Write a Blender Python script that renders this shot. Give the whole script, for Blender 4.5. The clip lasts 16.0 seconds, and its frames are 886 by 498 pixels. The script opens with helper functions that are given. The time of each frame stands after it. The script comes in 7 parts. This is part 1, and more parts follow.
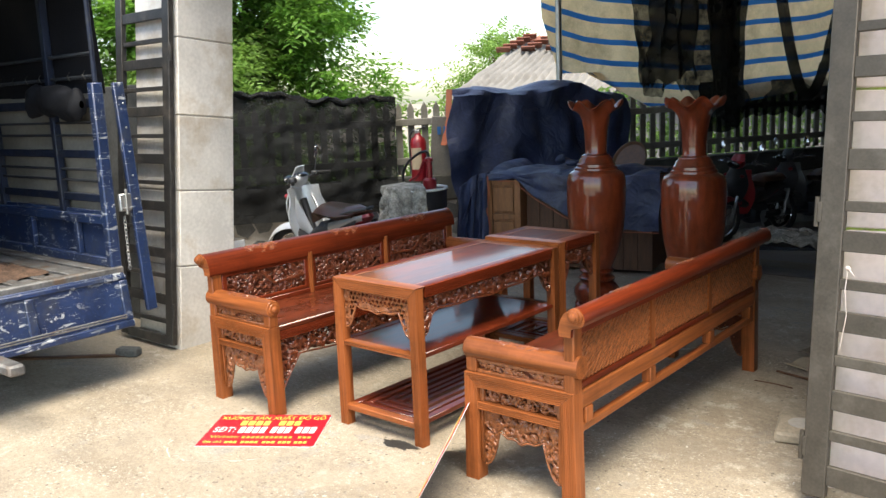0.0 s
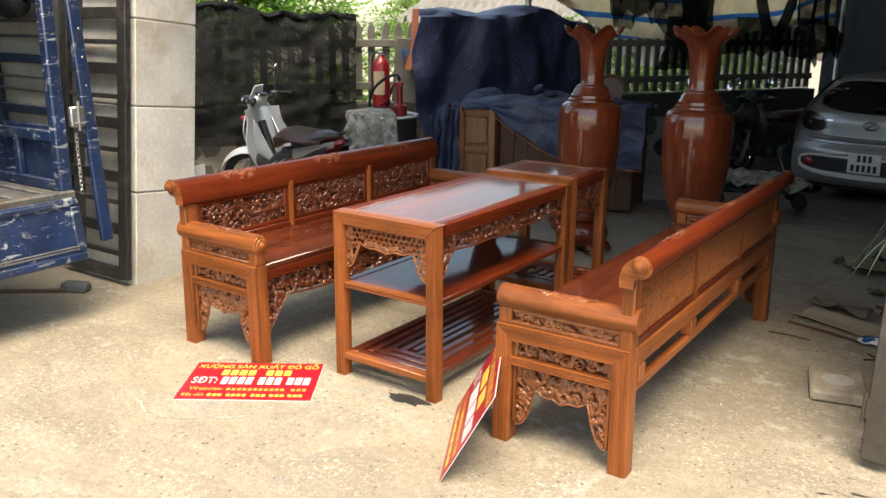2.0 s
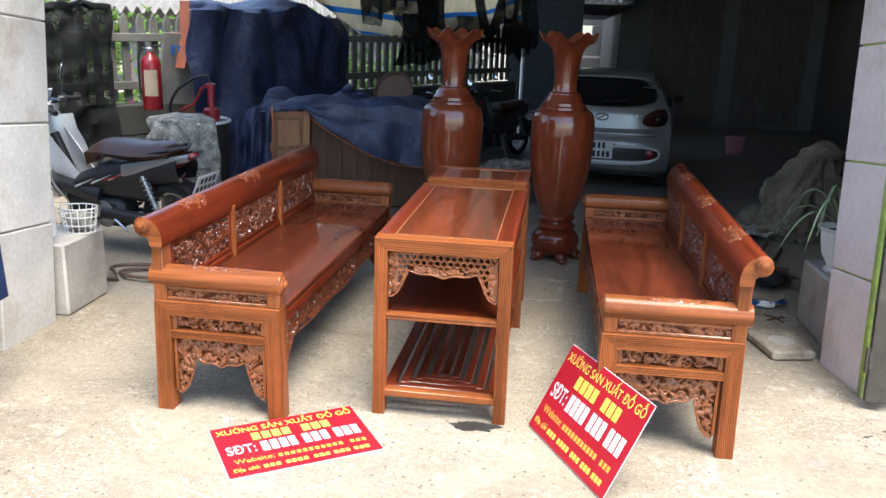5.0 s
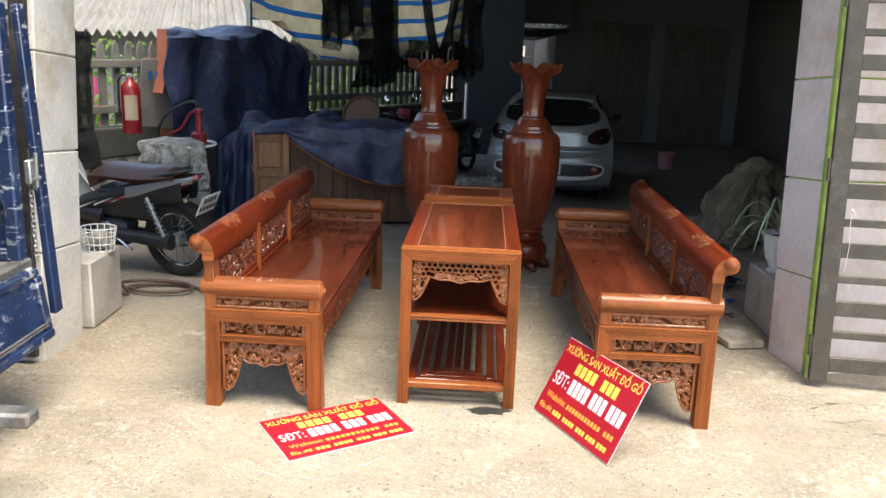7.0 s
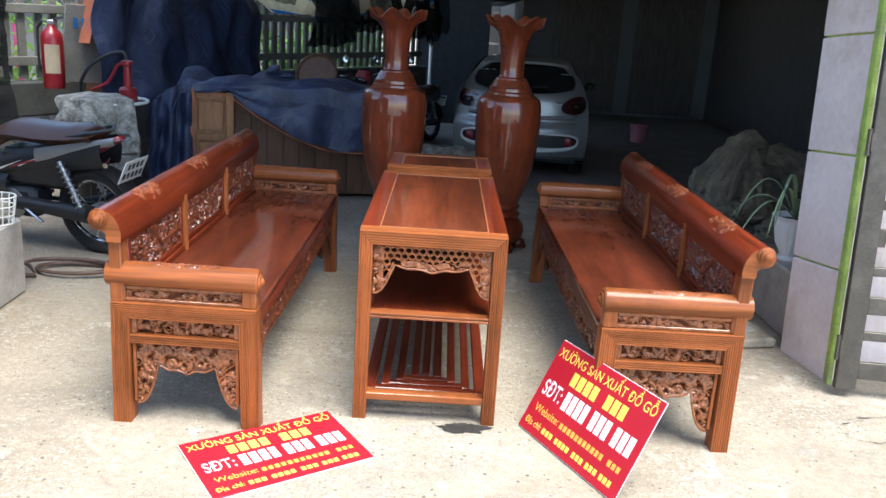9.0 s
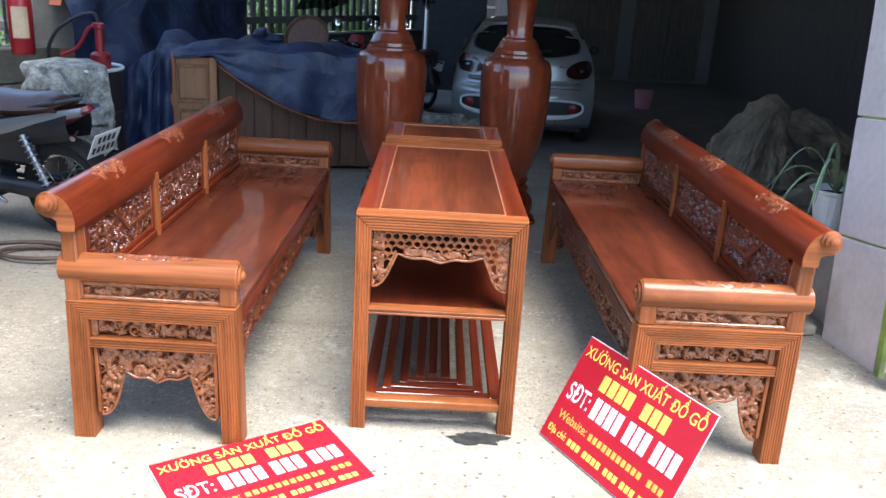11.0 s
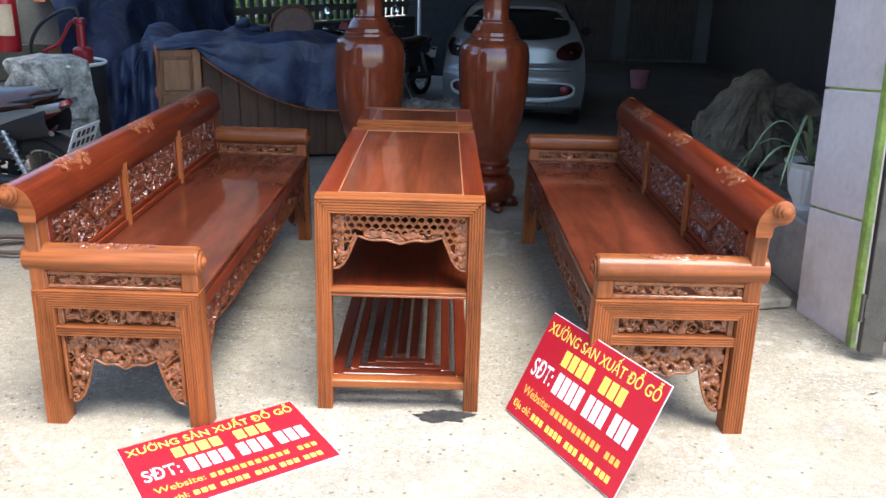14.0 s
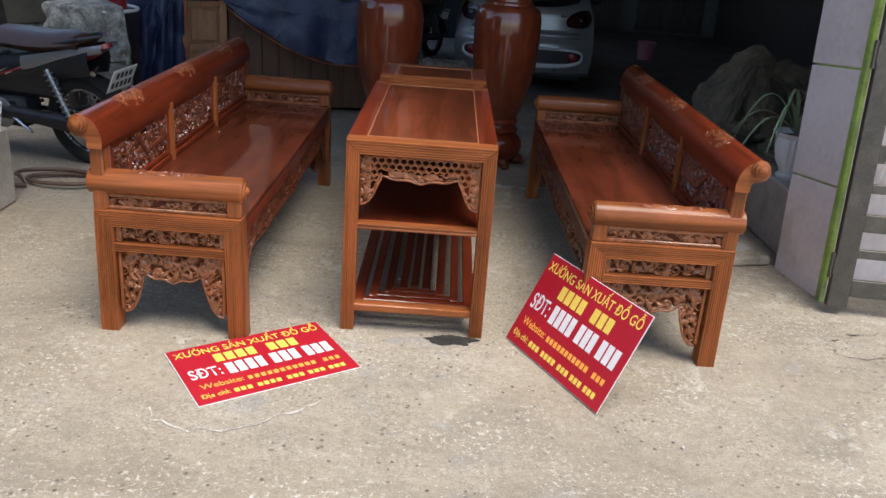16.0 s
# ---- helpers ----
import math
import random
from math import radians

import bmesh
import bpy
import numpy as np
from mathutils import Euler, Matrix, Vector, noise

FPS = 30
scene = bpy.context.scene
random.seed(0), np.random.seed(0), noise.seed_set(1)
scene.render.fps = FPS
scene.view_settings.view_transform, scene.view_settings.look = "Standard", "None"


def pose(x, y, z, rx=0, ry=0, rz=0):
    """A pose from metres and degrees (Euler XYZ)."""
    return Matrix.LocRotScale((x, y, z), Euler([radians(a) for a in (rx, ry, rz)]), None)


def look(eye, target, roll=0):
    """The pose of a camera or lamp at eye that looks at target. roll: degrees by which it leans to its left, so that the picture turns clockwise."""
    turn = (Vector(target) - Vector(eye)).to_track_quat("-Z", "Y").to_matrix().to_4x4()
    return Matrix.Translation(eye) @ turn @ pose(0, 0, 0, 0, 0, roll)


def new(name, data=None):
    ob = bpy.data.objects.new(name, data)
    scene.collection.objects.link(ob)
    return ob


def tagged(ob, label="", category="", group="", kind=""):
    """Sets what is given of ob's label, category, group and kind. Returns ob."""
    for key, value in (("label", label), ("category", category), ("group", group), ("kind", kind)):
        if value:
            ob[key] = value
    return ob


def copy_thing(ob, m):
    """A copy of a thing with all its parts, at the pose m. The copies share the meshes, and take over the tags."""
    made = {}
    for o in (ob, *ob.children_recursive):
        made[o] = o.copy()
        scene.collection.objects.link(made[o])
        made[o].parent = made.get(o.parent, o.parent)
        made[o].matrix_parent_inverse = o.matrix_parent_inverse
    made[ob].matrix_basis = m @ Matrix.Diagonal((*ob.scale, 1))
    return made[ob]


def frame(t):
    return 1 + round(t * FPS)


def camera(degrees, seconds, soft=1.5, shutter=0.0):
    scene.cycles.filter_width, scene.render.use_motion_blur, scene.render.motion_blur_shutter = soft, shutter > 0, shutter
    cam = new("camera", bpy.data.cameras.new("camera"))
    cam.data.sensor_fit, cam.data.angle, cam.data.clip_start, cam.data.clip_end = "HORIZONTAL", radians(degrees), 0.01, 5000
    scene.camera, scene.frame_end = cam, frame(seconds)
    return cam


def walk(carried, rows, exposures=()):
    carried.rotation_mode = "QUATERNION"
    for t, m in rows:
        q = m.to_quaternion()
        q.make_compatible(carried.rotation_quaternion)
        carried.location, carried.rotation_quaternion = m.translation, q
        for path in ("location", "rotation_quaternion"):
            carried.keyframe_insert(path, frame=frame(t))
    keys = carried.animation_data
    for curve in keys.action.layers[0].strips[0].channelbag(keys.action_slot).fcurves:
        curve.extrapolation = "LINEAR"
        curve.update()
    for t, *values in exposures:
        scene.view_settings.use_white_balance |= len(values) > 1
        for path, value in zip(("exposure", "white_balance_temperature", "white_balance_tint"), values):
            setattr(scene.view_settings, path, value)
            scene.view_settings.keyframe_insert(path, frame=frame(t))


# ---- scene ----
cam = camera(56.1, 16.0)
PATH = [
    (0, (1.122, 1.263, 1.698), (-0.12, 2.789, 1.343), -2.3),
    (0.5, (1.065, 1.275, 1.675), (-0.136, 2.808, 1.216), -0.3),
    (1, (0.917, 1.243, 1.681), (-0.269, 2.776, 1.186), 1.9),
    (1.5, (0.704, 1.247, 1.682), (-0.441, 2.808, 1.181), 2.1),
    (2, (0.47, 1.358, 1.63), (-0.596, 2.969, 1.112), 0.5),
    (2.5, (0.135, 1.513, 1.618), (-0.762, 3.216, 1.075), 1.4),
    (3, (-0.216, 1.379, 1.621), (-0.897, 3.178, 1.074), 3.1),
    (3.5, (-0.515, 1.28, 1.63), (-1.042, 3.133, 1.095), 1.7),
    (4, (-0.856, 1.287, 1.628), (-1.232, 3.179, 1.102), 1.1),
    (4.2, (-0.992, 1.236, 1.632), (-1.333, 3.132, 1.093), 1.6),
    (6.3, (-1.636, 0.363, 1.785), (-1.702, 2.3, 1.292), 0.8),
    (6.5, (-1.682, 0.325, 1.79), (-1.737, 2.263, 1.299), 1.1),
    (7, (-1.729, 0.308, 1.787), (-1.772, 2.248, 1.301), 2.1),
    (7.5, (-1.716, 0.391, 1.757), (-1.729, 2.329, 1.261), 2.3),
    (8, (-1.681, 0.656, 1.712), (-1.699, 2.591, 1.208), 2.1),
    (8.5, (-1.695, 0.84, 1.686), (-1.695, 2.771, 1.167), 2.7),
    (9, (-1.788, 1.067, 1.638), (-1.727, 2.99, 1.091), 3.7),
    (9.2, (-1.803, 1.132, 1.639), (-1.746, 3.05, 1.075), 3.2),
    (11.3, (-1.836, 1.539, 1.564), (-1.749, 3.439, 0.945), 3.5),
    (11.5, (-1.841, 1.541, 1.569), (-1.738, 3.445, 0.966), 3.7),
    (12, (-1.84, 1.533, 1.571), (-1.726, 3.446, 1.0), 3.7),
    (12.5, (-1.824, 1.532, 1.569), (-1.69, 3.446, 1.005), 3.9),
    (13, (-1.803, 1.557, 1.558), (-1.63, 3.459, 0.966), 3.9),
    (13.5, (-1.723, 1.531, 1.554), (-1.588, 3.421, 0.915), 2.8),
    (14, (-1.652, 1.478, 1.563), (-1.599, 3.369, 0.914), 1.6),
    (14.5, (-1.687, 1.265, 1.577), (-1.671, 3.159, 0.937), 1.9),
    (15, (-1.733, 1.12, 1.596), (-1.745, 3.001, 0.917), 3.2),
    (15.5, (-1.73, 1.103, 1.597), (-1.734, 2.973, 0.887), 3.7),
    (16, (-1.718, 1.1, 1.594), (-1.658, 2.962, 0.866), 4.3),
]
walk(cam, [(t, look(eye, target, roll)) for t, eye, target, roll in PATH], [(0, 1.68, 7300, 6), (1, 1.62, 7900, 5), (2, 1.6, 8100, 5), (2.6, 1.75, 7000, 6), (3.5, 1.86, 6500, 7), (4, 1.95, 6200, 7), (7, 1.74, 7100, 6), (8, 1.72, 7000, 6), (9, 1.92, 6150, 5), (12.5, 2.1, 5800, 5), (14.0, 1.97, 5950, 5), (14.6, 1.88, 5950, 5), (15.0, 1.6, 6400, 7), (15.5, 1.28, 6450, 8), (16, 1.02, 6450, 8)])

# ---- light ----
world = bpy.data.worlds.new("sky")
scene.world = world
world.use_nodes = True
wn = world.node_tree.nodes
bgn = wn["Background"]
skyn = wn.new("ShaderNodeTexSky")
skyn.sky_type = 'NISHITA'
skyn.sun_disc = False
skyn.sun_elevation = radians(68.6)
skyn.sun_rotation = radians(142)
skyn.air_density, skyn.dust_density, skyn.ozone_density = 1.0, 1.6, 1.0
world.node_tree.links.new(skyn.outputs[0], bgn.inputs[0])
bgn.inputs[1].default_value = 0.15
sun = new("sun", bpy.data.lights.new("sun", "SUN"))
sun.data.energy, sun.data.angle, sun.data.color = 2.4, radians(38), (1.0, 0.94, 0.86)
sun.matrix_world = look((2.4, -3.1, 10.0), (0, 0, 0))


# ---- materials ----
def mat(name, colour, rough=0.6, metal=0.0, spots=0.25, scale=8.0, fine=60.0, bump=0.15, coat=0.0, stretch=(1, 1, 1), per=0.08, dirt=None, dirt_amount=0.35, dirt_scale=2.0, relief=0.004, spec=0.5, coat_rough=0.12):
    m = bpy.data.materials.new(name)
    m.use_nodes = True
    nt = m.node_tree
    n, l = nt.nodes, nt.links
    b = n["Principled BSDF"]
    tc = n.new("ShaderNodeTexCoord")
    mp = n.new("ShaderNodeMapping")
    mp.inputs["Scale"].default_value = stretch
    l.new(tc.outputs["Object"], mp.inputs[0])
    info = n.new("ShaderNodeObjectInfo")
    add = n.new("ShaderNodeVectorMath")
    add.operation = 'ADD'
    l.new(mp.outputs[0], add.inputs[0])
    rs = n.new("ShaderNodeMath"); rs.operation = 'MULTIPLY'; rs.inputs[1].default_value = 37.0
    l.new(info.outputs["Random"], rs.inputs[0])
    l.new(rs.outputs[0], add.inputs[1])
    n1 = n.new("ShaderNodeTexNoise"); n1.inputs["Scale"].default_value = scale; n1.inputs["Detail"].default_value = 6
    n2 = n.new("ShaderNodeTexNoise"); n2.inputs["Scale"].default_value = fine; n2.inputs["Detail"].default_value = 4
    l.new(add.outputs[0], n1.inputs[0]); l.new(add.outputs[0], n2.inputs[0])
    mix = n.new("ShaderNodeMix"); mix.data_type = 'FLOAT'; mix.inputs[0].default_value = 0.4
    l.new(n1.outputs[0], mix.inputs[2]); l.new(n2.outputs[0], mix.inputs[3])
    rp = n.new("ShaderNodeValToRGB")
    c = colour
    rp.color_ramp.elements[0].position, rp.color_ramp.elements[1].position = 0.37, 0.63
    rp.color_ramp.elements[0].color = (*[v * (1 - spots) for v in c], 1)
    rp.color_ramp.elements[1].color = (*[min(1, v * (1 + spots)) for v in c], 1)
    l.new(mix.outputs[0], rp.inputs[0])
    out = rp.outputs[0]
    if dirt:
        n3 = n.new("ShaderNodeTexNoise"); n3.inputs["Scale"].default_value = dirt_scale; n3.inputs["Detail"].default_value = 9; n3.inputs["Roughness"].default_value = 0.7
        l.new(tc.outputs["Object"], n3.inputs[0])
        r3 = n.new("ShaderNodeValToRGB")
        r3.color_ramp.elements[0].position, r3.color_ramp.elements[1].position = 0.5, 0.68
        r3.color_ramp.elements[1].color = (dirt_amount * 2, dirt_amount * 2, dirt_amount * 2, 1)
        l.new(n3.outputs[0], r3.inputs[0])
        dm = n.new("ShaderNodeMix"); dm.data_type = 'RGBA'
        dm.inputs[7].default_value = (*dirt, 1)
        l.new(r3.outputs[0], dm.inputs[0]); l.new(out, dm.inputs[6])
        out = dm.outputs[2]
    hs = n.new("ShaderNodeHueSaturation")
    vr = n.new("ShaderNodeMapRange")
    vr.inputs[3].default_value, vr.inputs[4].default_value = 1 - per, 1 + per
    l.new(info.outputs["Random"], vr.inputs[0]); l.new(vr.outputs[0], hs.inputs["Value"]); l.new(out, hs.inputs["Color"])
    l.new(hs.outputs[0], b.inputs["Base Color"])
    b.inputs["Metallic"].default_value = metal
    rr = n.new("ShaderNodeMapRange")
    rr.inputs[3].default_value, rr.inputs[4].default_value = max(0.02, rough - 0.1), min(1, rough + 0.1)
    l.new(n1.outputs[0], rr.inputs[0]); l.new(rr.outputs[0], b.inputs["Roughness"])
    b.inputs["Coat Weight"].default_value = coat
    b.inputs["Coat Roughness"].default_value = coat_rough
    b.inputs["Specular IOR Level"].default_value = spec
    if bump:
        bp = n.new("ShaderNodeBump"); bp.inputs["Strength"].default_value = bump; bp.inputs["Distance"].default_value = relief
        l.new(mix.outputs[0], bp.inputs["Height"]); l.new(bp.outputs[0], b.inputs["Normal"])
    return m


def creased(name, colour, worn):
    """Plastic sheet with sharp creases, worn pale along them."""
    m = mat(name, colour, 0.5, 0, 0.3, 5, 40, 0)
    n, l = m.node_tree.nodes, m.node_tree.links
    b = n["Principled BSDF"]
    old = b.inputs["Base Color"].links[0].from_socket
    tc = n.new("ShaderNodeTexCoord")
    total = None
    for scale, weight in ((1.3, 1.0), (3.4, 0.5), (9.0, 0.10)):
        q = n.new("ShaderNodeTexNoise")
        q.inputs["Scale"].default_value, q.inputs["Detail"].default_value, q.inputs["Distortion"].default_value = scale, 2.0, 0.8
        l.new(tc.outputs["Object"], q.inputs[0])
        fold = n.new("ShaderNodeMath"); fold.operation = 'PINGPONG'; fold.inputs[1].default_value = 0.11
        l.new(q.outputs[0], fold.inputs[0])
        w = n.new("ShaderNodeMath"); w.operation = 'MULTIPLY'; w.inputs[1].default_value = weight
        l.new(fold.outputs[0], w.inputs[0])
        if total is None:
            total = w.outputs[0]
        else:
            add = n.new("ShaderNodeMath"); add.operation = 'ADD'
            l.new(total, add.inputs[0]); l.new(w.outputs[0], add.inputs[1])
            total = add.outputs[0]
    ridge = n.new("ShaderNodeMapRange")
    ridge.inputs[1].default_value, ridge.inputs[2].default_value, ridge.inputs[4].default_value = 0.12, 0.18, 0.4
    l.new(total, ridge.inputs[0])
    mix = n.new("ShaderNodeMix"); mix.data_type = 'RGBA'
    mix.inputs[7].default_value = (*worn, 1)
    l.new(ridge.outputs[0], mix.inputs[0]); l.new(old, mix.inputs[6]); l.new(mix.outputs[2], b.inputs["Base Color"])
    bp = n.new("ShaderNodeBump"); bp.inputs["Strength"].default_value = 0.4; bp.inputs["Distance"].default_value = 0.16
    l.new(total, bp.inputs["Height"]); l.new(bp.outputs[0], b.inputs["Normal"])
    return m


def scratched(name, colour):
    m = mat(name, colour, 0.42, 0.1, 0.3, 6, 60, 0.15, dirt=(0.05, 0.055, 0.06), dirt_amount=0.3, dirt_scale=5)
    n, l = m.node_tree.nodes, m.node_tree.links
    b = n["Principled BSDF"]
    old = b.inputs["Base Color"].links[0].from_socket
    tc = n.new("ShaderNodeTexCoord")
    chips = None
    for scale, lo, hi in (((9, 9, 40), 0.60, 0.62), ((70, 70, 18), 0.64, 0.66), ((16, 16, 16), 0.61, 0.63), ((5, 5, 120), 0.64, 0.66)):
        mp = n.new("ShaderNodeMapping"); mp.inputs["Scale"].default_value = scale
        mp.inputs["Rotation"].default_value = (0.4, 0.3, 0.2)
        l.new(tc.outputs["Object"], mp.inputs[0])
        q = n.new("ShaderNodeTexNoise"); q.inputs["Scale"].default_value = 1.0; q.inputs["Detail"].default_value = 7; q.inputs["Roughness"].default_value = 0.65
        l.new(mp.outputs[0], q.inputs[0])
        r = n.new("ShaderNodeMapRange"); r.inputs[1].default_value, r.inputs[2].default_value = lo, hi
        l.new(q.outputs[0], r.inputs[0])
        if chips is None:
            chips = r.outputs[0]
        else:
            mx = n.new("ShaderNodeMath"); mx.operation = 'MAXIMUM'
            l.new(chips, mx.inputs[0]); l.new(r.outputs[0], mx.inputs[1])
            chips = mx.outputs[0]
    big = n.new("ShaderNodeTexNoise"); big.inputs["Scale"].default_value = 3.2; big.inputs["Detail"].default_value = 5
    l.new(tc.outputs["Object"], big.inputs[0])
    br = n.new("ShaderNodeMapRange"); br.inputs[1].default_value, br.inputs[2].default_value = 0.41, 0.55
    l.new(big.outputs[0], br.inputs[0])
    mk = n.new("ShaderNodeMath"); mk.operation = 'MULTIPLY'
    l.new(chips, mk.inputs[0]); l.new(br.outputs[0], mk.inputs[1])
    chips = mk.outputs[0]
    mix = n.new("ShaderNodeMix"); mix.data_type = 'RGBA'
    mix.inputs[7].default_value = (0.34, 0.36, 0.38, 1)
    l.new(chips, mix.inputs[0]); l.new(old, mix.inputs[6]); l.new(mix.outputs[2], b.inputs["Base Color"])
    return m


def wood(name, colour, axis, rough=0.4, coat=0.45, spots=0.38, bump=0.05):
    s = [22, 22, 22]
    s[axis] = 0.9
    return mat(name, colour, rough, 0, spots, 1.0, 4.5, bump, coat, s, 0.12, dirt=tuple(v * 0.5 for v in colour), dirt_amount=0.3, dirt_scale=4, spec=0.12, coat_rough=0.08)


RED = (0.128, 0.0202, 0.0068)
PALE = (0.228, 0.068, 0.021)
wood_x, wood_y, wood_z = (wood("rosewood_" + "xyz"[i], RED, i) for i in range(3))
pale_x, pale_y, pale_z = (wood("pale_rosewood_" + "xyz"[i], PALE, i, 0.4, 0.3) for i in range(3))
carved = mat("carved_rosewood", (0.165, 0.047, 0.018), 0.35, 0, 0.5, 40, 160, 0.2, 0.6, per=0.1, spec=0.3, coat_rough=0.12)
# wood behind the carving; the depth shade of the gaps is in its colour
carved_ground = mat("shaded_carved_ground", (0.075, 0.02, 0.009), 0.6, 0, 0.4, 40, 160, 0.2, per=0.1, spec=0.2)
carved_deep = mat("carved_back_rosewood", (0.135, 0.034, 0.013), 0.32, 0, 0.5, 40, 160, 0.2, 0.6, per=0.1, spec=0.4, coat_rough=0.1)
carved_pale = mat("carved_pale", (0.225, 0.074, 0.026), 0.35, 0, 0.45, 40, 160, 0.2, 0.6, per=0.1, spec=0.3, coat_rough=0.15)
seat_wood = mat("polished_seat_wood", (0.10, 0.0225, 0.0098), 0.5, 0, 0.4, 1.0, 5, 0.04, 0.75, (7, 1.1, 7), 0.1, dirt=(0.06, 0.012, 0.005), dirt_amount=0.42, dirt_scale=3.5, spec=0.08, coat_rough=0.06)
vase_wood = mat("vase_wood", (0.158, 0.0292, 0.0098), 0.4, 0, 0.42, 1.0, 6, 0.02, 0.85, (4, 4, 1.0), 0.12, dirt=(0.085, 0.016, 0.006), dirt_amount=0.35, dirt_scale=5, spec=0.1, coat_rough=0.07)
top_wood = mat("tabletop_wood", (0.112, 0.0265, 0.0105), 0.4, 0, 0.5, 1.0, 6, 0.03, 0.6, (8, 0.7, 8), 0.1, dirt=(0.05, 0.013, 0.006), dirt_amount=0.42, dirt_scale=3.2, spec=0.08, coat_rough=0.06)
inlay = mat("pale_inlay_wood", (0.32, 0.13, 0.055), 0.4, 0, 0.3, 20, 90, 0.05, 0.4, per=0.05)
for q in (top_wood, vase_wood, seat_wood, wood_x, wood_y, wood_z):
    q.node_tree.nodes["Principled BSDF"].inputs["Coat IOR"].default_value = 1.7
concrete = mat("pillar_concrete", (0.62, 0.595, 0.56), 0.85, 0, 0.14, 3, 40, 0.2, dirt=(0.40, 0.31, 0.20), dirt_amount=0.4, dirt_scale=1.6)
pinkwall = mat("pinkish_paint", (0.63, 0.545, 0.53), 0.75, 0, 0.1, 3, 30, 0.1, dirt=(0.40, 0.30, 0.21), dirt_amount=0.36, dirt_scale=1.8)
lime = mat("lime_paint", (0.33, 0.45, 0.09), 0.7, 0, 0.25, 10, 60, 0.15, dirt=(0.25, 0.24, 0.17), dirt_amount=0.3, dirt_scale=6)
plinth_m = mat("grey_render", (0.43, 0.4, 0.36), 0.9, 0, 0.15, 4, 50, 0.2, dirt=(0.2, 0.17, 0.14), dirt_amount=0.3)
gate_black = mat("black_gate_paint", (0.035, 0.033, 0.032), 0.5, 0.3, 0.3, 12, 90, 0.1, dirt=(0.14, 0.12, 0.1), dirt_amount=0.25, dirt_scale=5)
gate_grey = mat("grey_gate_paint", (0.072, 0.062, 0.05), 0.5, 0.4, 0.2, 12, 90, 0.1, dirt=(0.15, 0.135, 0.115), dirt_amount=0.3, dirt_scale=4)
truck_blue = scratched("scratched_blue_paint", (0.012, 0.028, 0.085))
# the truck's blue again, darkened for the dim inside of the cargo bed
truck_blue_dim = mat("worn_dimmed_blue_paint", (0.006, 0.012, 0.032), 0.5, 0.1, 0.4, 8, 60, 0.15, dirt=(0.05, 0.055, 0.06), dirt_amount=0.2, dirt_scale=7)
sheet_grey = mat("grey_roof_sheet", (0.5, 0.505, 0.51), 0.7, 0.2, 0.15, 2, 30, 0.1)
truck_dark = mat("dark_steel", (0.03, 0.035, 0.045), 0.6, 0.3, 0.3, 10, 70, 0.2)
bed_steel = mat("worn_bed_steel", (0.15, 0.15, 0.15), 0.6, 0.4, 0.4, 8, 60, 0.3, dirt=(0.16, 0.1, 0.06), dirt_amount=0.4, dirt_scale=6)
tarp_grey = mat("grey_tarp", (0.20, 0.195, 0.175), 0.7, 0, 0.15, 4, 40, 0.3)
tarp_black = mat("black_tarp", (0.008, 0.009, 0.012), 0.7, 0, 0.3, 5, 60, 0.3, spec=0.15)
tarp_blue = creased("blue_tarp", (0.021, 0.031, 0.075), (0.10, 0.115, 0.15))
tarp_orange = mat("orange_tarp", (0.30, 0.09, 0.045), 0.6, 0, 0.2, 5, 50, 0.3)
red_paint = mat("red_paint", (0.22, 0.009, 0.015), 0.35, 0, 0.15, 6, 50, 0.05, 0.3)
sign_red = mat("sign_red", (0.37, 0.010, 0.022), 0.4, 0, 0.06, 5, 60, 0.03, 0.1, per=0.01)
sign_yellow = mat("sign_yellow", (0.72, 0.52, 0.09), 0.5, 0, 0.04, 5, 60, 0, per=0.01)
sign_white = mat("sign_white", (0.66, 0.64, 0.64), 0.5, 0, 0.04, 5, 60, 0, per=0.01)
sign_orange = mat("sign_orange", (0.8, 0.34, 0.06), 0.5, 0, 0.04, 5, 60, 0, per=0.01)
white_paint = mat("white_paint", (0.72, 0.72, 0.7), 0.45, 0, 0.06, 6, 60, 0.05)
silver = mat("silver_car_paint", (0.285, 0.285, 0.28), 0.32, 0.45, 0.05, 4, 200, 0, 0.7)
chrome = mat("chrome", (0.6, 0.6, 0.6), 0.15, 1.0, 0.05, 6, 60, 0)
black_plastic = mat("black_plastic", (0.018, 0.018, 0.02), 0.45, 0, 0.25, 10, 80, 0.1)
rubber = mat("rubber", (0.02, 0.02, 0.02), 0.85, 0, 0.25, 14, 90, 0.3)
seat_brown = mat("brown_seat_vinyl", (0.07, 0.028, 0.017), 0.35, 0, 0.2, 10, 120, 0.2)
tail_red = mat("tail_light_red", (0.032, 0.003, 0.004), 0.15, 0, 0.2, 10, 80, 0, 0.8)
dark_glass = mat("dark_glass", (0.006, 0.007, 0.008), 0.06, 0, 0.1, 5, 50, 0, 0.5)
cement = mat("cement_picket", (0.135, 0.13, 0.118), 0.9, 0, 0.2, 6, 60, 0.3, dirt=(0.14, 0.14, 0.1), dirt_amount=0.3)
beam_m = mat("weathered_beam", (0.05, 0.05, 0.045), 0.9, 0, 0.3, 5, 50, 0.3, dirt=(0.035, 0.04, 0.03), dirt_amount=0.3)
stone_m = mat("wall_stone", (0.085, 0.09, 0.092), 0.8, 0, 0.3, 5, 50, 0.4, per=0.3)
mortar = mat("pale_mortar", (0.32, 0.31, 0.29), 0.9, 0, 0.15, 8, 60, 0.3)
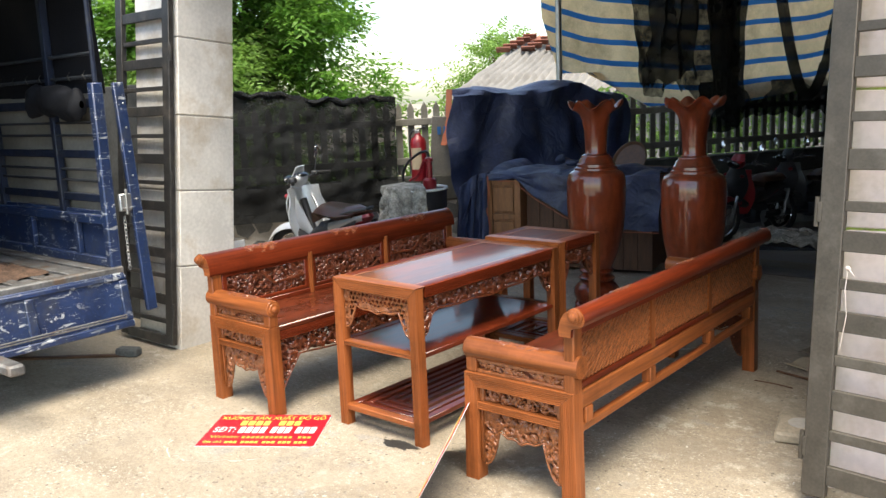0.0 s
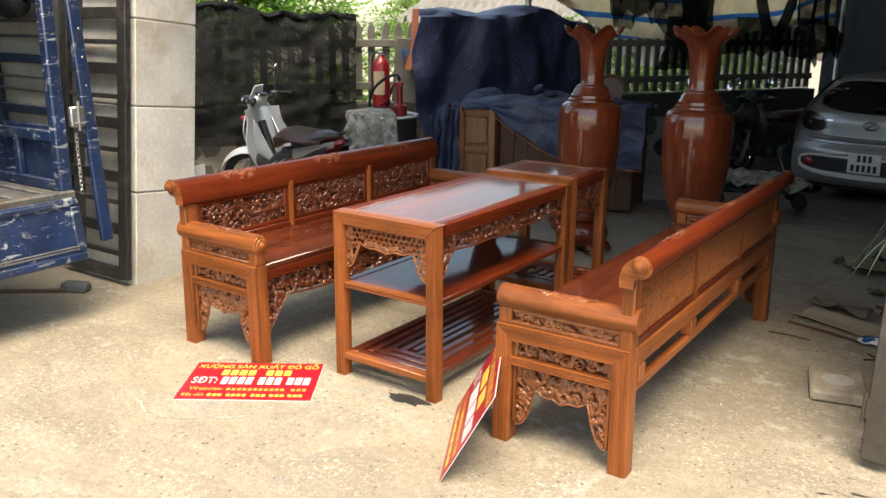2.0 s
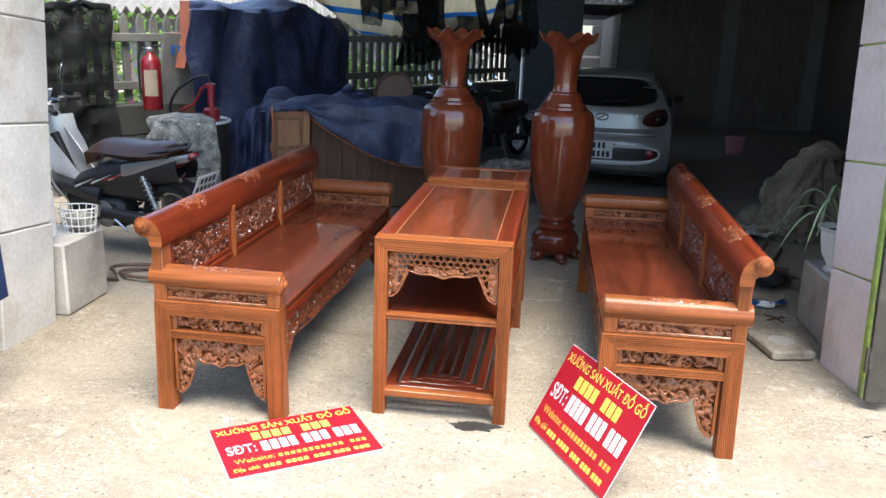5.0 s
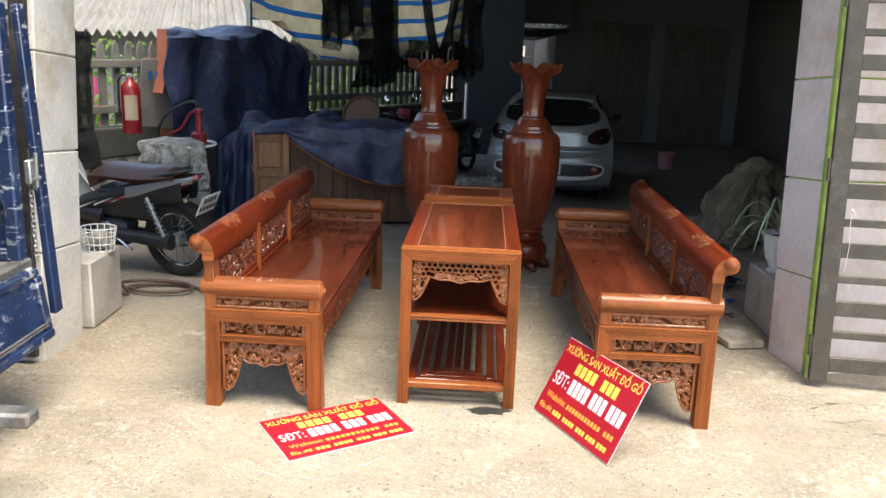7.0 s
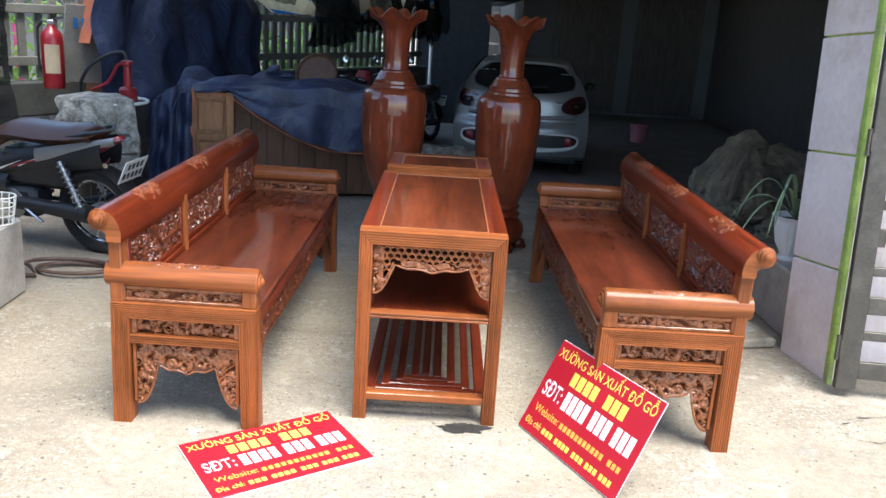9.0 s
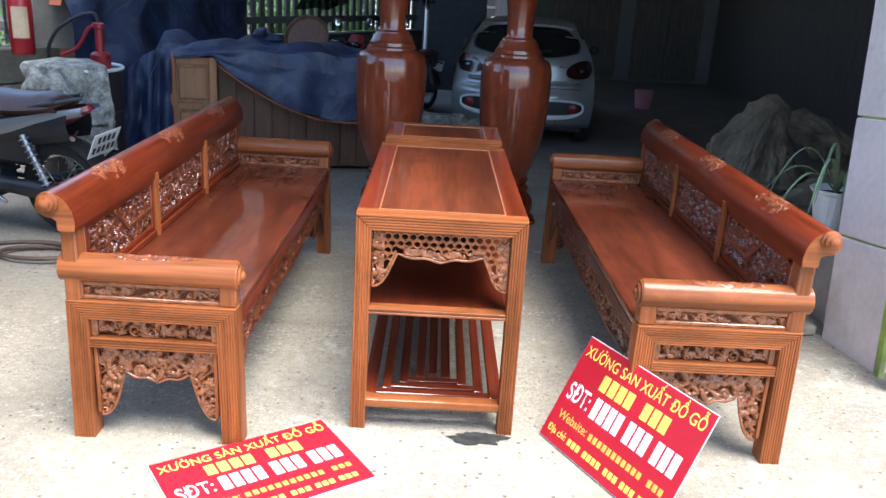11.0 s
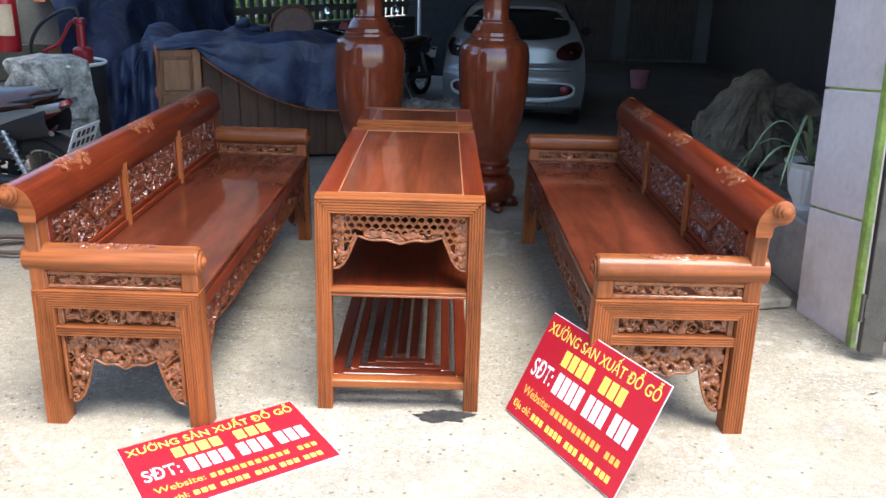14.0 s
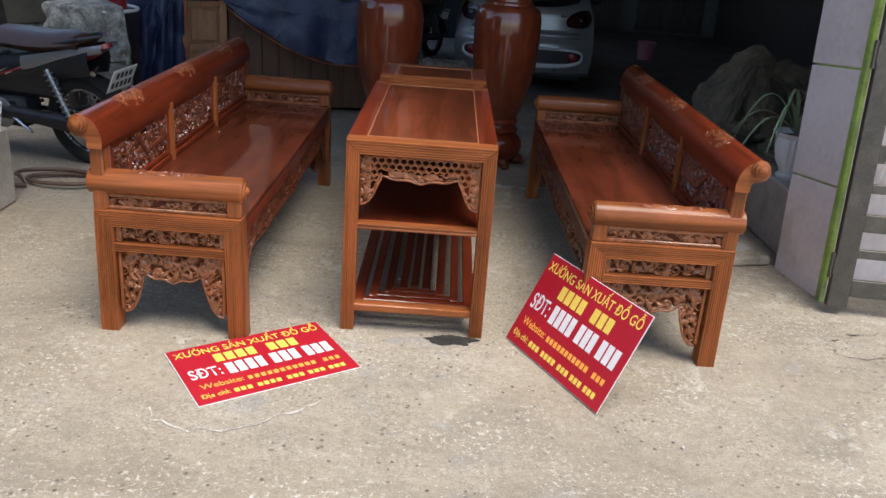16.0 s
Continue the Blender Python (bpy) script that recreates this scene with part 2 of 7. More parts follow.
# grey kept low, so the closed carport's dimness sits in the wall colour
dark_wall = mat("dimmed_house_wall", (0.19, 0.195, 0.205), 0.85, 0, 0.1, 2, 30, 0.1)
door_and_shaded_wall = mat("dark_brown_door", (0.12, 0.105, 0.1), 0.35, 0, 0.3, 3, 40, 0.1, 0.3, (8, 8, 1))
cabinet_wood = mat("tan_cabinet_wood", (0.25, 0.108, 0.04), 0.5, 0, 0.3, 2, 20, 0.12, 0.15, (12, 12, 1.5))
# brown darkened for planks shaded by the tarpaulin; shared with other old wood
old_wood = mat("dimmed_old_wood", (0.10, 0.045, 0.021), 0.6, 0, 0.3, 2, 20, 0.15, 0, (12, 12, 1.5))
sackcloth = mat("sackcloth", (0.22, 0.178, 0.128), 0.95, 0, 0.3, 9, 120, 0.9, dirt=(0.08, 0.07, 0.06), relief=0.012)
cement_bag = mat("dusty_bag", (0.3, 0.28, 0.24), 0.9, 0, 0.5, 14, 60, 1.0, dirt=(0.13, 0.115, 0.09), dirt_amount=0.4, dirt_scale=9, relief=0.015)
cardboard = mat("cardboard", (0.36, 0.29, 0.2), 0.9, 0, 0.15, 5, 60, 0.2)
leaf_m = mat("leaf_green", (0.135, 0.275, 0.045), 0.55, 0, 0.45, 1.2, 9, 0, per=0.1)
leaf2_m = mat("pale_leaf_green", (0.18, 0.31, 0.065), 0.55, 0, 0.4, 1.2, 9, 0, per=0.1)
bark = mat("bark", (0.12, 0.09, 0.06), 0.9, 0, 0.3, 6, 40, 0.5)
plant_m = mat("strap_leaf", (0.2, 0.27, 0.15), 0.45, 0, 0.25, 12, 80, 0.1)
fibro = mat("fibre_cement", (0.215, 0.205, 0.19), 0.9, 0, 0.15, 2, 30, 0.2, dirt=(0.13, 0.115, 0.095), dirt_amount=0.35, dirt_scale=1.5)
tile_m = mat("roof_tile_red", (0.25, 0.1, 0.07), 0.85, 0, 0.3, 4, 30, 0.3, per=0.3)
chalk = mat("chalk_dust", (0.40, 0.37, 0.32), 0.95, 0, 0.4, 30, 120, 0.2)
slab_m = mat("dirty_slab", (0.32, 0.275, 0.21), 0.9, 0, 0.25, 9, 70, 0.4, dirt=(0.13, 0.11, 0.085), dirt_amount=0.35, dirt_scale=9)
faded_board = mat("faded_board", (0.17, 0.158, 0.14), 0.8, 0, 0.2, 5, 60, 0.1, dirt=(0.14, 0.11, 0.08), dirt_amount=0.3)
litter_m = mat("bed_litter", (0.10, 0.06, 0.04), 0.95, 0, 0.5, 25, 90, 0.8)
soil = mat("soil", (0.05, 0.035, 0.025), 0.95, 0, 0.4, 30, 120, 0.8)
steel = mat("galvanised_steel", (0.35, 0.36, 0.36), 0.4, 0.8, 0.15, 8, 60, 0.05)
oil = mat("oil_stain", (0.03, 0.028, 0.026), 0.5, 0, 0.5, 25, 120, 0.3)
hose_m = mat("rubber_hose", (0.1, 0.06, 0.045), 0.6, 0, 0.2, 12, 80, 0.1)
pale_pink = mat("pale_pink_plastic", (0.5, 0.2, 0.26), 0.5, 0, 0.08, 5, 50, 0)
# base colour darkened for the carport's deep shade; the dirt is separate
shade_floor = mat("shaded_carport_floor", (0.21, 0.19, 0.17), 0.6, 0, 0.25, 2, 30, 0.05, dirt=(0.09, 0.08, 0.07), dirt_amount=0.25, dirt_scale=3)
striped_grey = mat("bike_grey", (0.68, 0.69, 0.7), 0.35, 0.3, 0.08, 6, 60, 0, 0.4)
pink_m = mat("pink_plastic", (0.6, 0.06, 0.22), 0.5, 0, 0.05, 5, 50, 0)


def floor_material():
    m = bpy.data.materials.new("dusty_concrete")
    m.use_nodes = True
    nt = m.node_tree
    n, l = nt.nodes, nt.links
    b = n["Principled BSDF"]
    tc = n.new("ShaderNodeTexCoord")

    def noise_node(scale, detail=8, rough=0.6):
        q = n.new("ShaderNodeTexNoise")
        q.inputs["Scale"].default_value, q.inputs["Detail"].default_value, q.inputs["Roughness"].default_value = scale, detail, rough
        l.new(tc.outputs["Object"], q.inputs[0])
        return q.outputs[0]

    def ramp(src, p0, c0, p1, c1):
        r = n.new("ShaderNodeValToRGB")
        r.color_ramp.elements[0].position, r.color_ramp.elements[1].position = p0, p1
        r.color_ramp.elements[0].color, r.color_ramp.elements[1].color = (*c0, 1), (*c1, 1)
        l.new(src, r.inputs[0])
        return r.outputs[0]

    def blend(f, a, c, kind='MIX'):
        q = n.new("ShaderNodeMix"); q.data_type = 'RGBA'; q.blend_type = kind
        if isinstance(f, float):
            q.inputs[0].default_value = f
        else:
            l.new(f, q.inputs[0])
        l.new(a, q.inputs[6])
        if isinstance(c, tuple):
            q.inputs[7].default_value = (*c, 1)
        else:
            l.new(c, q.inputs[7])
        return q.outputs[2]

    def stretched(scale, turn, size, detail, rough):
        mp = n.new("ShaderNodeMapping")
        mp.inputs["Scale"].default_value, mp.inputs["Rotation"].default_value = scale, (0, 0, turn)
        wv = n.new("ShaderNodeTexNoise"); wv.inputs["Scale"].default_value = 0.9; wv.inputs["Detail"].default_value = 2
        l.new(tc.outputs["Object"], wv.inputs[0])
        bend = n.new("ShaderNodeVectorMath"); bend.operation = 'ADD'
        l.new(tc.outputs["Object"], bend.inputs[0]); l.new(wv.outputs["Color"], bend.inputs[1])
        l.new(bend.outputs[0], mp.inputs[0])
        q = n.new("ShaderNodeTexNoise")
        q.inputs["Scale"].default_value, q.inputs["Detail"].default_value, q.inputs["Roughness"].default_value = size, detail, rough
        l.new(mp.outputs[0], q.inputs[0])
        return q.outputs[0]

    def times(a, c):
        q = n.new("ShaderNodeMath"); q.operation = 'MULTIPLY'
        l.new(a, q.inputs[0]); l.new(c, q.inputs[1])
        return q.outputs[0]

    def dots(scale, size, share):
        """Small round marks, in a share of the cells only."""
        v = n.new("ShaderNodeTexVoronoi"); v.inputs["Scale"].default_value = scale
        l.new(tc.outputs["Object"], v.inputs[0])
        near = ramp(v.outputs["Distance"], size * 0.7, (1, 1, 1), size, (0, 0, 0))
        sep = n.new("ShaderNodeSeparateColor")
        l.new(v.outputs["Color"], sep.inputs[0])
        some = ramp(sep.outputs[0], share, (1, 1, 1), share + 0.01, (0, 0, 0))
        return times(near, some)

    base = ramp(noise_node(0.55, 5), 0.34, (0.262, 0.218, 0.163), 0.68, (0.362, 0.314, 0.247))
    smear = stretched((1.0, 2.2, 1), 0.62, 1.1, 10, 0.7)
    col = blend(ramp(smear, 0.50, (0, 0, 0), 0.62, (0.75, 0.75, 0.75)), base, (0.222, 0.185, 0.14))
    col = blend(ramp(smear, 0.34, (0.55, 0.55, 0.55), 0.45, (0, 0, 0)), col, (0.40, 0.357, 0.292))
    blot = ramp(noise_node(1.9, 9, 0.7), 0.55, (0, 0, 0), 0.66, (0.6, 0.6, 0.6))
    col = blend(blot, col, (0.196, 0.172, 0.139))
    crust = times(ramp(noise_node(9, 9, 0.72), 0.53, (0, 0, 0), 0.58, (1, 1, 1)), ramp(noise_node(1.3, 4), 0.5, (0, 0, 0), 0.62, (0.75, 0.75, 0.75)))
    col = blend(crust, col, (0.47, 0.435, 0.375))
    peel = times(ramp(noise_node(15, 8, 0.75), 0.56, (0, 0, 0), 0.6, (1, 1, 1)), ramp(noise_node(1.05, 3), 0.52, (0, 0, 0), 0.6, (0.7, 0.7, 0.7)))
    col = blend(peel, col, (0.22, 0.2, 0.17))
    trowel = stretched((0.8, 7.0, 1), 0.75, 1.6, 5, 0.55)
    line = n.new("ShaderNodeMath"); line.operation = 'PINGPONG'; line.inputs[1].default_value = 0.06
    l.new(trowel, line.inputs[0])
    thin_line = ramp(line.outputs[0], 0.0, (1, 1, 1), 0.006, (0, 0, 0))
    col = blend(times(thin_line, ramp(noise_node(2.3, 5), 0.5, (0, 0, 0), 0.62, (0.5, 0.5, 0.5))), col, (0.24, 0.215, 0.18))
    agg = times(ramp(noise_node(75, 5, 0.65), 0.50, (0, 0, 0), 0.56, (1, 1, 1)), ramp(noise_node(1.45, 6, 0.6), 0.42, (0.12, 0.12, 0.12), 0.58, (0.75, 0.75, 0.75)))
    col = blend(agg, col, (0.205, 0.178, 0.145))
    lime_dust = times(ramp(noise_node(48, 6, 0.7), 0.55, (0, 0, 0), 0.6, (1, 1, 1)), ramp(noise_node(2.1, 6, 0.65), 0.47, (0.05, 0.05, 0.05), 0.6, (0.8, 0.8, 0.8)))
    col = blend(lime_dust, col, (0.50, 0.47, 0.41))
    grey = times(ramp(noise_node(5.5, 8, 0.7), 0.55, (0, 0, 0), 0.62, (1, 1, 1)), ramp(noise_node(0.9, 3), 0.5, (0, 0, 0), 0.6, (0.6, 0.6, 0.6)))
    col = blend(grey, col, (0.235, 0.235, 0.23))
    pits = dots(26, 0.2, 0.42)
    col = blend(times(pits, ramp(noise_node(1.6, 3), 0.4, (0.4, 0.4, 0.4), 0.6, (1, 1, 1))), col, (0.11, 0.095, 0.08))
    grit = dots(58, 0.2, 0.22)
    col = blend(grit, col, (0.50, 0.46, 0.40))
    vor = n.new("ShaderNodeTexVoronoi"); vor.feature = 'DISTANCE_TO_EDGE'; vor.inputs["Scale"].default_value = 0.42
    warp = n.new("ShaderNodeVectorMath"); warp.operation = 'ADD'
    wn_ = n.new("ShaderNodeTexNoise"); wn_.inputs["Scale"].default_value = 2.2; wn_.inputs["Detail"].default_value = 6
    l.new(tc.outputs["Object"], wn_.inputs[0])
    l.new(tc.outputs["Object"], warp.inputs[0]); l.new(wn_.outputs["Color"], warp.inputs[1])
    l.new(warp.outputs[0], vor.inputs[0])
    crack = ramp(vor.outputs["Distance"], 0.0, (1, 1, 1), 0.005, (0, 0, 0))
    col = blend(times(crack, ramp(noise_node(0.6, 3), 0.48, (0, 0, 0), 0.6, (0.45, 0.45, 0.45))), col, (0.12, 0.1, 0.085))
    col = blend(1.0, col, ramp(noise_node(30, 6, 0.7), 0.36, (0.86, 0.855, 0.84), 0.62, (1.1, 1.1, 1.1)), 'MULTIPLY')
    col = blend(1.0, col, ramp(noise_node(130, 4, 0.7), 0.36, (0.82, 0.81, 0.79), 0.64, (1.14, 1.14, 1.14)), 'MULTIPLY')
    l.new(col, b.inputs["Base Color"])
    b.inputs["Roughness"].default_value = 0.82
    bp = n.new("ShaderNodeBump"); bp.inputs["Strength"].default_value = 0.6; bp.inputs["Distance"].default_value = 0.010
    sink = n.new("ShaderNodeMath"); sink.operation = 'SUBTRACT'
    l.new(noise_node(26, 10, 0.72), sink.inputs[0]); l.new(pits, sink.inputs[1])
    l.new(sink.outputs[0], bp.inputs["Height"])
    l.new(bp.outputs[0], b.inputs["Normal"])
    return m


floor_mat = floor_material()


def stripe_material():
    m = mat("striped_sheet", (0.80, 0.61, 0.37), 0.7, 0, 0.15, 4, 60, 0.15, dirt=(0.42, 0.29, 0.16), dirt_amount=0.3, dirt_scale=3)
    return thin(m, 0.6)


def thin(m, share=0.5):
    """Lets part of the light through, as thin plastic sheet and leaves do."""
    n, l = m.node_tree.nodes, m.node_tree.links
    b = n["Principled BSDF"]
    tr = n.new("ShaderNodeBsdfTranslucent")
    l.new(b.inputs["Base Color"].links[0].from_socket, tr.inputs[0])
    mx = n.new("ShaderNodeMixShader")
    mx.inputs[0].default_value = share
    l.new(b.outputs[0], mx.inputs[1]); l.new(tr.outputs[0], mx.inputs[2])
    l.new(mx.outputs[0], n["Material Output"].inputs[0])
    return m


thin(leaf_m, 0.55)
thin(leaf2_m, 0.45)
stripe_m = stripe_material()
stripe_blue = thin(mat("sheet_blue_stripe", (0.03, 0.16, 0.42), 0.7, 0, 0.12, 4, 60, 0.15))


# ---- mesh building ----
class M:
    def __init__(self):
        self.v, self.f = [], []

    def add(self, vs, fs):
        k = len(self.v)
        self.v += [tuple(p) for p in vs]
        self.f += [tuple(i + k for i in f) for f in fs]
        return self

    def box(self, x0, x1, y0, y1, z0, z1, ch=0.003, m=None):
        c = [(x0 + x1) / 2, (y0 + y1) / 2, (z0 + z1) / 2]
        h = [abs(x1 - x0) / 2, abs(y1 - y0) / 2, abs(z1 - z0) / 2]
        ch = min(ch, min(h) * 0.45)
        vs, idx = [], {}
        for s in [(a, b, d) for a in (-1, 1) for b in (-1, 1) for d in (-1, 1)]:
            for ax in range(3):
                p = [s[i] * (h[i] - (ch if i != ax else 0)) for i in range(3)]
                idx[s, ax] = len(vs)
                q = Vector(p)
                if m is not None:
                    q = m @ q
                vs.append((q.x + c[0], q.y + c[1], q.z + c[2]))
        fs = []
        for ax in range(3):
            o = [i for i in range(3) if i != ax]
            for sg in (-1, 1):
                loop = []
                for a, b in ((-1, -1), (1, -1), (1, 1), (-1, 1)):
                    s = [0, 0, 0]; s[ax] = sg; s[o[0]] = a; s[o[1]] = b
                    loop.append(idx[tuple(s), ax])
                flip = (sg < 0) != (ax == 1)
                fs.append(loop[::-1] if flip else loop)
        for ax in range(3):
            o = [i for i in range(3) if i != ax]
            for a in (-1, 1):
                for b in (-1, 1):
                    s0 = [0, 0, 0]; s0[o[0]] = a; s0[o[1]] = b; s0[ax] = -1
                    s1 = list(s0); s1[ax] = 1
                    fs.append([idx[tuple(s0), o[0]], idx[tuple(s0), o[1]], idx[tuple(s1), o[1]], idx[tuple(s1), o[0]]])
        for s in [(a, b, d) for a in (-1, 1) for b in (-1, 1) for d in (-1, 1)]:
            fs.append([idx[s, 0], idx[s, 1], idx[s, 2]])
        return self.add(vs, fs)

    def prism(self, prof, put, a, b, mit0=None, mit1=None):
        """prof: closed 2D outline; put(u, v, w) gives the place; a, b: ends along w; mit: functions of (u, v) added to the ends."""
        n = len(prof)
        vs = [put(u, v, a + (mit0(u, v) if mit0 else 0)) for u, v in prof] + [put(u, v, b + (mit1(u, v) if mit1 else 0)) for u, v in prof]
        fs = [(i, (i + 1) % n, n + (i + 1) % n, n + i) for i in range(n)] + [tuple(range(n))[::-1], tuple(range(n, 2 * n))]
        return self.add(vs, fs)

    def lathe(self, prof, c=(0, 0, 0), n=24, m=None, wave=None):
        vs, fs = [], []
        for r, z in prof:
            for i in range(n):
                a = 2 * math.pi * i / n
                rr, zz = wave(r, z, a) if wave else (r, z)
                p = Vector((rr * math.cos(a), rr * math.sin(a), zz))
                if m is not None:
                    p = m @ p
                vs.append((p.x + c[0], p.y + c[1], p.z + c[2]))
        k = len(prof)
        for j in range(k - 1):
            for i in range(n):
                fs.append((j * n + i, j * n + (i + 1) % n, (j + 1) * n + (i + 1) % n, (j + 1) * n + i))
        fs.append(tuple(range(n))[::-1])
        fs.append(tuple((k - 1) * n + i for i in range(n)))
        return self.add(vs, fs)

    def tube(self, path, r, n=8, closed=False, rs=None):
        path = [Vector(p) for p in path]
        vs, fs = [], []
        k = len(path)
        up = Vector((0.13, 0.27, 0.95)).normalized()
        for j, p in enumerate(path):
            q0 = path[j - 1] if (j > 0 or closed) else p
            q1 = path[(j + 1) % k] if (j < k - 1 or closed) else p
            d = (q1 - q0).normalized()
            s = d.cross(up)
            if s.length < 1e-3:
                s = d.cross(Vector((1, 0, 0)))
            s.normalize()
            t = s.cross(d)
            rr = rs[j] if rs else r
            for i in range(n):
                a = 2 * math.pi * i / n
                vs.append(p + s * (rr * math.cos(a)) + t * (rr * math.sin(a)))
        for j in range(k if closed else k - 1):
            for i in range(n):
                b = (j + 1) % k
                fs.append((j * n + i, b * n + i, b * n + (i + 1) % n, j * n + (i + 1) % n))
        if not closed:
            fs.append(tuple(range(n)))
            fs.append(tuple((k - 1) * n + i for i in range(n))[::-1])
        return self.add(vs, fs)

    def blob(self, c, r, m=None, nu=6, nv=4):
        vs = [Vector((0, 0, -1))]
        for j in range(1, nv):
            t = math.pi * j / nv
            for i in range(nu):
                a = 2 * math.pi * i / nu
                vs.append(Vector((math.sin(t) * math.cos(a), math.sin(t) * math.sin(a), -math.cos(t))))
        vs.append(Vector((0, 0, 1)))
        out = []
        for p in vs:
            p = Vector((p.x * r[0], p.y * r[1], p.z * r[2]))
            if m is not None:
                p = m @ p
            out.append((p.x + c[0], p.y + c[1], p.z + c[2]))
        fs = []
        for i in range(nu):
            fs.append((0, 1 + (i + 1) % nu, 1 + i))
            for j in range(nv - 2):
                a, b = 1 + j * nu, 1 + (j + 1) * nu
                fs.append((a + i, a + (i + 1) % nu, b + (i + 1) % nu, b + i))
            e = 1 + (nv - 2) * nu
            fs.append((e + i, e + (i + 1) % nu, len(vs) - 1))
        return self.add(out, fs)

    def grid(self, fn, nu, nv, thick=0.0):
        vs = [Vector(fn(i / nu, j / nv)) for j in range(nv + 1) for i in range(nu + 1)]
        w = nu + 1
        fs = [(j * w + i, j * w + i + 1, (j + 1) * w + i + 1, (j + 1) * w + i) for j in range(nv) for i in range(nu)]
        if thick:
            nrm = [Vector() for _ in vs]
            for f in fs:
                q = (vs[f[1]] - vs[f[0]]).cross(vs[f[3]] - vs[f[0]])
                for i in f:
                    nrm[i] += q
            k = len(vs)
            back = [p - (q.normalized() if q.length > 1e-12 else Vector((0, 0, 1))) * thick for p, q in zip(vs, nrm)]
            fb = [tuple(i + k for i in f[::-1]) for f in fs]
            edge = [j for j in range(w)] + [j * w + nu for j in range(1, nv + 1)] + [nv * w + i for i in range(nu - 1, -1, -1)] + [j * w for j in range(nv - 1, 0, -1)]
            e = len(edge)
            fe = [(edge[(i + 1) % e], edge[i], edge[i] + k, edge[(i + 1) % e] + k) for i in range(e)]
            return self.add(vs + back, fs + fb + fe)
        return self.add(vs, fs)

    def mesh(self, name, material, smooth=40):
        me = bpy.data.meshes.new(name)
        me.from_pydata(self.v, [], self.f)
        me.materials.append(material)
        if smooth:
            me.shade_smooth()
            me.set_sharp_from_angle(angle=radians(smooth))
        me.update()
        return me


def part(name, m, material, parent=None, label="", smooth=40):
    ob = new(name, m if isinstance(m, bpy.types.Mesh) else m.mesh(name, material, smooth))
    if parent is not None:
        ob.parent = parent
    if label:
        tagged(ob, label)
    return ob


def thing(name, place, label, category, group="", kind=""):
    ob = new(name)
    ob.empty_display_size = 0.1
    ob.matrix_world = place
    return tagged(ob, label, category, group, kind)


def single(name, m, material, label, category, group="", kind="", smooth=40, place=None):
    ob = part(name, m, material, smooth=smooth)
    if place is not None:
        ob.matrix_world = place
    return tagged(ob, label, category, group, kind)


def curve(pts, k=6):
    """A smooth path through the points."""
    p = [Vector(q) for q in pts]
    p = [p[0] * 2 - p[1]] + p + [p[-1] * 2 - p[-2]]
    out = []
    for a, b, c, d in zip(p, p[1:], p[2:], p[3:]):
        for i in range(k):
            t = i / k
            out.append(0.5 * (2 * b + (c - a) * t + (2 * a - 5 * b + 4 * c - d) * t * t + (3 * b - a - 3 * c + d) * t ** 3))
    return out + [p[-2]]


def rot(ax, ay, az):
    return Euler((radians(ax), radians(ay), radians(az))).to_matrix()




# ---- carved wood ----
def reed(w, d, n):
    """Outline of a bar, w wide and d deep, with n rounded ridges along its face at v = -d/2 .. facing -v."""
    pts = [(w / 2, d / 2), (-w / 2, d / 2)]
    p = w / n
    for i in range(n):
        x = -w / 2 + p * i
        pts += [(x + p * 0.06, -d / 2 + 0.0035), (x + p * 0.28, -d / 2), (x + p * 0.72, -d / 2), (x + p * 0.94, -d / 2 + 0.0035)]
    return pts


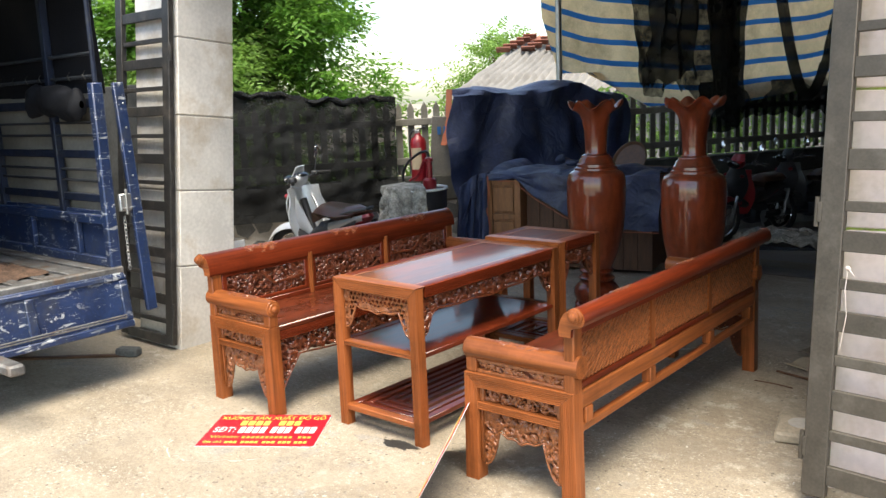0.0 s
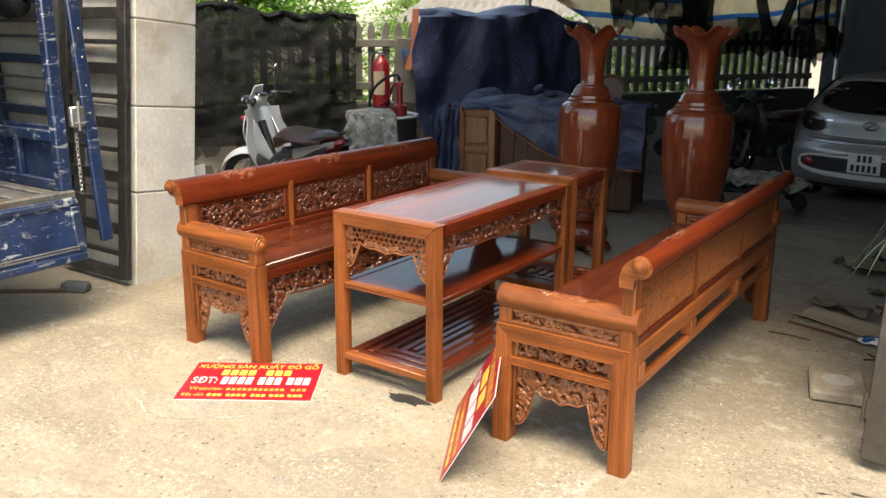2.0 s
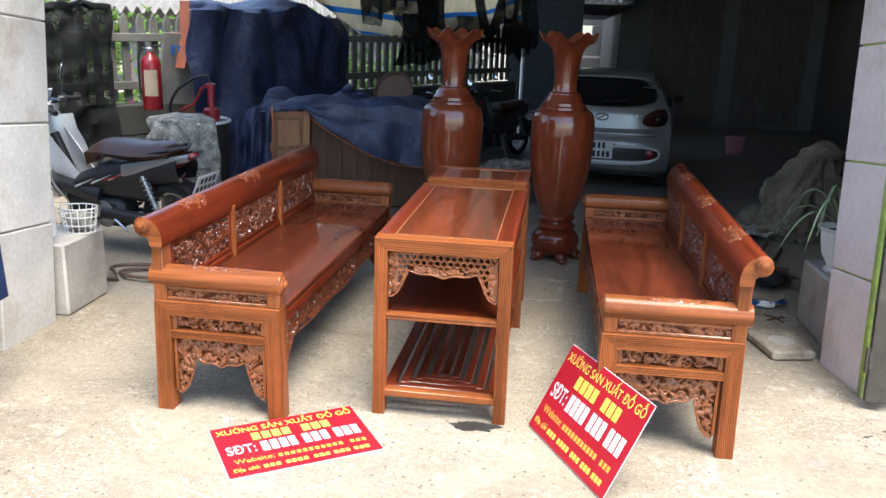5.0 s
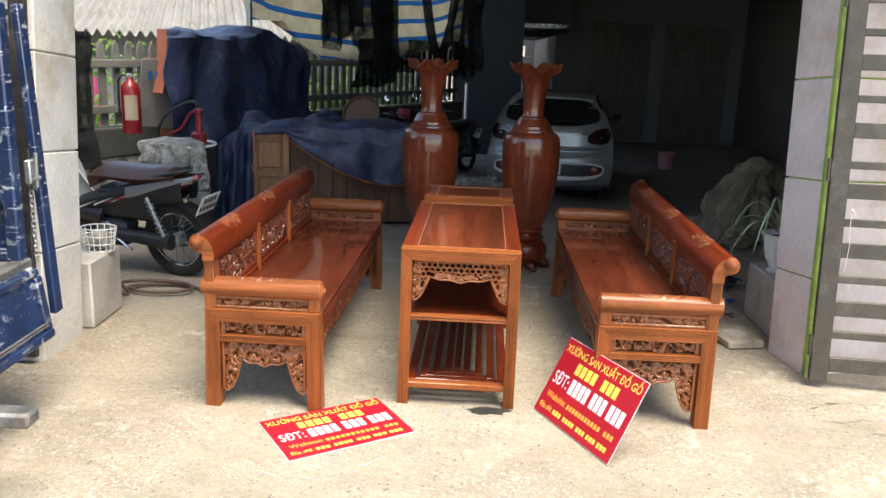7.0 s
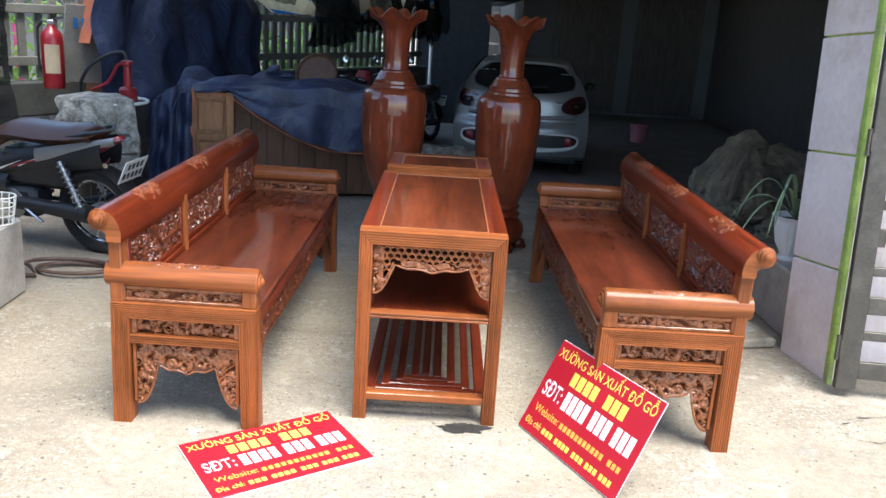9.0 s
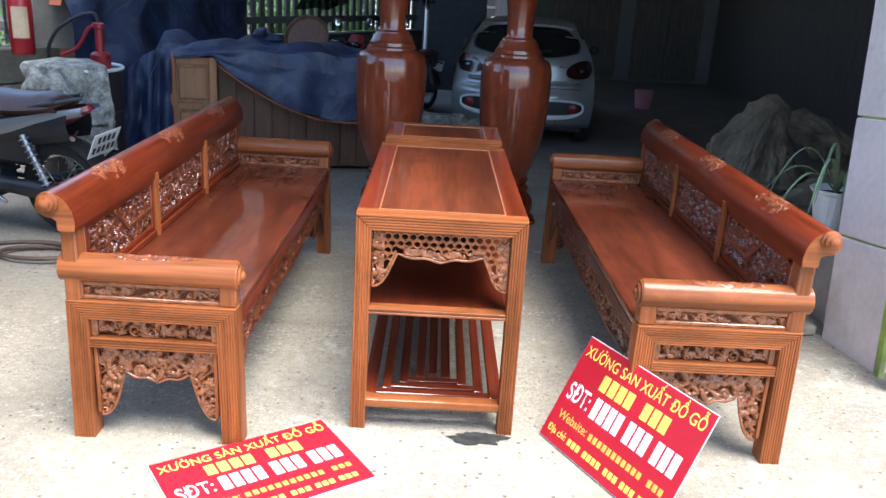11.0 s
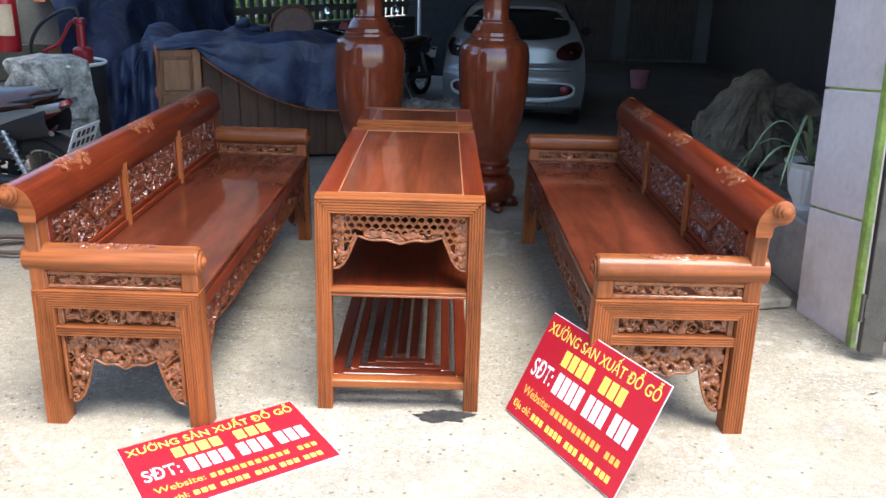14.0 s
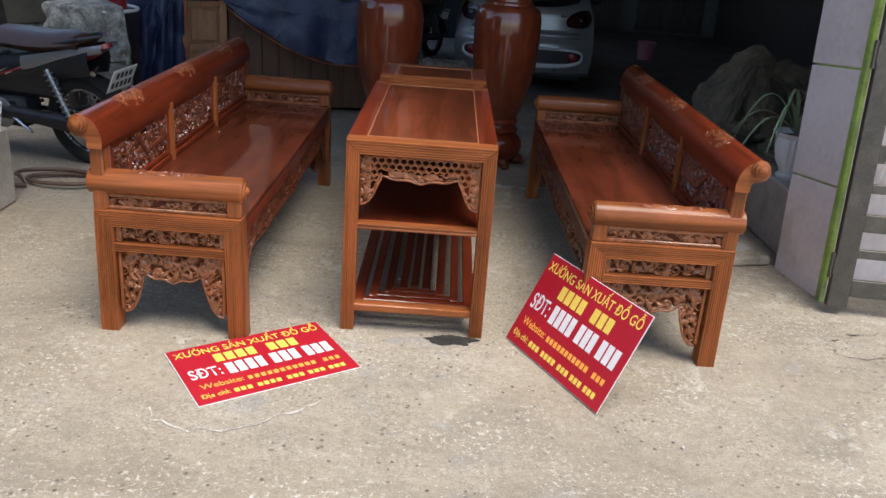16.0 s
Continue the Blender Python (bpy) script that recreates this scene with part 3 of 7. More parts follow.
def motifs(u0, u1, v0, v1, seed, size, pitch, density=1.0):
    """Height, 0 to 1, of overlapping vines, leaves, blossoms and scrolls over a stretch of a plane; 0 where nothing is carved."""
    r = random.Random(seed)
    nu, nv = max(2, round((u1 - u0) / pitch)), max(2, round((v1 - v0) / pitch))
    us, vs = np.linspace(u0, u1, nu + 1), np.linspace(v0, v1, nv + 1)
    U, V = np.meshgrid(us, vs)
    H = np.zeros_like(U)

    def near(c, q):
        i0, i1 = np.searchsorted(us, (c[0] - q, c[0] + q))
        j0, j1 = np.searchsorted(vs, (c[1] - q, c[1] + q))
        return slice(j0, j1), slice(i0, i1)

    def tube(pts, w, level):
        for k, p in enumerate(pts):
            ww = w * (1 - 0.45 * k / len(pts))
            win = near(p, ww)
            d = np.hypot(U[win] - p[0], V[win] - p[1]) / ww
            H[win] = np.maximum(H[win], np.where(d < 1, level + 0.4 * np.sqrt(np.clip(1 - d * d, 0, 1)), 0))

    # long vines that carry the leaves
    for k in range(max(1, round((v1 - v0) / size / 2.2))):
        vc = v0 + (k + 0.5) * (v1 - v0) / max(1, round((v1 - v0) / size / 2.2))
        ph, f = r.uniform(0, 6.28), r.uniform(0.8, 1.2) * 2 * math.pi / (size * 7)
        pts, u = [], u0
        while u < u1:
            pts.append((u, vc + 0.9 * size * math.sin(u * f + ph)))
            u += size * 0.1
        for p0 in range(0, len(pts), 40):
            tube(pts[p0:p0 + 44], size * 0.2, 0.2)
    n_ = int((u1 - u0) * (v1 - v0) / (size * size) * 1.7 * density)
    for k in range(n_):
        c = (r.uniform(u0, u1), r.uniform(v0, v1))
        kind, level = r.random(), r.uniform(0.15, 0.42)
        if kind < 0.62:
            ln, wd, a = size * r.uniform(0.5, 0.95), size * r.uniform(0.2, 0.36), r.uniform(0, 6.28)
            win = near(c, ln)
            x, y = U[win] - c[0], V[win] - c[1]
            p, q = x * math.cos(a) + y * math.sin(a), y * math.cos(a) - x * math.sin(a)
            q = q + r.uniform(-0.5, 0.5) * p * p / ln
            e = 1 - (p / ln) ** 2 - (q / (wd * (1 + 0.16 * np.sin(p / ln * 14)))) ** 2
            h = level + 0.55 * np.sqrt(np.clip(e, 0, 1)) - 0.22 * np.exp(-(q / (0.14 * wd)) ** 2)
            H[win] = np.where(e > 0, np.maximum(h, np.where(H[win] > level + 0.3, H[win], 0)), H[win])
        elif kind < 0.80:
            R, a = size * r.uniform(0.42, 0.68), r.uniform(0, 6.28)
            win = near(c, R)
            x, y = U[win] - c[0], V[win] - c[1]
            d, th = np.hypot(x, y), np.arctan2(y, x) + a
            e = 1 - (d / (R * (0.8 + 0.2 * np.cos(5 * th)))) ** 2
            h = 0.38 + 0.32 * np.sqrt(np.clip(e, 0, 1)) * (0.65 + 0.35 * np.cos(5 * th)) + 0.3 * np.sqrt(np.clip(1 - (d / (0.26 * R)) ** 2, 0, 1))
            H[win] = np.where(e > 0, np.maximum(H[win], h), H[win])
        else:
            R, a, sgn = size * r.uniform(0.45, 0.8), r.uniform(0, 6.28), r.choice((-1, 1))
            tube([(c[0] + R * (1 - 0.75 * i / 30) * math.cos(a + sgn * i * 0.27), c[1] + R * (1 - 0.75 * i / 30) * math.sin(a + sgn * i * 0.27)) for i in range(30)], size * 0.17, 0.3)
    return us, vs, H


def relief(m, inside, u0, u1, v0, v1, put, normal, seed, size=0.03, depth=0.013, pitch=0.0032, density=1.0, floor_at=0.0, pierce=0.0):
    """Carved relief as one skin. Cells lower than pierce are cut through; floor_at is the height of the uncarved ground."""
    us, vs, H = motifs(u0, u1, v0, v1, seed, size, pitch, density)
    nn = Vector(normal)
    w = len(us)
    index, pts, fs = {}, [], []
    ok = [[inside(u, v) for u in us] for v in vs]

    def vert(i, j):
        if (i, j) not in index:
            index[i, j] = len(pts)
            pts.append(Vector(put(us[i], vs[j])) + nn * (depth * (max(H[j, i], floor_at) - 0.5)))
        return index[i, j]

    for j in range(len(vs) - 1):
        for i in range(w - 1):
            if ok[j][i] and ok[j + 1][i + 1] and ok[j][i + 1] and ok[j + 1][i] and max(H[j, i], H[j + 1, i + 1], H[j, i + 1], H[j + 1, i]) > pierce:
                fs.append((vert(i, j), vert(i + 1, j), vert(i + 1, j + 1), vert(i, j + 1)))
    # wind the skin so that it faces along the normal
    o, a, b = Vector(put(0, 0)), Vector(put(0.01, 0)), Vector(put(0, 0.01))
    if (a - o).cross(b - o).dot(nn) < 0:
        fs = [f[::-1] for f in fs]
    return m.add(pts, fs)


def lattice(m, u0, u1, v0, v1, put, pitch, w, t):
    """Two sets of crossing slanting strips."""
    for s in (1, -1):
        c = -((v1 - v0) if s > 0 else 0)
        k = u0 + c
        while k < u1 + (0 if s > 0 else (v1 - v0)):
            pts = []
            for v in (v0, v1):
                u = k + s * (v - v0)
                pts.append([u, v])
            # clip to the panel
            (ua, va), (ub, vb) = pts
            def at(u):
                return va + (u - ua) * s
            if ub < ua:
                ua, va, ub, vb = ub, vb, ua, va
            if ua < u0:
                va, ua = at(u0) if s > 0 else vb + (ub - u0), u0
            if ub > u1:
                vb, ub = (va + (u1 - ua) * s), u1
            if ub - ua > 0.01:
                d = 0.7071 * w / 2
                off = t / 2 * s
                quad = [(ua - d, va + d * s), (ua + d, va - d * s), (ub + d, vb - d * s), (ub - d, vb + d * s)]
                vs = [put(max(u0, min(u1, u)), max(v0, min(v1, v)), off - t / 2) for u, v in quad] + [put(max(u0, min(u1, u)), max(v0, min(v1, v)), off + t / 2) for u, v in quad]
                m.add(vs, [(3, 2, 1, 0), (4, 5, 6, 7), (0, 1, 5, 4), (1, 2, 6, 5), (2, 3, 7, 6), (3, 0, 4, 7)])
            k += pitch
    return m


def hexes(m, inside, u0, u1, v0, v1, put, normal, r=0.0175, tr=0.0046):
    nn = Vector(normal)
    dx, dy = r * 1.62, r * 1.42
    j = 0
    v = v0
    while v < v1:
        u = u0 + (dx / 2 if j % 2 else 0)
        while u < u1:
            if inside(u, v):
                pts = [Vector(put(u + r * 0.8 * math.cos(a), v + r * 0.8 * math.sin(a))) for a in [math.pi / 6 + math.pi / 3 * i for i in range(6)]]
                m.tube(pts, tr, 4, closed=True)
            u += dx
        v += dy
        j += 1
    return m


def rim(m, pts, put, r=0.005):
    m.tube([put(u, v) for u, v in pts], r, 5)
    return m


def arch(w, top, drop, side, n=28):
    """Lower edge of an apron that hangs between two legs: its depth below top, and deeper at the sides."""
    out = []
    for i in range(n + 1):
        u = -w / 2 + w * i / n
        a = abs(u) / (w / 2)
        e = max(0.0, w / 2 - abs(u))
        if e < side:
            k = e / side
            v = top - drop + (drop - 0.085) * (k ** 2.4)
        else:
            k = (e - side) / (w / 2 - side)
            v = top - 0.085 - 0.018 * math.sin(k * math.pi * 0.5) ** 2 + 0.005 * math.cos(k * 9)
        out.append((u, v))
    return out


def apron(parent, w, top, drop, side, put, normal, seed, hexed=False, pale=False, deep=0.085, name="apron"):
    """A carved apron as one part: a pierced field with an edge bead."""
    low = arch(w, top, drop, side)
    low = [(u, top - (top - v) * (deep / 0.085) if abs(u) < w / 2 - side else v) for u, v in low]
    def lower(u):
        x = (u + w / 2) / w * (len(low) - 1)
        i = max(0, min(len(low) - 2, int(x)))
        return low[i][1] + (low[i + 1][1] - low[i][1]) * (x - i)
    m = M()
    rim(m, low, put, 0.0055)
    rim(m, [(-w / 2, top - drop), (-w / 2 + 0.001, top), (w / 2 - 0.001, top), (w / 2, top - drop)], put, 0.004)
    bead = lambda u, v: lower(u) + 0.006 < v < top - 0.004
    if hexed:
        mid = lambda u, v: bead(u, v) and (v - lower(u) > 0.028)
        hexes(m, mid, -w / 2 + 0.008, w / 2 - 0.006, top - 0.09, top, put, normal)
        border = lambda u, v: bead(u, v) and (v - lower(u) < 0.036 or w / 2 - abs(u) < side * 0.55)
        relief(m, border, -w / 2, w / 2, top - drop, top, put, normal, seed, 0.026, 0.016, 0.0032, 1.3, 0.18, 0.06)
    else:
        relief(m, bead, -w / 2, w / 2, top - drop, top, put, normal, seed, 0.032, 0.022, 0.0034 if w < 1 else 0.0042, 1.25 if pale else 0.9, 0.05, 0.12)
    ap = part(name, m, carved_pale if pale else carved_deep, parent, smooth=75)
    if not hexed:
        # dark layer behind the relief paints the shade in its gaps
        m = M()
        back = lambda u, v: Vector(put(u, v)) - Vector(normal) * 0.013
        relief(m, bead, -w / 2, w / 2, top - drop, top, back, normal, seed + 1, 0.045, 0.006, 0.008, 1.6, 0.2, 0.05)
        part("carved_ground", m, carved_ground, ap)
    return ap


# ---- benches ----
CREST_V = (-0.06, -0.028, 0.003, 0.031, 0.055)
CREST_X = (0.052, 0.036, 0.012, -0.014, -0.038)
CREST_Z = (0.810, 0.838, 0.857, 0.866, 0.862)


def bench(place, label):
    t = thing("long_bench", place, label, "bench", "pair of carved benches")
    W, L, H = 0.28, 1.085, 0.505
    # end frames: reeded legs and rails
    for s in (-1, 1):
        for sx in (-1, 1):
            cx = sx * (W - 0.036)
            m = M()
            prof = reed(0.072, 0.072, 8)
            m.prism(prof, lambda u, v, w, cx=cx, s=s, sx=sx: (cx + u + sx * 0.009 * (1 - w / H), s * (L - 0.036) - s * v, w), 0.0, H - 0.033, None, lambda u, v, sx=sx: sx * u * 0.9)
            part("leg", m, pale_z, t)
        m = M()
        m.prism(reed(0.066, 0.066, 8), lambda u, v, w, s=s: (w, s * (L - 0.033) - s * v, H - 0.033 + u), -W + 0.036, W - 0.036, lambda u, v: -u * 1.08, lambda u, v: u * 1.08)
        part("end_rail", m, pale_x, t)
        m = M()
        m.prism(reed(0.036, 0.05, 4), lambda u, v, w, s=s: (w, s * (L - 0.027) - s * v, 0.356 + u), -W + 0.06, W - 0.06, lambda u, v: -0.012 + abs(u) * 0.7, lambda u, v: 0.012 - abs(u) * 0.7)
        part("end_rail", m, pale_x, t)
        m = M()
        put = lambda u, v, s=s: (u, s * (L - 0.03), v)
        relief(m, lambda u, v: True, -0.188, 0.188, 0.376, 0.440, put, (0, s, 0), 11, 0.026, 0.014, 0.003, 1.0, 0.0, 0.1)
        for x in (-0.198, 0.198):
            m.box(x - 0.010, x + 0.010, s * (L - 0.03) - 0.012, s * (L - 0.03) + 0.012, 0.374, 0.44, 0.002)
        fr_ = part("carved_frieze", m, carved_pale, t)
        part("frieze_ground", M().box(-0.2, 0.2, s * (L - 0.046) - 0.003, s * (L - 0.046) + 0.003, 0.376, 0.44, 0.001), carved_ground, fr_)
        apron(t, 0.392, 0.336, 0.26, 0.085, lambda u, v, s=s: (u, s * (L - 0.03), v), (0, s, 0), 21, pale=True, deep=0.10, name="end_apron")
        for sx in (-1, 1):
            part("apron_frame", M().box(sx * 0.2 - 0.006, sx * 0.2 + 0.006, s * (L - 0.03) - 0.014, s * (L - 0.03) + 0.014, 0.09, 0.338, 0.002), pale_z, t)
    # seat
    m = M()
    m.box(-W + 0.03, W, -L + 0.066, L - 0.066, H - 0.03, H, 0.006)
    part("seat", m, seat_wood, t, "dark red polished plank seat")
    m = M()
    m.prism(reed(0.05, 0.04, 5), lambda u, v, w: (W - 0.02 - v, w, H - 0.056 + u), -L + 0.072, L - 0.072)
    part("front_rail", m, wood_y, t)
    apron(t, 2 * L - 0.15, H - 0.085, 0.30, 0.10, lambda u, v: (W - 0.022, u, v), (1, 0, 0), 31, deep=0.115, name="front_apron")
    # rear rails with blocks between
    m = M()
    m.box(-W, -W + 0.04, -L + 0.07, L - 0.07, H - 0.085, H - 0.005, 0.006)
    part("rear_rail", m, pale_y, t)
    m = M()
    m.box(-W + 0.003, -W + 0.037, -L + 0.07, L - 0.07, 0.315, 0.352, 0.005)
    part("rear_rail", m, pale_y, t)
    for y in (-0.96, -0.36, 0.36, 0.96):
        m = M()
        m.box(-W - 0.004, -W + 0.044, y - 0.03, y + 0.03, 0.35, H - 0.084, 0.004)
        part("spacer_block", m, pale_z, t)
    # arms: a roll on two short posts, with a slotted strip
    for s in (-1, 1):
        yc = s * (L - 0.042)
        m = M()
        prof = []
        for i in range(20):
            a = 2 * math.pi * i / 20
            prof.append((0.047 * math.cos(a), 0.05 * math.sin(a) * (1.0 if math.sin(a) > 0 else 0.9)))
        m.prism(prof, lambda u, v, w, yc=yc: (w, yc + u, 0.607 + v), -W - 0.015, W - 0.005)
        m.lathe([(0.047, 0), (0.044, 0.006), (0.034, 0.008), (0.03, 0.014), (0.018, 0.016), (0.014, 0.022), (0.004, 0.026)], (W - 0.005, yc, 0.607), 16, rot(0, 90, 0))
        arm = part("arm_roll", m, pale_x, t)
        m = M()
        relief(m, lambda u, v: (u / 0.15) ** 2 + (v / 0.030) ** 2 < 1, -0.15, 0.15, -0.030, 0.030, lambda u, v, yc=yc: (u, yc + v, 0.607 + 0.05 * math.sqrt(max(0.0, 1 - (v / 0.047) ** 2))), (0, 0, 1), 41, 0.032, 0.010, 0.003, 1.0, 0.0, 0.12)
        part("carved_relief", m, carved, arm)
        for x in (-W + 0.028, W - 0.032):
            m = M()
            m.box(x - 0.028, x + 0.028, yc - 0.03, yc + 0.03, H, 0.575, 0.004)
            part("arm_post", m, pale_z, t)
        m = M()
        m.box(-W + 0.05, W - 0.06, yc - 0.024, yc + 0.024, H, H + 0.014, 0.003)
        put = lambda u, v, yc=yc, s=s: (u, yc - s * 0.012, v)
        relief(m, lambda u, v: True, -W + 0.055, W - 0.065, H + 0.012, 0.554, put, (0, -s, 0), 43, 0.022, 0.012, 0.003, 1.0, 0.0, 0.1)
        relief(m, lambda u, v: True, -W + 0.055, W - 0.065, H + 0.012, 0.554, lambda u, v, yc=yc, s=s: (u, yc + s * 0.012, v), (0, s, 0), 44, 0.022, 0.012, 0.003, 1.0, 0.0, 0.1)
        m.box(-W + 0.05, W - 0.06, yc - 0.018, yc + 0.018, 0.5655, 0.5675, 0.001)
        m.box(-W + 0.05, W - 0.06, yc - 0.022, yc + 0.022, 0.552, 0.568, 0.003)
        strip_ = part("arm_strip", m, carved_pale, t)
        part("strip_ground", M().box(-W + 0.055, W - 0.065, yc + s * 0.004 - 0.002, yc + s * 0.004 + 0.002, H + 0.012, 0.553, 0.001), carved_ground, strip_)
    # back
    for y in (-L + 0.04, L - 0.04):
        m = M()
        m.box(-W, -W + 0.05, y - 0.035, y + 0.035, H - 0.01, 0.80, 0.006)
        part("back_post", m, pale_z, t)
    for y in (-0.345, 0.345):
        m = M()
        m.prism([(-W + 0.004, y - 0.02), (-W + 0.062, y - 0.016), (-W + 0.068, y), (-W + 0.062, y + 0.016), (-W + 0.004, y + 0.02)], lambda u, v, w: (u, v, w), H, 0.765)
        part("back_post", m, pale_z, t)
    m = M()
    m.box(-W + 0.006, -W + 0.058, -L + 0.075, L - 0.075, H, H + 0.028, 0.004)
    part("back_rail", m, wood_y, t)
    m = M()
    prof = [(-W + 0.058, 0.742), (-W + 0.06, 0.775), (-W + 0.052, 0.81), (-W + 0.036, 0.838), (-W + 0.012, 0.857), (-W - 0.014, 0.866), (-W - 0.038, 0.862), (-W - 0.056, 0.846), (-W - 0.062, 0.824), (-W - 0.055, 0.802), (-W - 0.036, 0.787), (-W - 0.012, 0.785), (-W + 0.002, 0.775), (-W + 0.004, 0.742)]
    m.prism(prof[::-1], lambda u, v, w: (u, w, v), -L - 0.01, L + 0.01)
    crest = part("crest_roll", m, wood_y, t, "rolled and polished top rail")
    for s in (-1, 1):
        m = M()
        m.lathe([(0.034, 0.0), (0.034, 0.008), (0.027, 0.012), (0.026, 0.022), (0.018, 0.026), (0.016, 0.034), (0.006, 0.040)], (-W - 0.020, s * (L + 0.011), 0.836), 18, rot(-90 * s, 0, 0))
        part("finial", m, pale_z, crest)
        m = M()
        cap = [(-W + (u + W) * 0.985, 0.81 + (v - 0.81) * 0.985) for u, v in prof]
        m.prism(cap[::-1], lambda u, v, w: (u, w, v), min(s * (L + 0.009), s * (L + 0.0125)), max(s * (L + 0.009), s * (L + 0.0125)))
        part("crest_end", m, pale_x, crest, "pale end grain of the top rail")
    for y in (-0.69, 0.0, 0.69):
        m = M()
        relief(m, lambda u, v: (u / 0.13) ** 2 + (v / 0.05) ** 2 < 1, -0.13, 0.13, -0.05, 0.05, lambda u, v, y=y: (-W + float(np.interp(v, CREST_V, CREST_X)), y + u, float(np.interp(v, CREST_V, CREST_Z))), (0.45, 0, 0.9), 51, 0.034, 0.012, 0.003, 1.0, 0.0, 0.12)
        part("carved_relief", m, carved, crest)
    for k, (y0, y1) in enumerate(((-L + 0.085, -0.37), (-0.32, 0.32), (0.37, L - 0.085))):
        m = M()
        z0, z1 = H + 0.03, 0.74
        b = 0.022
        for a0, a1, c0, c1 in ((y0 - 0.01, y1 + 0.01, z0, z0 + b), (y0 - 0.01, y1 + 0.01, z1 - b, z1), (y0 - 0.01, y0 + b, z0, z1), (y1 - b, y1 + 0.01, z0, z1)):
            m.box(-W + 0.018, -W + 0.05, a0, a1, c0, c1, 0.003)
        panel = part("back_panel", m, wood_y, t)
        m = M()
        put = lambda u, v: (-W + 0.042, u, v)
        fill = lambda u, v: True
        if k != 1:
            # slanting bars that divide the outer fields
            q = 1 if k == 0 else -1
            yb = (y0 + y1) / 2
            line = [(yb - q * 0.07, z1 - b), (yb + q * 0.05, z0 + 0.085), (y1 - b if q > 0 else y0 + b, z0 + 0.095)]
            for (ua, va), (ub, vb) in zip(line, line[1:]):
                d = Vector((0, ub - ua, vb - va))
                ang = math.atan2(vb - va, ub - ua)
                m.box(-W + 0.034, -W + 0.052, (ua + ub) / 2 - d.length / 2, (ua + ub) / 2 + d.length / 2, (va + vb) / 2 - 0.008, (va + vb) / 2 + 0.008, 0.002, Euler((ang, 0, 0)).to_matrix())
        relief(m, fill, y0 + b, y1 - b, z0 + b, z1 - b, put, (1, 0, 0), 61 + k, 0.030, 0.022, 0.003, 1.3, 0.0, 0.1)
        part("carving", m, carved_deep, panel, "pierced carving of leaves and blossoms")
        # same darkened layer, for shade between the leaves of the back panel
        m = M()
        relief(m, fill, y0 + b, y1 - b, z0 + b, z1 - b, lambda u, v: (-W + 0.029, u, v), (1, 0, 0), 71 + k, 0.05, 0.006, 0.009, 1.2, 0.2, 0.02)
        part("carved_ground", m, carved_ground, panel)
        m = M()
        lattice(m, y0, y1, z0, z1, lambda u, v, w: (-W + 0.017 + w, u, v), 0.032, 0.012, 0.007)
        part("lattice", m, carved_pale, panel)
    return t


bench_l = bench(pose(-2.627, 5.14, 0, 0, 0, -2.0), "carved red wooden bench with rolled back rail, beside the table")
bench_r = copy_thing(bench_l, pose(-0.772, 5.14, 0, 0, 0, 179.5))
tagged(bench_r, "carved red wooden bench, a red sign leaning on it")


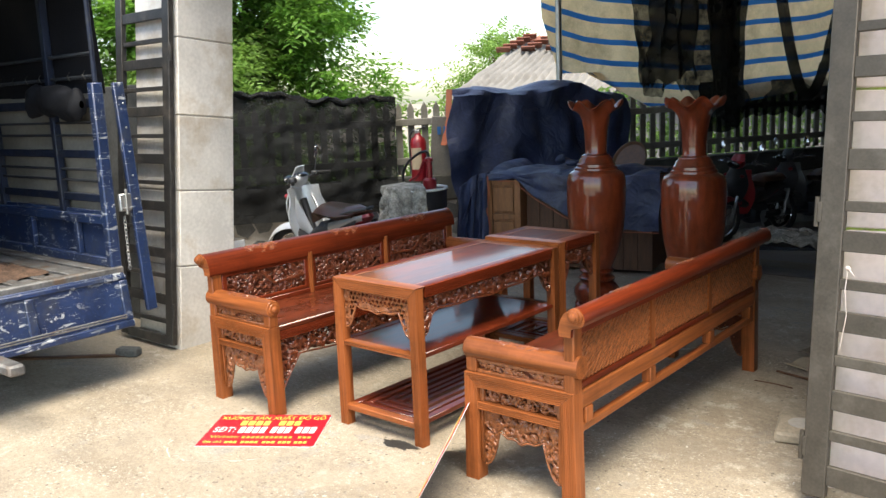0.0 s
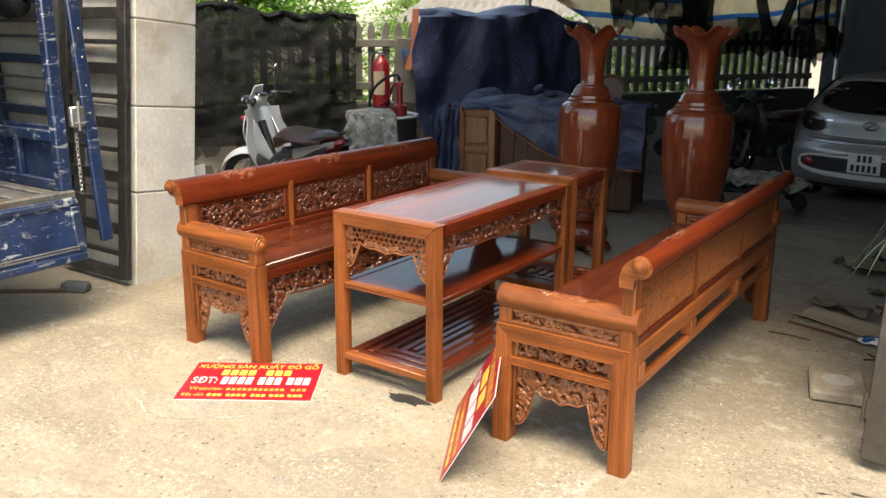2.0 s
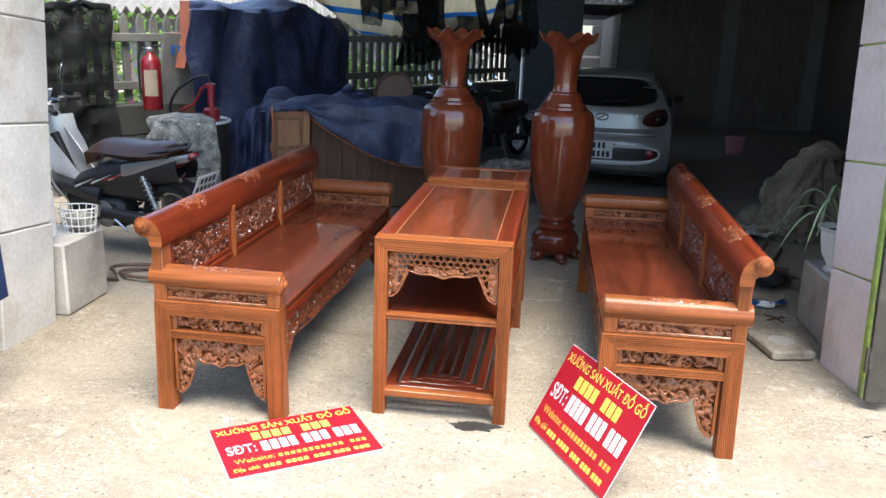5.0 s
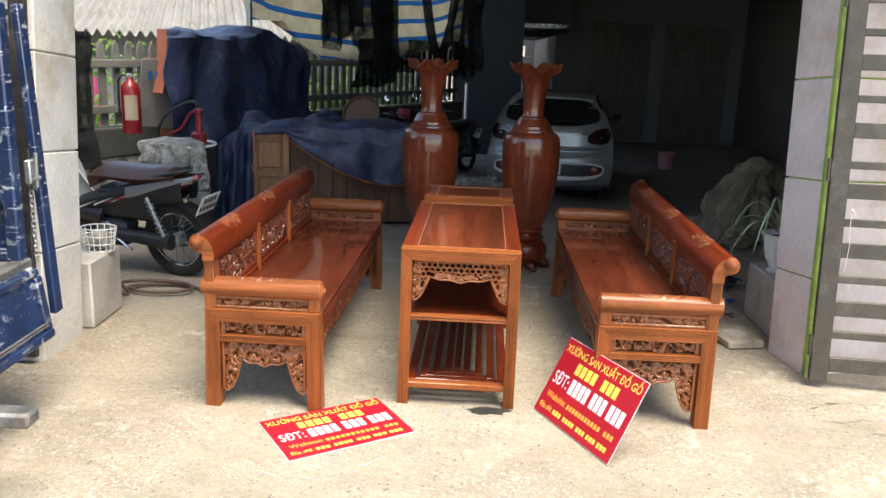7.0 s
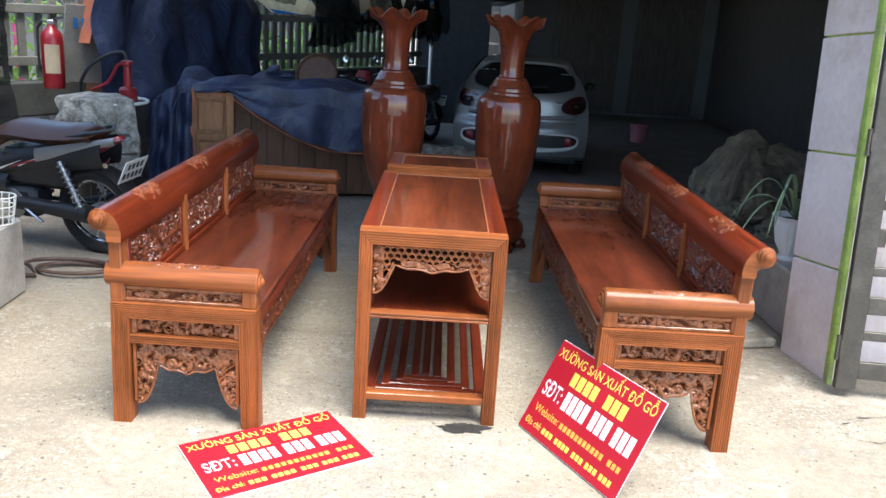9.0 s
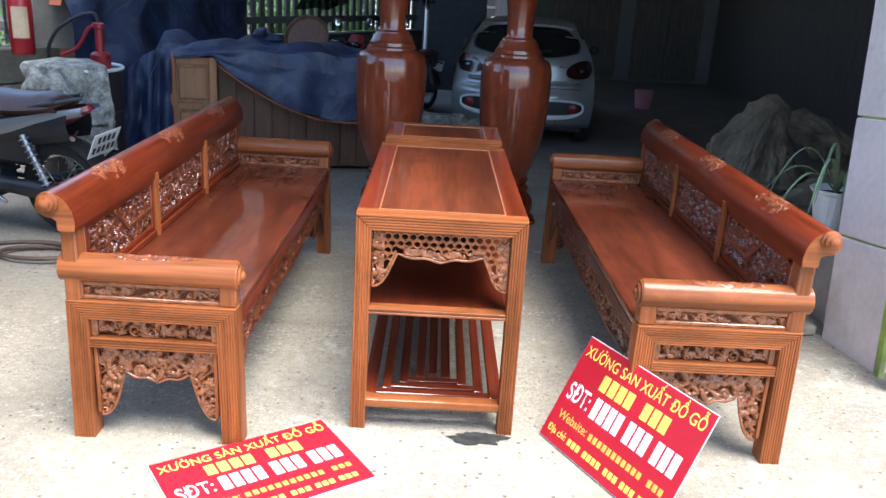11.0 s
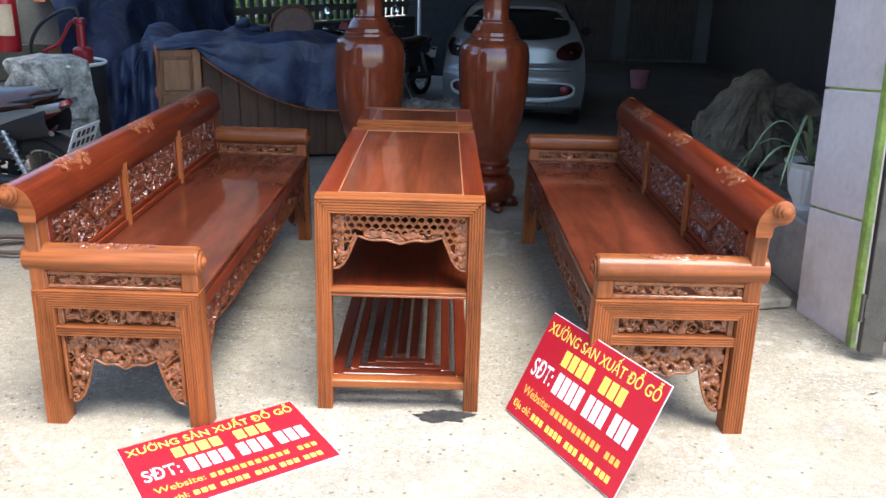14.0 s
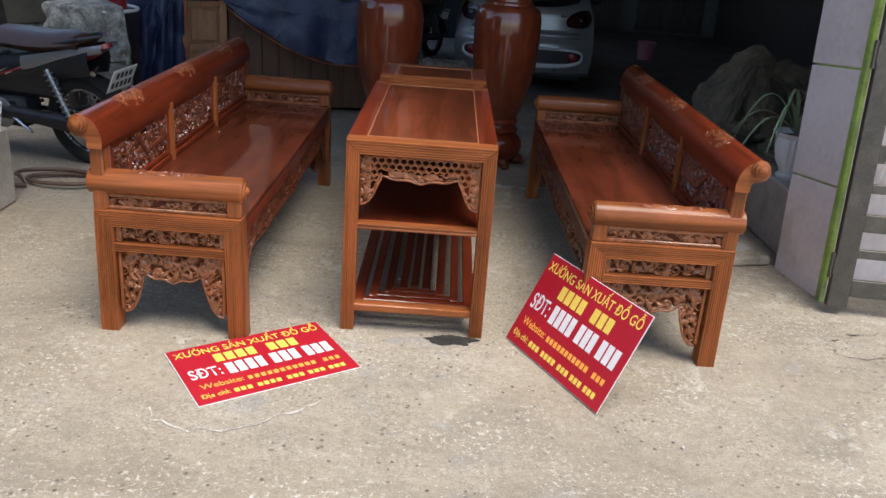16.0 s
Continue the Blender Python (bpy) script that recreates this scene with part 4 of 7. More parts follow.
# ---- tables ----
def table(place, name, label, w, l, h, shelf, rack, group):
    t = thing(name, place, label, "table", group)
    W, L = w / 2, l / 2
    lg = 0.055
    fr = 0.058
    for sx in (-1, 1):
        for s in (-1, 1):
            cx, cy = sx * (W - lg / 2 - 0.001), s * (L - lg / 2)
            m = M()
            m.prism(reed(lg, lg, 6), lambda u, v, ww, cx=cx, cy=cy, s=s, sx=sx: (cx + u + sx * 0.004 * (1 - ww / h), cy - s * v, ww), 0, h - 0.03, None, lambda u, v, sx=sx: sx * u * 0.9)
            part("leg", m, pale_z, t)
    # top: four reeded frame boards and a sunk panel
    for s in (-1, 1):
        m = M()
        m.prism(reed(fr, 0.075, 6), lambda u, v, ww, s=s: (ww, s * (L - 0.0375) - s * v, h - fr / 2 + u), -W + 0.03, W - 0.03, lambda u, v: -u * 1.0, lambda u, v: u * 1.0)
        part("top_rail", m, pale_x, t)
        m = M()
        m.prism(reed(fr, 0.075, 6), lambda u, v, ww, s=s: (s * (W - 0.0375) - s * v, ww, h - fr / 2 + u), -L + 0.075, L - 0.075)
        part("top_rail", m, wood_y, t)
    m = M()
    m.box(-W + 0.0785, W - 0.0785, -L + 0.0785, L - 0.0785, h - 0.03, h - 0.0015, 0.0015)
    part("tabletop", m, top_wood, t, "polished red plank top set in a frame")
    for s in (-1, 1):
        part("inlay_line", M().box(-W + 0.0745, W - 0.0745, s * (L - 0.0765) - 0.0025, s * (L - 0.0765) + 0.0025, h - 0.01, h + 0.0005, 0.0003), inlay, t)
        part("inlay_line", M().box(s * (W - 0.0765) - 0.0025, s * (W - 0.0765) + 0.0025, -L + 0.08, L - 0.08, h - 0.01, h + 0.0005, 0.0003), inlay, t)
    m = M()
    m.box(-W + 0.07, W - 0.07, -L + 0.07, L - 0.07, h - 0.045, h - 0.028, 0.002)
    part("underside", m, wood_y, t)
    top = h - fr
    for s in (-1, 1):
        apron(t, w - 2 * lg - 0.012, top - 0.006, 0.20, 0.075, lambda u, v, s=s: (u, s * (L - 0.026), v), (0, s, 0), 81, hexed=True, pale=True, deep=0.082, name="end_apron")
        if l > 0.6:
            apron(t, l - 2 * lg - 0.012, top - 0.006, 0.20, 0.085, lambda u, v, s=s: (s * (W - 0.026), u, v), (s, 0, 0), 83, deep=0.075, name="side_apron")
        else:
            apron(t, l - 2 * lg - 0.012, top - 0.006, 0.20, 0.075, lambda u, v, s=s: (s * (W - 0.026), u, v), (s, 0, 0), 85, deep=0.08, name="side_apron")
    if shelf:
        m = M()
        m.box(-W + 0.055, W - 0.055, -L + 0.05, L - 0.05, shelf - 0.02, shelf - 0.003, 0.002)
        sh = part("shelf", m, wood_y, t, "dark polished lower shelf")
        for s in (-1, 1):
            m = M()
            m.prism(reed(0.026, 0.05, 2), lambda u, v, ww, s=s: (ww, s * (L - 0.03) - s * v, shelf - 0.013 + u), -W + 0.038, W - 0.038)
            part("shelf_rail", m, pale_x, sh)
            m = M()
            m.box(s * (W - 0.035) - 0.024, s * (W - 0.035) + 0.024, -L + 0.056, L - 0.056, shelf - 0.026, shelf, 0.004)
            part("shelf_rail", m, wood_y, sh)
    z = rack
    for s in (-1, 1):
        m = M()
        m.box(-W + 0.03, W - 0.03, s * (L - 0.03) - 0.026, s * (L - 0.03) + 0.026, z - 0.032, z, 0.004)
        part("rack_rail", m, pale_x, t)
        m = M()
        m.box(s * (W - 0.06) - 0.024, s * (W - 0.06) + 0.024, -L + 0.056, L - 0.056, z - 0.028, z - 0.002, 0.003)
        part("rack_rail", m, wood_y, t)
    n = 3 if l > 0.6 else 2
    for i in range(1, n + 1):
        x = W - 0.06 - i * (W - 0.075) / (n + 0.55)
        e = L - 0.056 - i * 0.052
        for s in (-1, 1):
            m = M()
            m.box(s * x - 0.017, s * x + 0.017, -e, e, z - 0.026, z - 0.004, 0.003)
            part("slat", m, wood_y, t)
            m = M()
            m.box(-x - 0.017 - 0.045, x + 0.017 + 0.045, s * (e + 0.018) - 0.017, s * (e + 0.018) + 0.017, z - 0.027, z - 0.006, 0.003)
            part("slat", m, wood_x, t)
    m = M()
    m.box(-0.017, 0.017, -L + 0.24, L - 0.24, z - 0.026, z - 0.004, 0.003) if l > 0.6 else m.box(-0.017, 0.017, -0.06, 0.06, z - 0.026, z - 0.004, 0.003)
    part("slat", m, wood_y, t)
    return t


table(pose(-1.712, 4.825, 0, 0, 0, -1.3), "long_table", "tall red wooden table with carved aprons and slatted rack", 0.584, 1.275, 0.808, 0.47, 0.118, "")
table(pose(-1.688, 5.725, 0, 0, 0, -1.3), "side_table", "small carved red wooden table set against the long one", 0.565, 0.475, 0.826, 0, 0.20, "")


# ---- tall turned vases ----
def vase(place):
    t = thing("floor_vase", place, "tall turned reddish-brown wooden vase with a wavy lip, on the floor", "vase", "pair of tall wooden vases")
    body = [(0.115, 0.335), (0.125, 0.355), (0.152, 0.42), (0.18, 0.50), (0.203, 0.60), (0.217, 0.70), (0.226, 0.82), (0.229, 0.93), (0.227, 1.02), (0.218, 1.07), (0.205, 1.092), (0.185, 1.105), (0.165, 1.115), (0.163, 1.13), (0.15, 1.14), (0.148, 1.16), (0.132, 1.175), (0.125, 1.20), (0.112, 1.21), (0.108, 1.225), (0.088, 1.235), (0.082, 1.25), (0.084, 1.33), (0.092, 1.42), (0.107, 1.50), (0.13, 1.555), (0.165, 1.59), (0.195, 1.603), (0.203, 1.610), (0.197, 1.617), (0.165, 1.603), (0.122, 1.56), (0.1, 1.5), (0.08, 1.4), (0.06, 1.3)]
    def wave(r, z, a):
        k = max(0.0, min(1.0, (z - 1.45) / 0.15))
        return r * (1 + 0.05 * k * math.sin(6 * a)), z + 0.032 * k * math.sin(6 * a + 0.4)
    m = M().lathe(body, n=72, wave=wave)
    part("body", m, vase_wood, t)
    m = M().lathe([(0.10, 0.235), (0.135, 0.245), (0.142, 0.262), (0.13, 0.275), (0.112, 0.28), (0.108, 0.3), (0.128, 0.305), (0.134, 0.32), (0.125, 0.335), (0.10, 0.345)], n=40)
    part("collar", m, wood_z, t)
    m = M().lathe([(0.12, 0.05), (0.135, 0.055), (0.15, 0.07), (0.17, 0.10), (0.178, 0.14), (0.172, 0.18), (0.15, 0.21), (0.118, 0.235), (0.09, 0.245)], n=40)
    part("stand", m, wood_z, t, "dark turned stand")
    for i in range(5):
        a = i * 1.2566 + 0.3
        m = M().blob((0.145 * math.cos(a), 0.145 * math.sin(a), 0.042), (0.055, 0.048, 0.042), rot(0, 0, math.degrees(a)), 12, 8)
        m.blob((0.185 * math.cos(a), 0.185 * math.sin(a), 0.022), (0.026, 0.034, 0.022), rot(0, 0, math.degrees(a)), 10, 6)
        part("foot", m, wood_z, t)
    return t


vase_1 = vase(pose(-2.01, 7.03, 0, 0, 0, 10))
copy_thing(vase_1, pose(-1.2, 6.97, 0, 0, 0, 55))


# ---- signs ----
def lettering(words, size, parent, material, x, y, name="lettering", align='CENTER', squeeze=1.0, heavy=0.012):
    cu = bpy.data.curves.new(name, 'FONT')
    cu.body, cu.size, cu.align_x, cu.align_y = words, size, align, 'CENTER'
    cu.offset = size * heavy
    ob = bpy.data.objects.new(name, cu)
    scene.collection.objects.link(ob)
    me = bpy.data.meshes.new_from_object(ob.evaluated_get(bpy.context.evaluated_depsgraph_get()))
    bpy.data.objects.remove(ob)
    for v in me.vertices:
        v.co.x = v.co.x * squeeze + x
        v.co.y += y
        v.co.z = 0.0055
    me.materials.clear()
    me.materials.append(material)
    return part(name, me, material, parent)


def bars(parent, material, x0, x1, y, h, count, gap=0.22, name="writing_bar", skip=()):
    w = (x1 - x0) / count
    for i in range(count):
        if i in skip:
            continue
        m = M().box(x0 + w * (i + gap / 2), x0 + w * (i + 1 - gap / 2), y - h / 2, y + h / 2, 0.0052, 0.0062, 0.0002)
        part(name, m, material, parent, smooth=0)


def sign(place, label):
    t = thing("advertising_board", place, label, "sign", "pair of red signs")
    m = M().box(-0.31, 0.31, -0.2, 0.2, 0.0, 0.005, 0.0012)
    part("board", m, sign_red, t)
    m = M().box(-0.3125, 0.3125, -0.2025, 0.2025, -0.0005, 0.0022, 0.001)
    part("edging", m, sign_white, t, "pale cut edge")
    lettering("XƯỞNG SẢN XUẤT ĐỒ GỖ", 0.056, t, sign_yellow, 0, 0.150, squeeze=0.84)
    bars(t, sign_yellow, -0.165, 0.175, 0.083, 0.058, 8, 0.2, skip=(4,))
    lettering("SĐT:", 0.092, t, sign_white, -0.222, -0.006, squeeze=0.66)
    for x0, k in ((-0.146, 4), (0.028, 3), (0.163, 3)):
        bars(t, sign_white, x0, x0 + k * 0.0385, -0.006, 0.076, k, 0.22)
    lettering("Website:", 0.046, t, sign_orange, -0.19, -0.094, squeeze=0.95)
    bars(t, sign_orange, -0.10, 0.275, -0.098, 0.024, 15, 0.3, skip=(11,))
    lettering("Địa chỉ:", 0.036, t, sign_yellow, -0.235, -0.156, squeeze=0.95)
    for x0, k in ((-0.172, 3), (-0.085, 4), (0.028, 3), (0.112, 3), (0.196, 3)):
        bars(t, sign_yellow, x0, x0 + k * 0.024, -0.158, 0.024, k, 0.25)
    return t


def frame_from(o, u, v):
    u = Vector(u).normalized()
    n_ = u.cross(Vector(v)).normalized()
    v = n_.cross(u)
    m = Matrix((u, v, n_)).transposed().to_4x4()
    m.translation = o
    return m


sign(frame_from((-2.278, 3.888, 0.003), (0.52, 0.335, 0.0), (-0.335, 0.52, 0.012)), "red painted advertising board lying flat on the concrete floor")
P4, P3, P2, P1 = Vector((-1.325, 4.20, 0.006)), Vector((-1.04, 3.635, 0.006)), Vector((-0.865, 3.752, 0.34)), Vector((-1.165, 4.275, 0.375))
sign(frame_from((P1 + P2 + P3 + P4) / 4, P3 - P4, (P1 - P4) + (P2 - P3)), "red painted advertising board leaning against the bench leg")


# ---- ground ----
def ground():
    xs = [-300, -120, -50, -25, -14, -10] + [-9 + 0.75 * i for i in range(25)] + [11, 16, 26, 50, 120, 300]
    ys = [-300, -120, -50, -20, -8] + [-4 + 0.75 * i for i in range(34)] + [26, 40, 80, 150, 300]
    vs, fs = [], []
    for y in ys:
        for x in xs:
            k = max(0.0, min(1.0, (y - 8.3) / 2.4))
            out = max(0.0, min(1.0, (abs(x) - 9) / 3))
            vs.append((x, y, -0.26 * k * k * (3 - 2 * k) - 0.2 * out * (1 - k)))
    w = len(xs)
    for j in range(len(ys) - 1):
        for i in range(w - 1):
            fs.append((j * w + i, j * w + i + 1, (j + 1) * w + i + 1, (j + 1) * w + i))
    return single("ground", M().add(vs, fs), floor_mat, "dusty tan concrete yard floor with stains and cracks", "floor", kind="structure")


ground()


def carport_floor(u, v):
    y = 9.4 + v * 9.6
    k = max(0.0, min(1.0, (y - 8.3) / 2.4))
    return (-4.2 + u * 8.4 + (0.9 * v if u < 0.01 else 0), y, -0.26 * k * k * (3 - 2 * k) + 0.006)


# added sheet over the ground that carries the carport shade in its colour
single("floor", M().grid(carport_floor, 12, 30, 0.004), shade_floor, "worn carport floor, its deep shade put into a darker colour", "floor", kind="structure")


# ---- gate pillars: the yard slopes, so what stands plumb leans back from its floor ----
LEAN = -5.48


def pillar(name, x0, x1, y0, y1, joints, material, line, label, height=3.3, inset=0.012, turn=0.0):
    t = thing(name, pose(x0, y0, 0, LEAN) @ pose(0, 0, 0, 0, 0, turn), label, "pillar", kind="structure")
    x0, x1, d = 0.0, x1 - x0, y1 - y0
    part("core", M().box(x0 + inset, x1 - inset, inset, d - inset, -0.05, height, 0.004), line, t)
    zs = [-0.05] + joints + [height]
    for a, b in zip(zs, zs[1:]):
        part("facing_panel", M().box(x0, x1, 0, d, a + 0.005, b - 0.005, 0.005), material, t)
    return t


pillar("pillar_west", -4.52, -3.988, 4.526, 4.99, [0.60, 1.14, 1.67, 2.205, 2.74], concrete, plinth_m, "pale grey panelled gate pillar with stained lower part")
pillar("pillar_east", 0.26, 1.88, 4.836, 5.216, [0.555, 1.11, 1.68, 2.24, 2.8], pinkwall, lime, "pinkish panelled gate pillar with lime green joints", turn=9.9)
single("corner_strip", M().box(0.254, 0.281, -0.048, -0.003, -0.01, 3.3, 0.004), lime, "lime green painted corner strip on the pillar", "trim", kind="structure", place=pose(0, 4.836, 0, LEAN))
single("plinth_west", M().box(-4.5, -3.95, 5.06, 5.5, 0, 0.42, 0.012), plinth_m, "low grey rendered block beside the pillar", "plinth", kind="structure")
single("plinth_east", M().box(0.275, 1.2, 5.34, 5.95, 0, 0.375, 0.012), plinth_m, "low grey rendered block beside the pillar", "plinth", kind="structure")


# ---- gate leaves ----
def gate(name, hinge, ang, width, material, label, slats, hinges, post=0.085):
    t = thing(name, pose(hinge[0], hinge[1], 0, LEAN) @ pose(0, 0, 0, 0, 0, ang), label, "gate", kind="structure")
    part("gate_post", M().box(0, post, -0.02, 0.02, 0.04, 2.7, 0.004), material, t)
    part("gate_post", M().box(width - post, width, -0.02, 0.02, 0.04, 2.7, 0.004), material, t)
    for z, h in slats:
        part("gate_bar", M().box(post, width - post, -0.014, 0.014, z, z + h, 0.003), material, t)
    s = 1 if ang > 90 else -1
    for z in hinges:
        m = M()
        m.tube([(-0.011, s * 0.012, z - 0.06), (-0.011, s * 0.012, z + 0.06)], 0.010, 8)
        m.box(-0.004, 0.012, s * 0.020, s * 0.024, z - 0.04, z + 0.04, 0.002)
        part("hinge", m, material, t)
    return t


sl = [(0.03, 0.07)] + [(0.325 + 0.335 * i, 0.07) for i in range(7)] + [(0.187 + 0.331 * i, 0.03) for i in range(7)]
gate("gate_west", (-4.005, 4.484), 179, 0.70, gate_black, "black painted steel gate leaf with horizontal bars, beside the pillar", sl, (0.28, 1.225, 2.1))
sl = [(0.095, 0.082)] + [(0.409 + 0.32 * i, 0.082) for i in range(4)] + [(1.722 + 0.34 * i, 0.08) for i in range(3)] + [(0.283 + 0.308 * i, 0.042) for i in range(4)] + [(1.555 + 0.34 * i, 0.038) for i in range(4)]
gate("gate_east", (0.222, 4.66), -8, 1.5, gate_grey, "dull grey steel gate leaf with horizontal bars, swung open", sl, (0.24, 1.2, 2.1), post=0.095)

# ---- fence on a low stone wall ----
F0, F1 = Vector((-8.4, 3.9, 0)), Vector((-1.9, 14.6, 0))
FD = (F1 - F0).normalized()
FN = Vector((FD.y, -FD.x, 0))
FL = (F1 - F0).length


def fence_place(s, off=0.0, z=0.0):
    p = F0 + FD * s + FN * off
    return (p.x, p.y, z)


FANG = math.degrees(math.atan2(FD.y, FD.x))
t = thing("garden_fence", pose(F0.x, F0.y, 0, 0, 0, FANG), "grey concrete picket fence on a low stone wall", "fence", kind="structure")
part("wall_base", M().box(0, FL, -0.09, 0.09, -0.3, 0.5, 0.01), mortar, t)
part("beam", M().box(0, FL, -0.11, 0.11, 0.5, 0.80, 0.012), beam_m, t)
for z in (0.94, 1.40):
    part("rail", M().box(0, FL, -0.02, 0.02, z, z + 0.08, 0.006), cement, t)
s = 0.1
pk = None
while s < FL:
    if pk is None:
        m = M()
        m.prism([(-0.037, 0.82), (0.037, 0.82), (0.037, 1.6), (0.0, 1.67), (-0.037, 1.6)], lambda u, v, w: (u, w, v), 0.022, 0.055)
        pk = m.mesh("picket", cement)
    q = part("picket", pk, cement, t)
    q.location = (s, 0, 0)
    s += 0.152
    if int(s * 10) % 29 == 0:
        s += 0.02
rs_ = random.Random(5)
cells = []
for i in range(34):
    for j in range(2):
        cells.append((2.2 + i * 0.27 + (j % 2) * 0.13 + rs_.uniform(-0.05, 0.05), 0.12 + j * 0.26 + rs_.uniform(-0.03, 0.03)))
for s, z in cells:
    k = rs_.randint(5, 7)
    pts = []
    for j in range(k):
        a = 2 * math.pi * j / k + rs_.uniform(-0.25, 0.25)
        pts.append((s + 0.128 * rs_.uniform(0.82, 1.05) * math.cos(a), z + 0.125 * rs_.uniform(0.82, 1.05) * math.sin(a)))
    part("stone", M().prism(pts[::-1], lambda u, v, w: (u, w, v), -0.105, -0.085), stone_m, t)


# ---- house and roof that close the yard ----
pale_wall = mat("pale_passage_plaster", (0.62, 0.64, 0.66), 0.85, 0, 0.1, 2, 30, 0.1, dirt=(0.3, 0.28, 0.25), dirt_amount=0.25, dirt_scale=2.5)
single("wall_house_front", M().box(0.15, 8.0, 19.0, 19.25, -0.25, 4.2, 0.005), dark_wall, "grey house wall at the back of the carport, darkened for shade", "wall", kind="structure")
single("wall_house_side", M().box(0.15, 0.40, 19.253, 26.0, -0.25, 4.2, 0.005), pale_wall, "pale plastered side wall of the house passage", "wall", kind="structure")
# dimness on this wall is painted: it takes the dark door brown
single("wall_east", M().box(4.2, 4.4, 5.373, 19.0, -0.25, 4.2, 0.005), door_and_shaded_wall, "wall closing the carport, its shade put into a dark colour", "wall", kind="structure")
single("wall_gate_east", M().box(1.903, 8.0, 5.1, 5.3, 0, 3.3, 0.005), pinkwall, "pinkish boundary wall beside the gate", "wall", kind="structure")
single("wall_gate_west", M().box(-12.0, -4.53, 4.86, 5.0, 0, 1.9, 0.005), stone_m, "dark grey boundary wall behind the truck", "wall", kind="structure")
single("wall_passage", M().box(-2.0, -0.75, 15.9, 16.0, -0.3, 3.9, 0.005), truck_dark, "dark sheet wall beside the passage", "wall", kind="structure")
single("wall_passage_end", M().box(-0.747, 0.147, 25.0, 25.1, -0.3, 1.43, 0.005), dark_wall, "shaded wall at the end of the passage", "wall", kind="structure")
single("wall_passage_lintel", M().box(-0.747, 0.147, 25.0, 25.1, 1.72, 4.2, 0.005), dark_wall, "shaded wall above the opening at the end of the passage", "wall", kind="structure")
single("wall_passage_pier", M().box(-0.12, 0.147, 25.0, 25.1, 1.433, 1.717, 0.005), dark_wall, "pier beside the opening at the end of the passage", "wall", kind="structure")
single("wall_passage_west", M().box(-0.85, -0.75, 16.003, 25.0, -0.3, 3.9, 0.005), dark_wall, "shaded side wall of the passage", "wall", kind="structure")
# two added sheets keep sky light from leaking in round the passage roof
single("wall_passage_fascia", M().box(-0.747, 0.147, 16.5, 16.58, 2.16, 3.7, 0.005), truck_dark, "added dark sheet that blocks light above the passage mouth", "wall", kind="structure")
single("wall_passage_east", M().box(0.15, 0.20, 16.5, 18.997, 2.05, 3.75, 0.005), truck_dark, "added dark sheet that blocks stray light beside the passage roof", "wall", kind="structure")
single("passage_rail", M().box(-0.747, 0.147, 24.6, 24.66, 0.86, 0.92, 0.004), white_paint, "pale rail across the end of the passage", "rail", kind="structure")
sheet_clear = thin(mat("cloudy_roof_sheet", (0.5, 0.52, 0.54), 0.5, 0, 0.2, 3, 30, 0.1), 0.45)
single("ceiling_passage", M().grid(lambda u, v: (-0.747 + 0.894 * u, 16.62 + 4.4 * v, 2.14 - 0.09 * v + 0.02 * math.sin(u * 40)), 60, 8, 0.004), sheet_clear, "cloudy corrugated roof sheet over the passage", "ceiling", kind="structure")
for i in range(12):
    single("roof_batten", M().box(-0.747, 0.147, 16.9 + i * 0.66, 17.02 + i * 0.66, 2.02 - 0.013 * i, 2.09 - 0.013 * i, 0.004), truck_dark, "dark steel batten under the passage roof", "batten", "passage roof battens", kind="structure")
roof = M()
ro = [(-4.2, 4.4), (-4.35, 10.6), (-1.7, 15.9), (-0.75, 16.6), (0.15, 16.6), (0.15, 22.6), (4.4, 22.6), (4.4, 4.4)]
roof.add([(x, y, 3.35 + 0.02 * (y - 5)) for x, y in ro] + [(x, y, 3.42 + 0.02 * (y - 5)) for x, y in ro], [tuple(range(8)), tuple(range(15, 7, -1))] + [(i, i + 8, (i + 1) % 8 + 8, (i + 1) % 8) for i in range(8)])
single("ceiling", roof, sheet_grey, "grey sheet roof over the carport", "ceiling", kind="structure", smooth=0)


